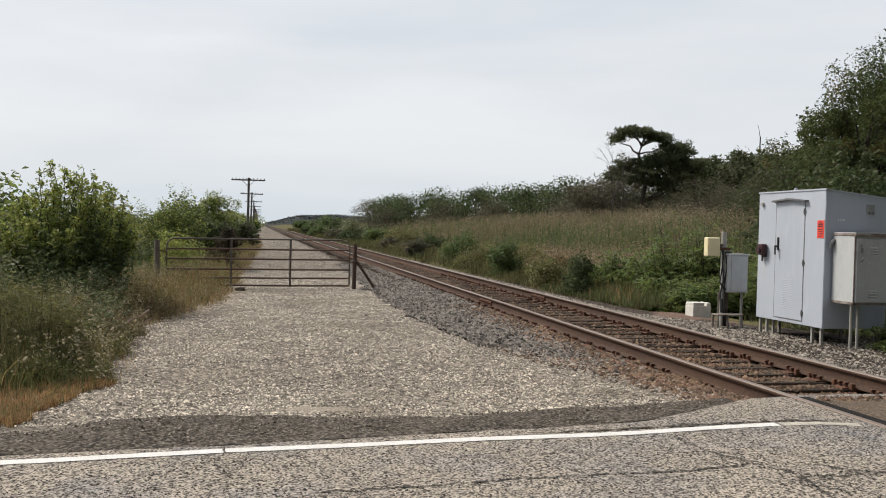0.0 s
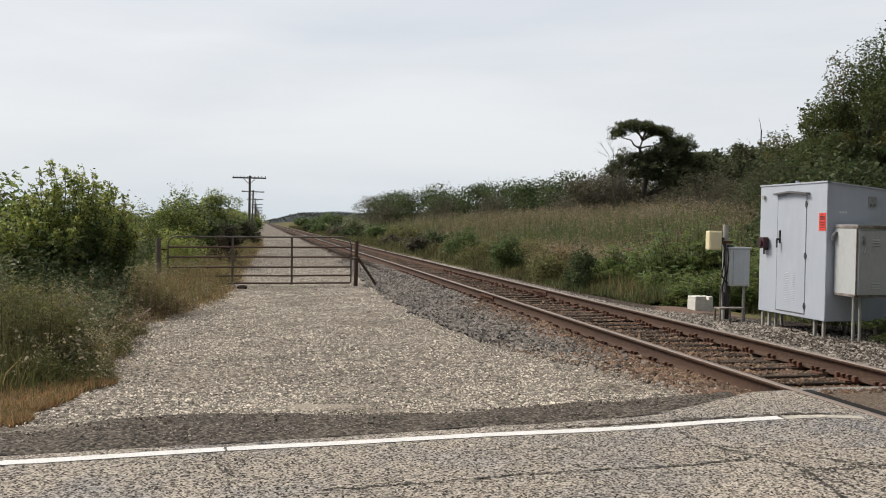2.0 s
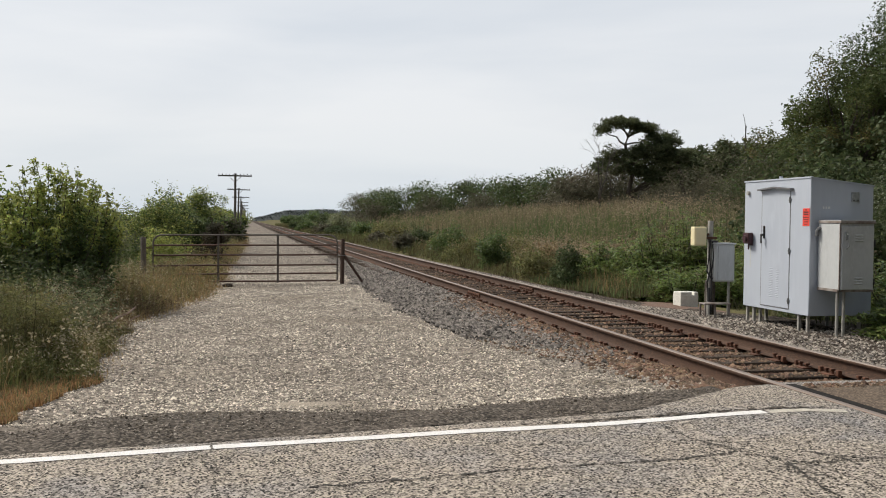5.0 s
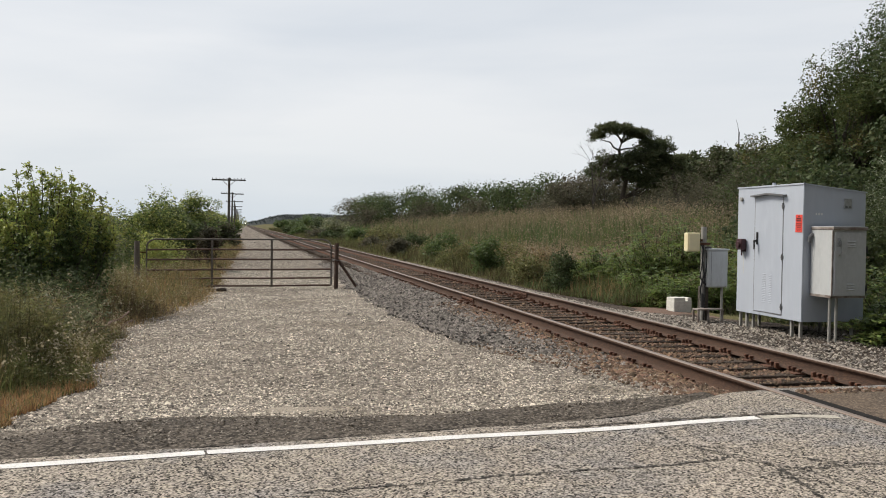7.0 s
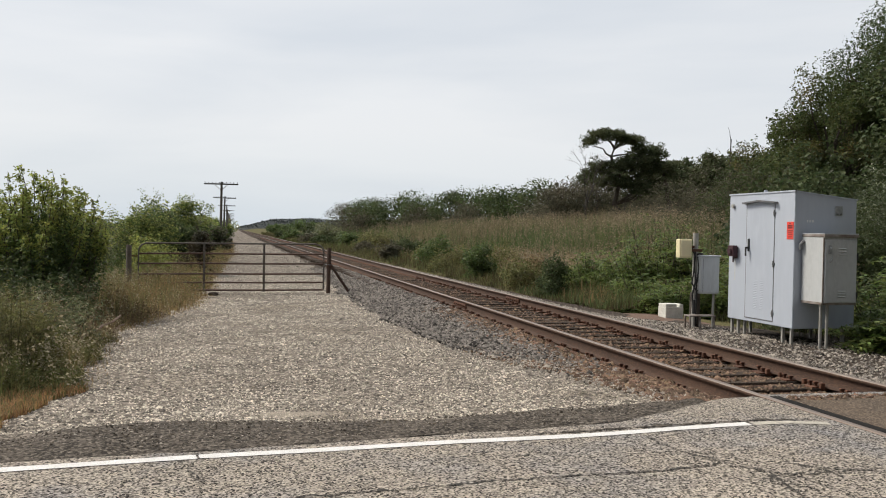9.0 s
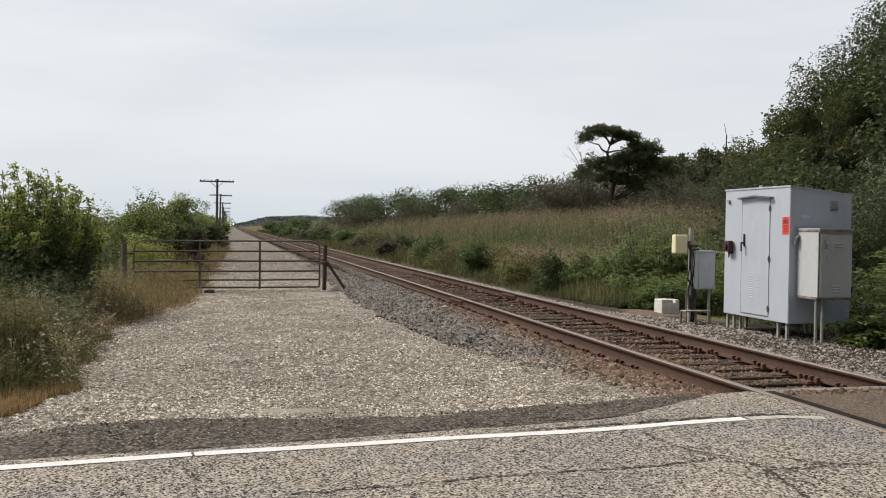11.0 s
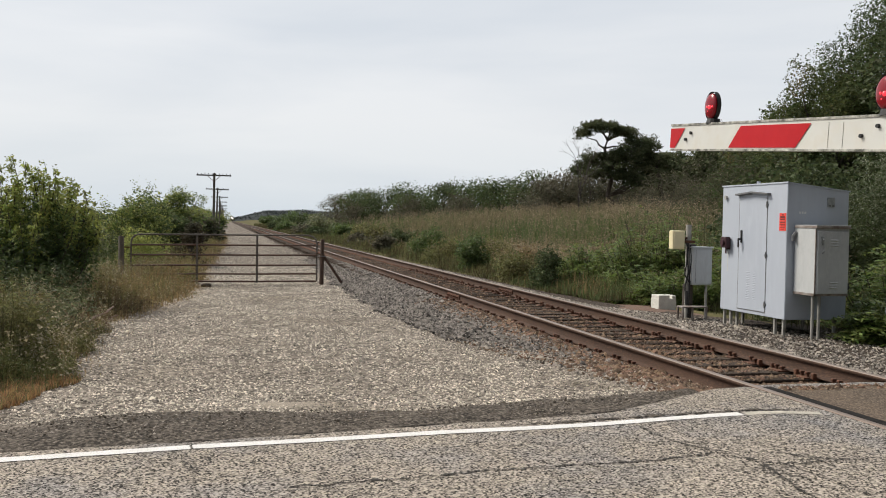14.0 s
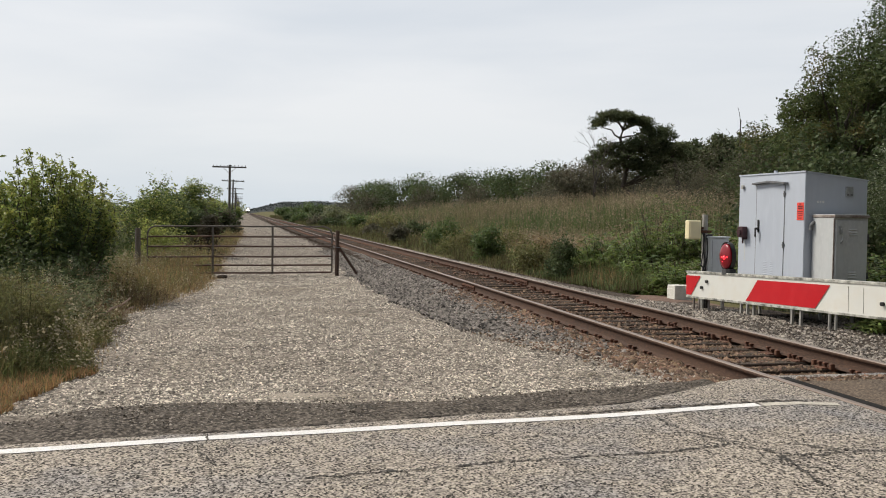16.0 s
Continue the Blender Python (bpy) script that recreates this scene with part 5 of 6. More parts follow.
def broadleaf(name, label, category, place, tall, wide, leaves, size, mat, clumps=16, stem=0.12, low=0.15, group="", squash=1.0, narrow=0.5, top=None, trunkmat="bark", deep=None, spires=0):
    """A bush or tree: limbs that fork from the foot, and a crown of leaf clumps with gaps between them."""
    global rng
    rng = np.random.default_rng(int(abs(place[0]) * 97 + abs(place[1]) * 1009 + tall * 13))
    c = thing(name, label, category, place, group)
    bm = bmesh.new()
    pts, cen, heart = [], [], []
    for k in range(clumps):
        # clump centres fill an uneven egg
        u = rng.uniform(0, 1)
        zz = tall * (low + (0.93 - low) * u)
        prof = math.sqrt(max(0.05, 1 - ((u - 0.38) / 0.72) ** 2))
        a, q = rng.uniform(0, 6.283), math.sqrt(rng.uniform(0.1, 1.0)) * 0.78
        ctr = np.array([math.cos(a) * q * wide / 2 * prof, math.sin(a) * q * (deep or wide) / 2 * prof, zz])
        cen.append(ctr)
    foot = [Vector((rng.normal(0, stem), rng.normal(0, stem), -0.1)) for _ in range(3 if stem < 0.2 else 1)]
    for ctr in cen:
        f = foot[rng.integers(len(foot))]
        mid = f.lerp(Vector(ctr), 0.45) + Vector((0, 0, 0.12 * tall))
        mid.x *= 0.6
        mid.y *= 0.6
        limb(bm, f, mid, stem * 0.35, stem * 0.2, 0.1, 3, 5)
        limb(bm, mid, ctr, stem * 0.2, stem * 0.05, 0.15, 4, 5)
        rad = rng.uniform(0.65, 1.2) * wide / (clumps ** 0.38) * (0.74 if stem < 0.3 else 0.64)
        n = int(leaves / clumps * rng.uniform(0.7, 1.3))
        b = ball(n) * rad * np.array([1, 1, 0.72 * squash]) + ctr
        pts.append(b)
        if place[1] > 60:
            heart.append(ball(max(8, n // 3)) * rad * np.array([0.8, 0.8, 0.58 * squash]) + ctr)
        # loose shoots that break the outline
        for _ in range(2 if spires else 3 if place[1] < 60 else 0):
            dv = rng.standard_normal(3) * np.array([0.7, 0.7, 0.5]) + np.array([0, 0, 0.9])
            dv /= np.linalg.norm(dv)
            m = max(6, n // 22)
            tt = rng.random(m)
            pts.append(ctr + dv * rad * (0.7 + (0.85 if stem < 0.3 else 0.45) * tt[:, None]) + rng.normal(0, 0.10 * rad, (m, 3)))
    # upright leafy leaders that stand above the crown
    for _ in range(spires):
        a, q = rng.uniform(0, 6.283), math.sqrt(rng.random()) * 0.42
        x0, y0, z0 = math.cos(a) * q * wide, math.sin(a) * q * (deep or wide), tall * (0.55 + 0.30 * (1 - 2.2 * q) * rng.uniform(0.5, 1.1))
        L = rng.uniform(0.45, 0.85)
        limb(bm, (x0, y0, z0 - 0.3), (x0 + rng.normal(0, 0.06), y0, z0 + L), 0.012, 0.004, 0.05, 3, 5)
        m = 240
        tt = rng.random(m)
        ang, rr = rng.uniform(0, 6.283, m), 0.17 * (1.05 - tt) + 0.02
        pts.append(np.stack([x0 + np.cos(ang) * rr, y0 + np.sin(ang) * rr, z0 + L * tt], 1))
    part("stem", bm, M[trunkmat], c, "brown branching stem")
    P = np.concatenate(pts)
    sizes = np.full(len(P), size * 1.3)
    if heart:
        H = np.concatenate(heart)
        P, sizes = np.concatenate([P, H]), np.concatenate([sizes, np.full(len(H), size * 2.3)])
    sizes = sizes[P[:, 2] > 0.02]
    P = P[P[:, 2] > 0.02]
    leaf_mesh("foliage", P, sizes, M[mat], c, narrow=narrow)
    # second leaf colour, thickening with height; paler ones stand in for a sunlit crown
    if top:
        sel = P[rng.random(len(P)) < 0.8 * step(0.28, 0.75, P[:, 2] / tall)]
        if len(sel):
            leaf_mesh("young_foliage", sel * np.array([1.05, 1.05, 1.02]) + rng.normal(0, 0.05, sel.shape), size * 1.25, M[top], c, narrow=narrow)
    return c


def gz(x, y):
    return float(land(np.array([float(x)]), np.array([float(y)]))[0]) - 0.03


# west of the track: bushes
def leafy_shrub(label, place, tall, wide, branches, per, leaf, mats):
    """A tall shrub of many upright branches, leafy to their tips, dense inside. Sunlight is put into the tip leaves'
    colour, shade into the inner leaves'.
    """
    c = thing("bush", label, "bush", place)
    bm = bmesh.new()
    inner, outer = [], []
    for k in range(branches):
        a, q = 2.4 * k + rng.normal(0, 0.3), math.sqrt((k + 0.5) / branches)
        top = tall * (1.0 - 0.42 * q ** 1.9) * rng.uniform(0.88, 1.04)
        foot = Vector((0.16 * math.cos(a) * q * wide, 0.16 * math.sin(a) * q * wide, -0.1))
        tip = Vector((0.5 * wide * q * math.cos(a), 0.5 * wide * q * math.sin(a), top))
        limb(bm, foot, tip, 0.022, 0.005, 0.12, 5, 5)
        for j in range(per):
            u = rng.uniform(0.22, 1.0)
            spot = np.array(foot.lerp(tip, u))
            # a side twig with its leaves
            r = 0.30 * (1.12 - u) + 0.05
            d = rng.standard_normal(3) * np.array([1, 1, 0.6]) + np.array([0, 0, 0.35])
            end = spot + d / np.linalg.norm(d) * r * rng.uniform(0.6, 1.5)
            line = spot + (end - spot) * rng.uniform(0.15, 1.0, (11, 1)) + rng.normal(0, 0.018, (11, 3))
            # twigs towards the tips take the pale colour that stands for sunlight
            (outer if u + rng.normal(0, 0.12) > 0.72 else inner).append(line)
    part("stem", bm, M["bark"], c, "brown branching stem")
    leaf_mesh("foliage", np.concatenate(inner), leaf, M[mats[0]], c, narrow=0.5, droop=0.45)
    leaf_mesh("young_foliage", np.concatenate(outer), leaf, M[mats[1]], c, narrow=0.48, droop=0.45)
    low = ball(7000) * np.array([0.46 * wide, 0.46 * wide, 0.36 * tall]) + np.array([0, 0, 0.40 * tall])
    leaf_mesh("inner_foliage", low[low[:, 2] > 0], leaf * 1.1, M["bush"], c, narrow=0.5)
    return c


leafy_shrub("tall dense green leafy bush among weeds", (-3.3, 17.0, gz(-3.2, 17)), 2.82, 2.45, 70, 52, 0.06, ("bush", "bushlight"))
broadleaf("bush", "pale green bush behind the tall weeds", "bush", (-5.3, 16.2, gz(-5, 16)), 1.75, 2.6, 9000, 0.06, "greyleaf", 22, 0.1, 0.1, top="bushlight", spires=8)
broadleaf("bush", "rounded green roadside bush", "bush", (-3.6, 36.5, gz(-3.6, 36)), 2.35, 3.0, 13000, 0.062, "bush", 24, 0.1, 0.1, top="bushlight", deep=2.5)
broadleaf("bush", "green bush, paler towards its top", "bush", (-2.5, 40, gz(-2.5, 40)), 2.3, 2.4, 9000, 0.075, "darkleaf", 20, 0.1, 0.1, top="bush")
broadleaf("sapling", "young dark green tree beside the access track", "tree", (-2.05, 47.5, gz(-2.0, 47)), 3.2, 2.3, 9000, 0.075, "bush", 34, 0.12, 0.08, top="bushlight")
broadleaf("bush", "yellow-green bush behind the gate", "bush", (-2.5, 29.5, gz(-2.5, 30)), 1.25, 1.7, 7000, 0.05, "bushlight", 16, 0.07, 0.05)
broadleaf("bush", "dark reddish-green bush behind the gate", "bush", (-1.25, 33.5, gz(-1.3, 33)), 1.7, 1.35, 6000, 0.055, "maroonleaf", 18, 0.07, 0.05)
broadleaf("bush", "brownish bush at the foot of the poles", "bush", (-1.35, 62, gz(-1, 62)), 1.6, 2.6, 3500, 0.14, "brush", 12, 0.1, 0.05, top="bush")
broadleaf("bush", "grey-green willow bush among weeds", "bush", (-5.2, 24.5, gz(-5.2, 24)), 2.0, 2.4, 6000, 0.09, "greyleaf", 14, 0.08, 0.05, narrow=0.25)
broadleaf("bush", "grey-green willow bush among weeds", "bush", (-4.6, 29.5, gz(-4.6, 29)), 1.75, 2.2, 5000, 0.09, "greyleaf", 14, 0.08, 0.05, narrow=0.25)
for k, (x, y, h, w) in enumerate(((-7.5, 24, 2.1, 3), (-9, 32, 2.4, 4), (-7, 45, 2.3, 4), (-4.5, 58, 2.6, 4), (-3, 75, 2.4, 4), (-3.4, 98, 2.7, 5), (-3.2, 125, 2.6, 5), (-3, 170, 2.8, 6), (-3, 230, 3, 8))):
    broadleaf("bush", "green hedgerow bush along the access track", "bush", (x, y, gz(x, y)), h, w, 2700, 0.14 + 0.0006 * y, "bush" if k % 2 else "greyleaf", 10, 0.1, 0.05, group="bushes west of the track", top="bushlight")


# tall weeds and grass on the verge
def verge_places(n, y0, y1, out, inn=0.0, power=1.0):
    y = y0 + (y1 - y0) * rng.random(n) ** power
    x = verge_x(y) + inn + 0.22 * wavy(y * 3, y, 1.1) - out * rng.random(n) ** 0.8
    return x, y, land(x, y) - 0.03


weeds = thing("verge_weeds", "tall green and brown weeds and grass beside the gravel", "weeds", kind="stuff")


def weed_stand(n, y0, y1, out, tall, leafmat, seeds, per=14, inn=0.0, leaf=0.055, power=1.0, narrow=0.22):
    x, y, z = verge_places(n, y0, y1, out, inn, power)
    inner = np.clip((verge_x(y) - x) / 0.9, 0.12, 1.0)
    h = tall * rng.uniform(0.55, 1.15, n) * (0.3 + 0.7 * inner)
    ob, tip = blades("stalk", x, y, z, h, np.full(n, 0.008), M["weed"], 0.22, weeds)
    t = rng.random((n, per)) ** 0.8
    P = np.stack([x, y, z], 1)[:, None, :] + (tip - np.stack([x, y, z], 1))[:, None, :] * t[..., None]
    P = P.reshape(-1, 3) + rng.normal(0, 0.022, (n * per, 3))
    leaf_mesh("weed_leaf", P, leaf, M[leafmat], weeds, up=0.1, narrow=narrow, droop=-0.2)
    if seeds:
        q = tip[rng.random(n) < seeds]
        P = np.repeat(q, 12, 0) + rng.normal(0, 1, (len(q) * 12, 3)) * np.array([0.018, 0.018, 0.05])
        leaf_mesh("seed_head", P, 0.026, M["seed"], weeds, narrow=0.5)


weed_stand(420, 8.6, 12.5, 0.7, 0.55, "weed", 0.4, 34, leaf=0.042)
weed_stand(300, 10.4, 13, 2.0, 0.55, "weed", 0.6, 28, leaf=0.046)
weed_stand(240, 10.5, 14, 1.5, 0.42, "weed", 0.5, 24, leaf=0.042)
weed_stand(620, 9.8, 15, 2.1, 0.52, "brownweed", 0.7, 22, leaf=0.036)
weed_stand(700, 12.3, 17.5, 1.8, 0.7, "rustweed", 0.2, 26, leaf=0.04)
weed_stand(420, 13, 20, 2.4, 0.82, "brownweed", 0.45, 20, leaf=0.045)
weed_stand(620, 17, 26, 2.6, 0.62, "brownweed", 0.3, 18, leaf=0.045)
weed_stand(560, 18, 28, 3.4, 0.7, "weed", 0.3, 20, leaf=0.05)
weed_stand(700, 25, 60, 3.0, 0.8, "weed", 0.1, 14, leaf=0.09, power=1.5)
weed_stand(600, 25, 70, 2.0, 0.7, "brownweed", 0.1, 14, leaf=0.09, power=1.5)
for n, y0, y1, out, h, mat, inn in ((3800, 8.4, 13, 1.2, 0.45, "grass", 0.05), (2600, 12, 19, 2.2, 0.42, "grass", 0.05), (2000, 13, 26, 2.0, 0.48, "straw", 0.1), (1500, 19, 27, 2.0, 0.48, "grass", 0.12), (900, 19, 27, 2.0, 0.5, "orangegrass", 0.15),
                                (3600, 7.0, 9.3, 1.4, 0.09, "orangegrass", 0.25), (1000, 8.0, 9.6, 1.2, 0.16, "straw", 0.15), (2600, 9, 24, 0.7, 0.3, "straw", 0.35), (700, 8.2, 12, 1.4, 0.5, "straw", 0.0), (5000, 26, 110, 1.8, 0.5, "straw", 0.25), (5000, 26, 110, 2.4, 0.55, "grass", 0.0)):
    x, y, z = verge_places(n, y0, y1, out, inn, 1.0 if y1 < 60 else 1.8)
    inner = np.clip((verge_x(y) + inn - x) / 0.8, 0.2, 1.0)
    blades("grass_blade", x, y, z, h * rng.uniform(0.5, 1.2, n) * inner, np.full(n, 0.009) * (1 + y / 30), M[mat], 0.5, weeds)
# a few broad-leaved grey-green shoots that stand out at the front
for sx, sy, h in ((-2.2, 11.6, 0.75), (-2.5, 11.0, 0.95), (-1.95, 12.3, 0.6), (-2.95, 11.4, 1.25), (-3.2, 12.2, 1.4)):
    broadleaf("willow_shoot", "pale grey-green willow shoots among the weeds", "shrub", (sx, sy, gz(sx, sy)), h, 0.7, 380, 0.065, "greyleaf", 9, 0.03, 0.2, group="willow shoots", narrow=0.2)
broadleaf("bush", "dense dark green weeds near the road", "bush", (-2.35, 9.8, gz(-2.35, 9.8)), 0.85, 1.3, 9500, 0.04, "weed", 26, 0.05, 0.03, narrow=0.22)
broadleaf("bush", "green undergrowth at the foot of the tall bush", "bush", (-3.0, 14.9, gz(-3, 15)), 0.95, 2.1, 8000, 0.045, "darkleaf", 22, 0.05, 0.03, narrow=0.35)
# blades in the darkened grass colour fill the deep shade in the weeds
y = rng.uniform(8.9, 14.5, 4200)
x = verge_x(y) - 0.45 - 1.9 * rng.random(4200) ** 0.8
keep = x < verge_x(y) - 0.45 + 0.2 * wavy(y * 3, y, 0.6)
x, y = x[keep], y[keep]
blades("dark_blade", x, y, land(x, y) - 0.03, (0.85 - 0.4 * step(10.2, 11.5, y)) * rng.uniform(0.45, 1.15, len(x)) * (0.8 + 0.3 * wavy(x, y, 0.5)), np.full(len(x), 0.013), M["darkgrass"], 0.35, weeds)
weed_stand(90, 9.2, 14, 2.4, 0.7, "seed", 0.95, 7, leaf=0.06, narrow=0.12)
bm = bmesh.new()
limb(bm, (0, 0, 0), (0.26, 2.35, 0.12), 0.022, 0.013, 0.03, 5, 7)
limb(bm, (0.16, 0.43, -0.07), (0.35, 2.08, 0.02), 0.014, 0.009, 0.03, 5, 6)
stick = new("fallen_branch", put_mesh("fallen_branch", bm, M["drywood"]))
stick.location = (-1.89, 11.96, -0.10)
tagged(stick, "bare brown branch lying in the weeds", "branch")

# short dry orange grass where the verge runs out at the road
for n, mat, h in ((5200, "orangegrass", 0.06), (2500, "straw", 0.06), (1200, "grass", 0.07)):
    y = rng.uniform(6.7, 8.9, n)
    x = verge_x(y) + 0.12 + 0.1 * wavy(y * 3, y, 0.5) - 1.5 * rng.random(n) ** 1.2
    blades("dry_blade", x, y, land(x, y) + 0.005, h * rng.uniform(0.5, 1.6, n), np.full(n, 0.012), M[mat], 0.7, weeds)
# small pale flower heads low in the verge
x, y, z = verge_places(800, 8.6, 13.5, 1.5, 0.0)
P = np.repeat(np.stack([x, y, z + rng.uniform(0.1, 0.55, len(x))], 1), 3, 0) + rng.normal(0, 0.012, (len(x) * 3, 3))
leaf_mesh("pale_flower", P, 0.034, M["seed"], weeds, narrow=0.7)

# east of the track: reeds on the rising ground
reeds = thing("reed_bed", "tall tan and green reeds with feathery plumes", "reeds", kind="stuff")


def reed_places(n, y0, y1, x0, x1, power=1.0):
    y = y0 + (y1 - y0) * rng.random(n) ** power
    x = x0 + (x1(y) - x0) * rng.random(n)
    return x, y, land(x, y) - 0.05


def reed_edge(y):
    return 14 + 0.33 * y


def patchy(x, y, s, seed):
    return 0.5 + 0.5 * wavy(x, y, s, seed)


x, y, z = reed_places(25000, 26, 125, 12.2, reed_edge, 1.3)
h = 1.75 * rng.uniform(0.7, 1.15, len(x)) * step(11.5, 15, x) * (0.85 + 0.3 * patchy(x, y, 2.2, 8))
g = (0.03 + 0.75 * patchy(x, y, 4.5, 2) + 0.42 * step(31, 36, y) * (1 - step(46, 58, y)) + 0.2 * step(60, 90, y) + rng.normal(0, 0.13, len(x))) > 0.5
blades("green_blade", x[g], y[g], z[g], h[g], 0.035 + 0.0006 * y[g], M["reedgreen"], 0.25, reeds)
ob, tips = blades("tan_blade", x[~g], y[~g], z[~g], h[~g], 0.03 + 0.0006 * y[~g], M["reed"], 0.25, reeds)
x, y, z = reed_places(15000, 28, 125, 13.5, reed_edge, 1.2)
h = 1.9 * rng.uniform(0.72, 1.15, len(x)) * step(11.5, 15.5, x) * (0.85 + 0.3 * patchy(x, y, 2.2, 8))
ob, tips = blades("stem", x, y, z, h, np.full(len(x), 0.014), M["reed"], 0.12, reeds)
q = tips[rng.random(len(tips)) < 0.35 + 0.45 * patchy(tips[:, 0], tips[:, 1], 6, 5)]
P = np.repeat(q, 7, 0) + rng.normal(0, 1, (len(q) * 7, 3)) * np.array([0.045, 0.045, 0.13]) - np.array([0, 0, 0.10])
leaf_mesh("plume", P, 0.085, M["plume"], reeds, narrow=0.42, droop=0.0)
x, y, z = reed_places(3000, 25, 44, 10.6, lambda v: 12.2 + 0.09 * v, 1.1)
ob, tips = blades("low_stem", x, y, z, 0.95 * rng.uniform(0.6, 1.15, len(x)), np.full(len(x), 0.016), M["straw"], 0.18, reeds)
P = np.repeat(tips, 5, 0) + rng.normal(0, 1, (len(tips) * 5, 3)) * np.array([0.04, 0.04, 0.09])
leaf_mesh("low_plume", P, 0.085, M["plume"], reeds, narrow=0.4, droop=0.0)

verge_east = thing("ditch_grass", "dry tan and green grass between the track and the reeds", "grass", kind="stuff")


def east_places(n, y0, y1, x0, x1, power=1.3):
    y = y0 + (y1 - y0) * rng.random(n) ** power
    x = x0 + (x1 - x0) * rng.random(n) ** 0.8
    return x, y, land(x, y) - 0.04


# the row just behind the cabinet is coloured for the shade there
for n, y0, y1, x0, x1, h, mat in ((3500, 30, 140, 7.7, 9.6, 0.4, "ditch"), (3500, 30, 140, 7.8, 9.6, 0.45, "grass"), (3000, 24, 70, 9.3, 14.5, 0.7, "straw"), (3600, 24, 70, 9.0, 14.5, 0.7, "weed"), (3500, 20, 90, 9.2, 14.5, 0.7, "grass"), (3500, 20, 60, 9.0, 14.5, 0.7, "ditch"), (3500, 24, 60, 10.5, 16, 1.0, "straw"), (3500, 24, 60, 10.0, 15, 0.9, "reedgreen"), (3000, 24, 70, 9.0, 12, 0.6, "ditch"),
                                 (4000, 60, 300, 9.0, 14, 0.8, "grass"), (3000, 60, 300, 9.0, 14, 0.8, "ditch"), (4000, 34, 260, 7.8, 9.6, 0.5, "ditch"), (3000, 18.4, 24, 9.0, 13, 0.26, "ditch"), (1500, 18.9, 25, 7.9, 9.8, 0.5, "reedgreen"), (900, 18.7, 25, 7.8, 9.6, 0.4, "ditch"), (500, 19.5, 25, 8.2, 9.6, 0.55, "straw"), (1200, 18.4, 24, 9.0, 12, 0.3, "weed"), (1500, 12, 17, 9.4, 12.5, 0.35, "darkgrass"), (2600, 21, 34, 7.7, 9.4, 0.28, "ditch"), (900, 21, 34, 7.8, 9.4, 0.3, "grass"), (1200, 7, 16, 9.9, 13.5, 0.6, "grass"), (1400, 24.5, 30, 9.0, 11, 0.8, "reedgreen")):
    x, y, z = east_places(n, y0, y1, x0, x1)
    blades("grass_blade", x, y, z, h * rng.uniform(0.45, 1.2, n) * np.clip((x - 7.4) / 1.6, 0.3, 1), np.full(n, 0.012) * (1 + y / 35), M[mat], 0.35, verge_east, 2 if y0 < 30 else 1)
x, y, z = east_places(1500, 19, 60, 10, 15)
P = np.stack([x, y, z + 0.75 * rng.uniform(0.6, 1.2, len(x))], 1)
P = np.repeat(P, 6, 0) + rng.normal(0, 0.05, (len(P) * 6, 3))
leaf_mesh("seed_head", P, 0.07, M["plume"], verge_east)


def frond_bush(label, place, tall, wide, stems, mat, depth=None):
    """Sumac: arching stems that end in long fronds of paired leaflets."""
    c = thing("sumac_bush", label, "bush", place)
    bm = bmesh.new()
    P, D = [], []
    for k in range(stems):
        a, q = rng.uniform(0, 6.283), math.sqrt(rng.random())
        tip = Vector((math.cos(a) * q * wide / 2, math.sin(a) * q * (depth or wide) / 2, tall * rng.uniform(0.12, 1.0) * (1 - 0.3 * q * q)))
        f = Vector((tip.x * 0.45, tip.y * 0.45, -0.1))
        limb(bm, f, tip, 0.012, 0.006, 0.08, 4, 5)
        for j in range(10):
            b = rng.uniform(0, 6.283)
            L = rng.uniform(0.28, 0.48)
            base = f.lerp(tip, rng.uniform(0.35, 1.0))
            out_d = np.array([math.cos(b), math.sin(b), rng.uniform(-0.5, 1.1)])
            for s in np.linspace(0.15, 1, 8):
                ctr = np.array(base) + out_d * L * s + np.array([0, 0, -0.55 * L * s * s])
                side = np.cross(out_d, (0, 0, 1.0))
                for sg in (-1, 1):
                    P.append(ctr)
                    D.append(side * sg + out_d * 0.5 + np.array([0, 0, -0.35]) + rng.normal(0, 0.3, 3))
    P, D = np.array(P), np.array(D)
    D /= np.linalg.norm(D, axis=1)[:, None]
    n = len(P)
    L = rng.uniform(0.085, 0.15, n)[:, None]
    s = np.cross(D, np.array([0, 0, 1.0]) + rng.normal(0, 0.25, (n, 3)))
    s /= np.linalg.norm(s, axis=1)[:, None]
    V = np.stack([P, P + D * L * 0.45 + s * L * 0.19, P + D * L, P + D * L * 0.45 - s * L * 0.19], 1).reshape(-1, 3)
    k = 4 * np.arange(n)[:, None]
    part("stem", bm, M["bark"], c, "thin brown branching stem")
    big_mesh("foliage", V, np.concatenate([k + np.array([[0, 1, 2]]), k + np.array([[0, 2, 3]])]), M[mat], c)
    return c


frond_bush("green sumac bush with feathery leaves behind the meter post", (11.0, 22.0, gz(10.9, 22)), 2.35, 3.1, 170, "sumac")
frond_bush("green sumac bush beside the reeds", (10.0, 23.8, gz(10, 23.8)), 1.55, 2.2, 100, "sumac")
frond_bush("green sumac bush behind the signal cabinet", (12.3, 19.0, gz(12.3, 19)), 1.9, 3.4, 60, "sumac")
frond_bush("low green sumac in front of the taller bush", (10.0, 20.2, gz(10, 20.2)), 1.25, 2.0, 50, "sumac")
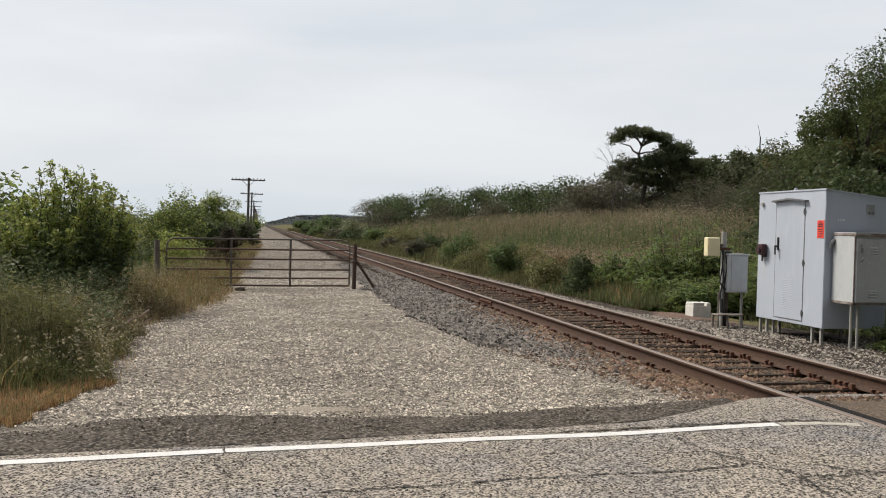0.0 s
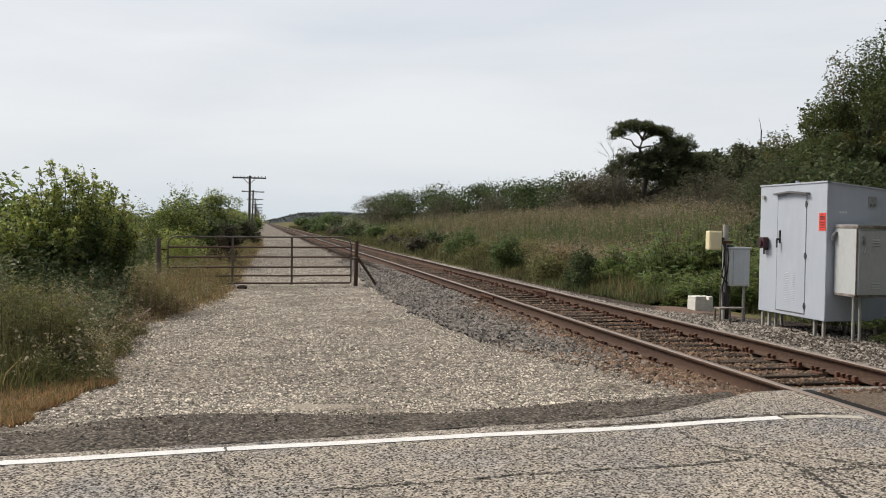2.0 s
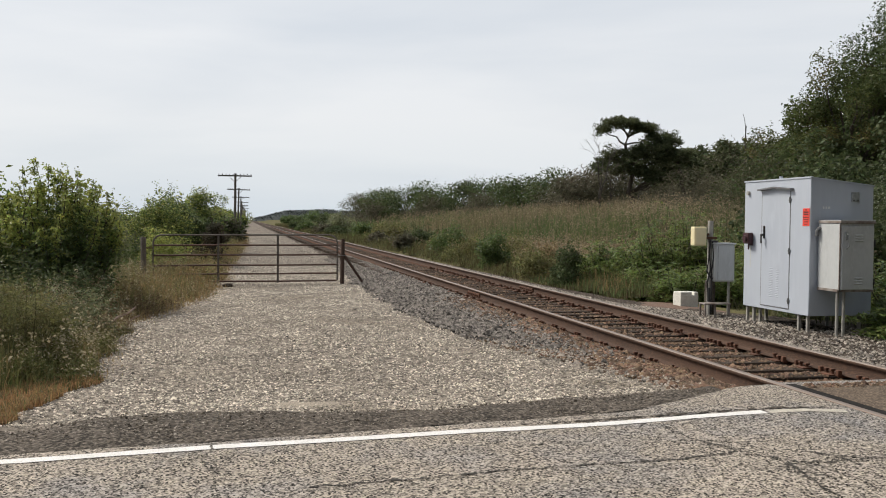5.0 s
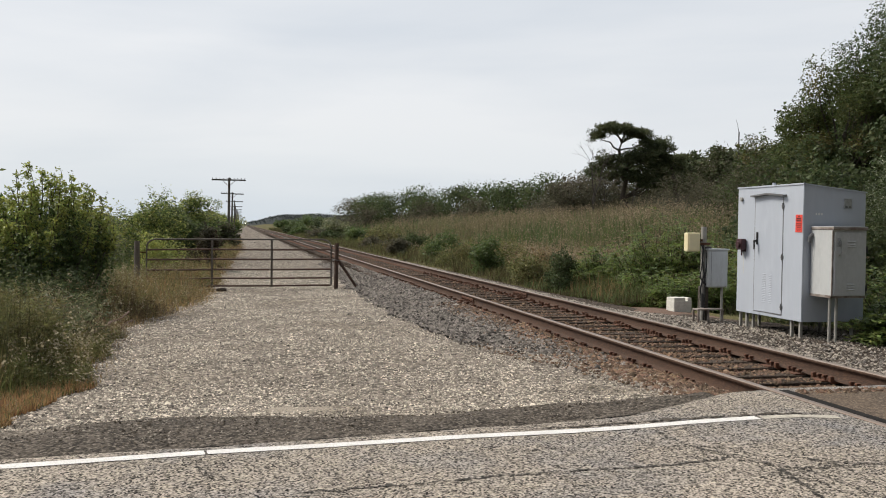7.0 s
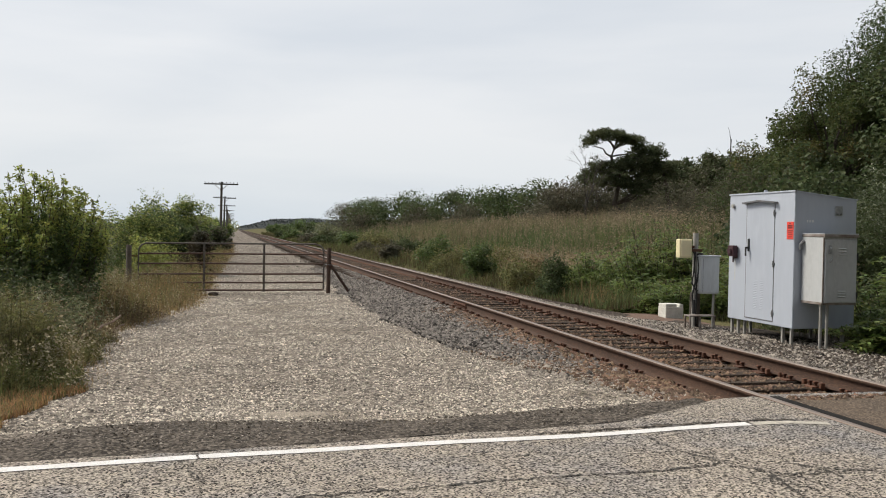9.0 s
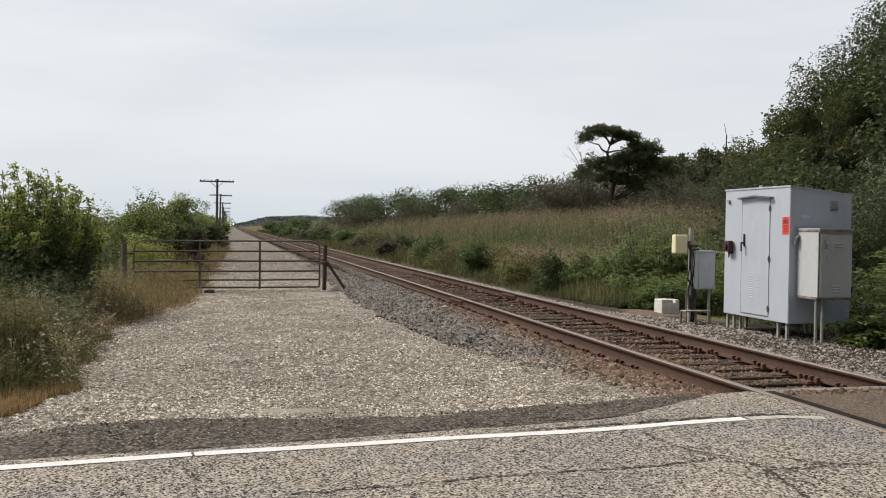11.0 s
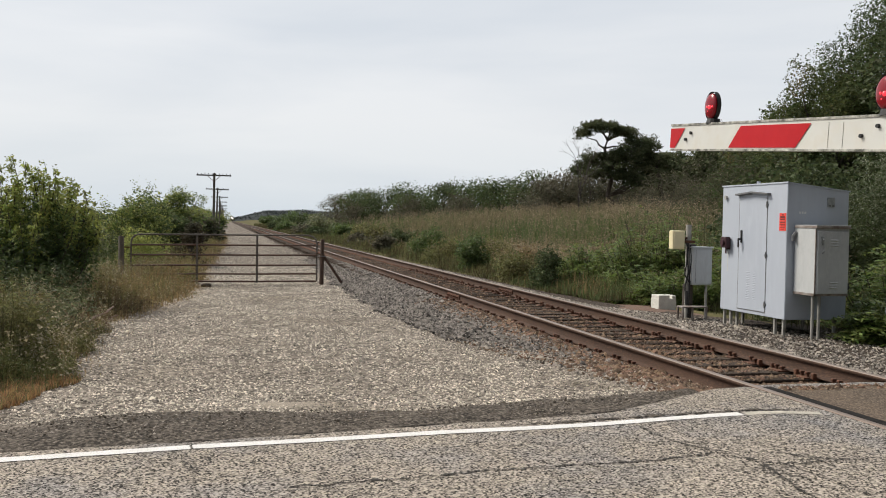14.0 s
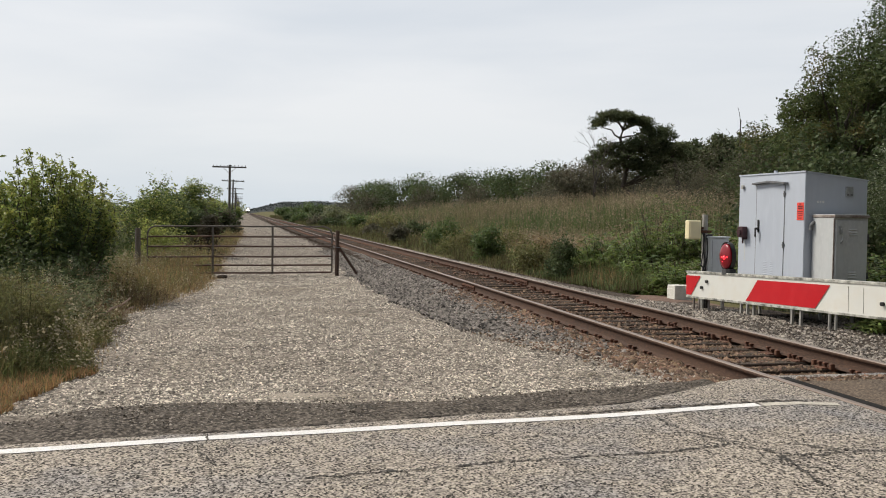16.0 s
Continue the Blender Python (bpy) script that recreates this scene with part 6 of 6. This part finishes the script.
frond_bush("low green sumac behind the concrete block", (9.5, 18.6, gz(9.5, 18.6)), 0.75, 1.5, 32, "sumac", 1.2)
frond_bush("low green sumac behind the meter post", (10.6, 18.6, gz(10.6, 18.6)), 1.35, 1.7, 42, "sumac")
# dark leaves added in the gap under the cabinet to stand for shade
broadleaf("bush", "low dark undergrowth behind the signal cabinet", "bush", (10.5, 15.0, gz(10.5, 15.0)), 0.7, 1.5, 4500, 0.05, "darkleaf", 18, 0.05, 0.03)
frond_bush("low green sumac with arching fronds beside the equipment box", (9.95, 11.4, gz(9.95, 11.4)), 0.85, 1.5, 60, "sumac")
frond_bush("low green sumac beside the equipment box", (9.6, 11.75, gz(9.6, 11.75)), 0.6, 0.9, 30, "sumac")
foot = gz(9.42, 11.4)
stake = thing("marker_stake", "thin pale leaning stake with a whitish tip in the ballast edge", "stake", (9.415, 11.4, foot))
part("shaft", rod(bmesh.new(), (-0.006, 0, -0.05), (0.08, 0, 0.33 - foot), 0.011, 0.009, 8), M["galv"], stake)
part("tip", rod(bmesh.new(), (0.079, 0, 0.325 - foot), (0.087, 0, 0.40 - foot), 0.016, 0.013, 8), M["white"], stake, "whitish tip")
frond_bush("tall green sumac bush behind the cabinets", (11.3, 13.4, gz(11.3, 13.4)), 1.75, 2.6, 80, "sumac")
frond_bush("green sumac bush at the wood's edge", (13.0, 11.2, gz(13, 11.2)), 1.8, 3.0, 60, "sumac")
for x, y, h, w, mat in ((8.35, 23.0, 0.95, 1.1, "darkleaf"), (8.7, 26.4, 0.65, 1.3, "weed"), (8.75, 32.0, 1.15, 1.3, "bush"), (9.6, 29.0, 0.8, 1.6, "brownweed"), (10.8, 35.5, 1.2, 1.8, "weed"), (9.9, 43.4, 1.25, 2.2, "bush"), (9.3, 38.0, 0.8, 2.0, "weed"), (8.8, 50.6, 0.8, 1.3, "brush"), (11.0, 57, 1.2, 2.5, "darkleaf"), (10.2, 47, 0.9, 1.6, "weed"),
                        (9.7, 66, 1.0, 2.2, "brush"), (11.5, 75, 1.5, 3.5, "weed"), (10.8, 88, 1.4, 3.5, "bush"), (9.6, 100, 0.9, 3.0, "darkleaf"), (9.4, 112, 1.0, 3.0, "brush"), (9.8, 150, 1.3, 4.0, "bush"), (9.6, 175, 1.2, 4.0, "darkleaf"), (12.0, 118, 1.9, 5.0, "greyleaf"), (12.5, 135, 2.4, 6, "greyleaf"), (12.2, 205, 2.3, 5, "bush"), (16, 190, 2.0, 6, "darkleaf"), (14, 310, 2.2, 7, "bush"), (24, 300, 2.4, 10, "bush")):
    broadleaf("shrub", "low dark shrub between the track and the reeds" if y < 60 else "rounded green shrub far along the track", "shrub", (x, y, gz(x, y)), h, w, 4200 if y < 60 else 2000, 0.032 + 0.0012 * y, mat, 14, 0.06, 0.03, group="shrubs east of the track")

# line of low trees behind the reeds
far_row = ((15.6, 131, 5.6, 8, "brush"), (18.8, 127, 6.2, 8, "oak"), (17.0, 121, 4.6, 7, "brush"), (21, 120, 6.0, 8, "darkleaf"), (23.5, 114, 6.4, 8, "oak"), (22, 108, 4.2, 7, "brush"), (26, 107, 6.4, 8, "darkleaf"), (28.2, 102, 6.6, 8, "oak"), (26, 97, 4.3, 7, "brush"),
           (30, 96, 6.6, 8, "oak"), (32, 92, 7.2, 8, "oak"), (30, 86, 4.4, 7, "brush"), (34.5, 90, 6.6, 8, "brush"), (31.5, 80, 4.0, 6, "brush"), (35.5, 84, 5.2, 7, "brush"), (28, 119, 6.6, 10, "darkleaf"), (34, 104, 6.8, 10, "darkleaf"), (20, 140, 6.4, 10, "darkleaf"),
           (40, 82, 4.2, 7, "brush"), (43.5, 80, 4.2, 7, "brush"), (47, 78, 4.2, 8, "brush"), (38, 72, 2.8, 6, "brush"), (42, 68, 2.8, 6, "brush"), (36, 62, 2.4, 6, "brush"), (33, 56, 2.2, 5, "brush"), (30, 48, 2.4, 5, "brush"), (27.5, 42, 2.6, 5, "brush"), (28.6, 78, 5.8, 6, "brush"), (30.4, 79, 6.6, 6, "brush"), (33.0, 80, 7.0, 6, "brush"), (36.5, 80, 6.0, 6, "brush"), (34.6, 78, 6.0, 5, "brush"), (39.5, 79, 5.4, 6, "brush"), (42.5, 78, 5.6, 6, "brush"), (45.5, 77, 5.4, 6, "darkleaf"), (34.4, 76, 3.9, 5, "brush"), (34.6, 85, 7.6, 6, "brush"), (37.8, 85, 7.8, 6, "brush"), (41, 85, 7.8, 6, "brush"))
for x, y, h, w, mat in far_row:
    broadleaf("thicket_tree" if mat != "brush" else "brush_thicket", {"brush": "brown leafless brush behind the reeds", "oak": "low green oak behind the reeds", "darkleaf": "dark green scrub tree behind the reeds"}[mat], "tree" if mat != "brush" else "brush",
              (x, y, gz(x, y)), max(h * (0.86 if x < 26 else 0.84) - gz(x, y) * 0.4, 1.7), w, 3500, 0.16, mat, 26, 0.16, 0.12 if mat == "brush" else 0.22, group="thicket behind the reeds", narrow=0.5 if mat != "brush" else 0.3, top="bush" if mat == "oak" and x < 29 else None)


def pine(label, place, tall, pads, lean, tufts=14, needles=62):
    """A wind-shaped pine: a bare leaning trunk and flat pads of needle tufts at the ends of its limbs."""
    c = thing("pine_tree", label, "tree", place)
    bm = bmesh.new()
    top = Vector((lean, 0, tall))
    trunk = limb(bm, (0, 0, -0.3), top, 0.3, 0.09, 0.18, 7, 8)
    P = []
    for hx, hz, w in pads:
        ctr = Vector((hx, rng.normal(0, 0.7), hz))
        base = min(trunk, key=lambda p: abs(p.z - (hz - 0.4 * abs(hx - p.x) - 0.2)))
        limb(bm, base, ctr, 0.09, 0.03, 0.2, 4, 6)
        for _ in range(tufts):
            tw = ctr + Vector((rng.normal(0, w * 0.4), rng.normal(0, w * 0.45), rng.normal(0.05, 0.15 if w < 1.2 else 0.3)))
            limb(bm, ctr, tw, 0.022, 0.01, 0.1, 2, 4)
            P.append(np.array(tw) + ball(needles) * np.array([0.36, 0.36, 0.21]) * rng.uniform(0.7, 1.3))
    part("trunk", bm, M["bark"], c, "dark crooked trunk and limbs")
    leaf_mesh("needles", np.concatenate(P), 0.2, M["needle"], c, up=0.0, narrow=0.36, droop=-0.3)
    return c


pb = gz(33.3, 74)
pine("dark wind-shaped pine with flat pads of needles", (33.3, 74.2, pb), 8.9 - pb, [(dx, z - pb, w) for dx, z, w in
     ((-2.9, 9.45, 0.9), (-2.3, 9.95, 1.0), (-1.6, 10.2, 1.1), (-0.9, 10.0, 0.9), (-0.5, 9.6, 0.8), (0.6, 9.6, 0.9), (1.2, 9.7, 0.9),
      (1.9, 8.9, 1.3), (2.6, 8.8, 1.3), (3.3, 8.6, 1.25), (3.8, 8.0, 1.25), (4.1, 7.5, 1.0), (4.0, 6.8, 1.0), (-2.5, 6.9, 1.2), (-1.7, 7.2, 1.3), (-0.7, 7.3, 1.3),
      (0.4, 7.7, 1.4), (1.5, 8.0, 1.4), (2.6, 7.9, 1.4), (-2.8, 6.3, 1.0), (-1.4, 6.5, 1.5), (0.2, 6.6, 1.6), (1.8, 6.8, 1.6), (3.0, 6.9, 1.3), (-0.4, 5.9, 1.5), (1.2, 5.8, 1.5), (2.4, 5.9, 1.5), (0.9, 7.2, 1.6), (-2.1, 5.9, 1.3), (0.9, 5.2, 1.3), (2.2, 5.2, 1.3), (3.2, 5.6, 1.2))], -0.7, tufts=24)
pine("dark pine leaning beside its neighbour", (37.9, 73.2, gz(37.9, 73)), 6.4, [(-0.7, 6.3, 1.1), (-1.3, 6.0, 1.2), (-0.3, 5.6, 0.9), (-1.8, 5.1, 1.1), (-1.1, 0.9, 1.2), (-2.4, 0.9, 1.2), (0.4, 0.8, 1.0), (-3.4, 0.7, 0.9)], -0.8)
for x, y, h in ((44.5, 88, 7.0), (47, 90, 7.6), (49.8, 87, 7.9), (53, 90, 8.2), (56.5, 88, 8.4), (60, 90, 9.4), (64, 88, 10.4), (69, 86, 11.4)):
    broadleaf("pine_clump", "dark rounded pine on the dune", "tree", (x, y, gz(x, y)), max(4.0, h + 2.2 - gz(x, y)), 6.4, 4600, 0.28, "needle", 26, 0.25, 0.3, group="dark pines on the dune", narrow=0.4)


def bare_tree(label, place, tall, wide, forks, name="dead_tree", r=0.09):
    bm = bmesh.new()

    def grow(a, d, L, rad, depth):
        b = a + d * L
        limb(bm, a, b, rad, rad * 0.6, 0.12, 3, 5)
        if depth == 0:
            return
        for _ in range(forks):
            dd = (d + Vector(rng.normal(0, wide, 3))).normalized()
            dd.z = abs(dd.z) * 0.9
            grow(a + (b - a) * rng.uniform(0.6, 1.0), dd, L * rng.uniform(0.5, 0.75), rad * 0.5, depth - 1)
    grow(Vector((0, 0, -0.2)), Vector((0.05, 0, 1)), tall * 0.45, r, 4)
    ob = new(name, put_mesh(name, bm, M["dead"]))
    ob.location = place
    return tagged(ob, label, "dead tree")


bare_tree("bare grey dead tree beside the pine", (28.4, 70.3, gz(28.4, 70)), 10.4 - gz(28.4, 70), 0.42, 3, r=0.095)
bare_tree("bare grey dead sapling", (29.6, 71, gz(29.6, 71)), 6.4, 0.4, 3, r=0.05)
for x, y, h in ((36.2, 71, 4.6), (38.6, 74, 4.9), (40.4, 72, 5.0), (42.0, 75, 5.2), (43.6, 73, 5.0), (45.4, 74, 5.4), (31.6, 70, 4.6), (35.0, 69, 3.8), (32.6, 72.5, 4.4)):
    bare_tree("thin grey bare sapling in the brush", (x, y, gz(x, y)), h, 0.3, 2, "bare_sapling", 0.06)
bm = bmesh.new()
limb(bm, (0, 0, -0.3), (0.05, 0, 5.0), 0.09, 0.035, 0.03, 6, 7)
limb(bm, (0.05, 0, 4.9), (-0.12, 0, 5.6), 0.02, 0.008, 0.1, 3, 5)
limb(bm, (0.03, 0, 2.6), (-0.9, 0.1, 2.9), 0.02, 0.008, 0.1, 3, 5)
limb(bm, (0.03, 0, 3.6), (0.3, 0.1, 4.4), 0.015, 0.008, 0.1, 3, 5)
snag = new("dead_snag", put_mesh("dead_snag", bm, M["dead"]))
snag.location = (24.0, 40.6, 6.2 - 5.0)
tagged(snag, "thin bare dead trunk behind the cabinet", "dead tree")


def oak_tree(label, place, tall, wide, clumps, leaves, size, mat="oak", low=0.10):
    return broadleaf("oak_tree", label, "tree", place, tall, wide, leaves, size, mat, clumps, 0.32, low, top=None)


oak_tree("large dense green oak behind the signal cabinet", (27.9, 32.4, gz(27.9, 32)), 10.6, 9.4, 110, 56000, 0.09, low=0.42)
oak_tree("green oak leaning out of the wood behind the cabinet", (24.3, 33.2, gz(24.3, 33)), 7.35, 7.0, 84, 46000, 0.088, "oakturn")
oak_tree("tall dark green oak on the dune", (29.0, 28.5, gz(29, 28)), 11.6, 9.0, 48, 13000, 0.18, low=0.42)
oak_tree("dark green oak at the wood's edge", (23.5, 26.0, gz(23.5, 26)), 7.4, 7.0, 36, 12000, 0.15, "darkleaf")
oak_tree("browning oak at the wood's edge", (23.6, 37.0, gz(23.6, 37)), 4.6, 5.0, 28, 11000, 0.11, "oakturn")
oak_tree("tall oak behind the others", (33.0, 34.0, gz(33, 34)), 11.5, 9.0, 34, 8000, 0.26, "darkleaf")
oak_tree("dark oak in the wood", (30.5, 42.0, gz(30, 42)), 7.0, 7.0, 24, 6000, 0.24, "darkleaf")
broadleaf("bush", "silvery green autumn olive bush at the wood's edge", "bush", (16.2, 18.6, gz(16.2, 18.6)), 3.1, 2.9, 14000, 0.06, "darkleaf", 34, 0.12, 0.1, narrow=0.3, top="olive")
broadleaf("bush", "dark green undergrowth behind the cabinets", "bush", (15.0, 21.5, gz(15, 21.5)), 2.4, 5.0, 11000, 0.12, "darkleaf", 24, 0.12, 0.05)
broadleaf("bush", "dark green undergrowth at the wood's edge", "bush", (19.0, 25.5, gz(19, 25.5)), 3.2, 5.5, 11000, 0.14, "darkleaf", 24, 0.12, 0.05)
broadleaf("brush_thicket", "brown tangled brush at the wood's edge", "brush", (20.5, 33.0, gz(20.5, 33)), 3.2, 5.0, 7000, 0.14, "brush", 18, 0.1, 0.05, narrow=0.15, top="oak")
broadleaf("brush_thicket", "brown tangled brush below the oaks", "brush", (23.0, 42.0, gz(23, 42)), 3.4, 5.5, 7000, 0.15, "brush", 18, 0.1, 0.05, narrow=0.15)
# oaks south of y = -5 are added, unseen, to darken south-facing sides
for x, y, h, w in ((38, 26, 12, 10), (36, 18, 12, 10), (28, 18, 9, 8), (24, 12, 7, 7), (44, 40, 10, 10), (20, 4, 6, 6), (26, -2, 8, 8), (11, -11, 9, 8), (17, -13, 10, 9), (6, -15, 9, 8), (23, -9, 10, 9), (13, -20, 11, 10), (1, -19, 9, 9), (-6, -21, 9, 9), (21, -20, 11, 10)):
    broadleaf("oak_tree", "dark oak of the wood on the dune, some added unseen to the south", "tree", (x, y, gz(x, y)), h, w, 2200, 0.44, "darkleaf", 18, 0.3, 0.08, group="oaks of the wood")

# far wooded ridge
hx = rng.uniform(8, 330, 14000)
hy = 960 + rng.normal(0, 25, len(hx)) - hx * 0.25
top = 2.4 + 9.3 * step(6, 45, hx) + 2.5 * step(60, 300, hx) + 1.2 * wavy(hx, hy * 0, 9)
P = np.stack([hx, hy, top * rng.random(len(hx)) ** 0.45], 1)
hill_x, hill_t = np.meshgrid(np.linspace(6, 332, 120), np.linspace(0, 1, 7))
hill_top = 3.0 + 9.3 * step(6, 45, hill_x) + 2.5 * step(60, 300, hill_x) + 1.2 * wavy(hill_x, hill_x * 0, 9)
i = np.arange(hill_x.size).reshape(hill_x.shape)
faces = np.stack([i[:-1, :-1].ravel(), i[:-1, 1:].ravel(), i[1:, 1:].ravel(), i[1:, :-1].ravel()], 1)
tagged(big_mesh("wooded_hill", np.stack([hill_x.ravel(), (930 + 120 * hill_t - hill_x * 0.25).ravel(), (-1 + hill_top * np.sin(3.14159 * hill_t) ** 0.5).ravel()], 1), faces, M["hillwood"], smooth=True),
       "dark wooded hill on the horizon", "hill", kind="structure")
ridge = leaf_mesh("far_wood", P, 1.2, M["farwood"], narrow=1.0, up=0.9)
tagged(ridge, "dark wooded ridge on the horizon", "far wood", kind="stuff")
lx = -rng.uniform(15, 900, 9000)
P = np.stack([lx, 1300 + rng.normal(0, 30, len(lx)), 3.2 * rng.random(len(lx)) ** 0.5 - 0.5], 1)
tagged(leaf_mesh("far_trees", P, 4.0, M["farwood"], narrow=0.8), "low dark trees on the western horizon", "far wood", kind="stuff")


# ---- what moves ----
def motions():
    # the barrier comes down: seconds, height of the arm above level in degrees
    fall = ((0.0, 86), (4.6, 86), (5.4, 83), (7.0, 69), (9.0, 49), (11.0, 29.5), (12.4, 16.2), (13.1, 9.64), (13.3, 7.66), (13.5, 5.9), (13.6, 5.05), (13.8, 4.5),
            (14.0, 4.24), (14.2, 3.57), (14.4, 2.66), (14.5, 2.0), (14.7, 1.5), (15.0, 0.74), (15.3, -0.39), (15.5, -1.24), (15.7, -1.75), (16.0, -1.84))
    walk(crossing_barrier, [(s, pose(*PIVOT, 0, 0, 2.69) @ pose(0, 0, 0, up, 0, 0)) for s, up in fall])
    walk(engine, [(0.0, pose(X_MID, 1250, 0)), (8.0, pose(X_MID, 985, 0)), (16.0, pose(X_MID, 720, 0))])


motions()
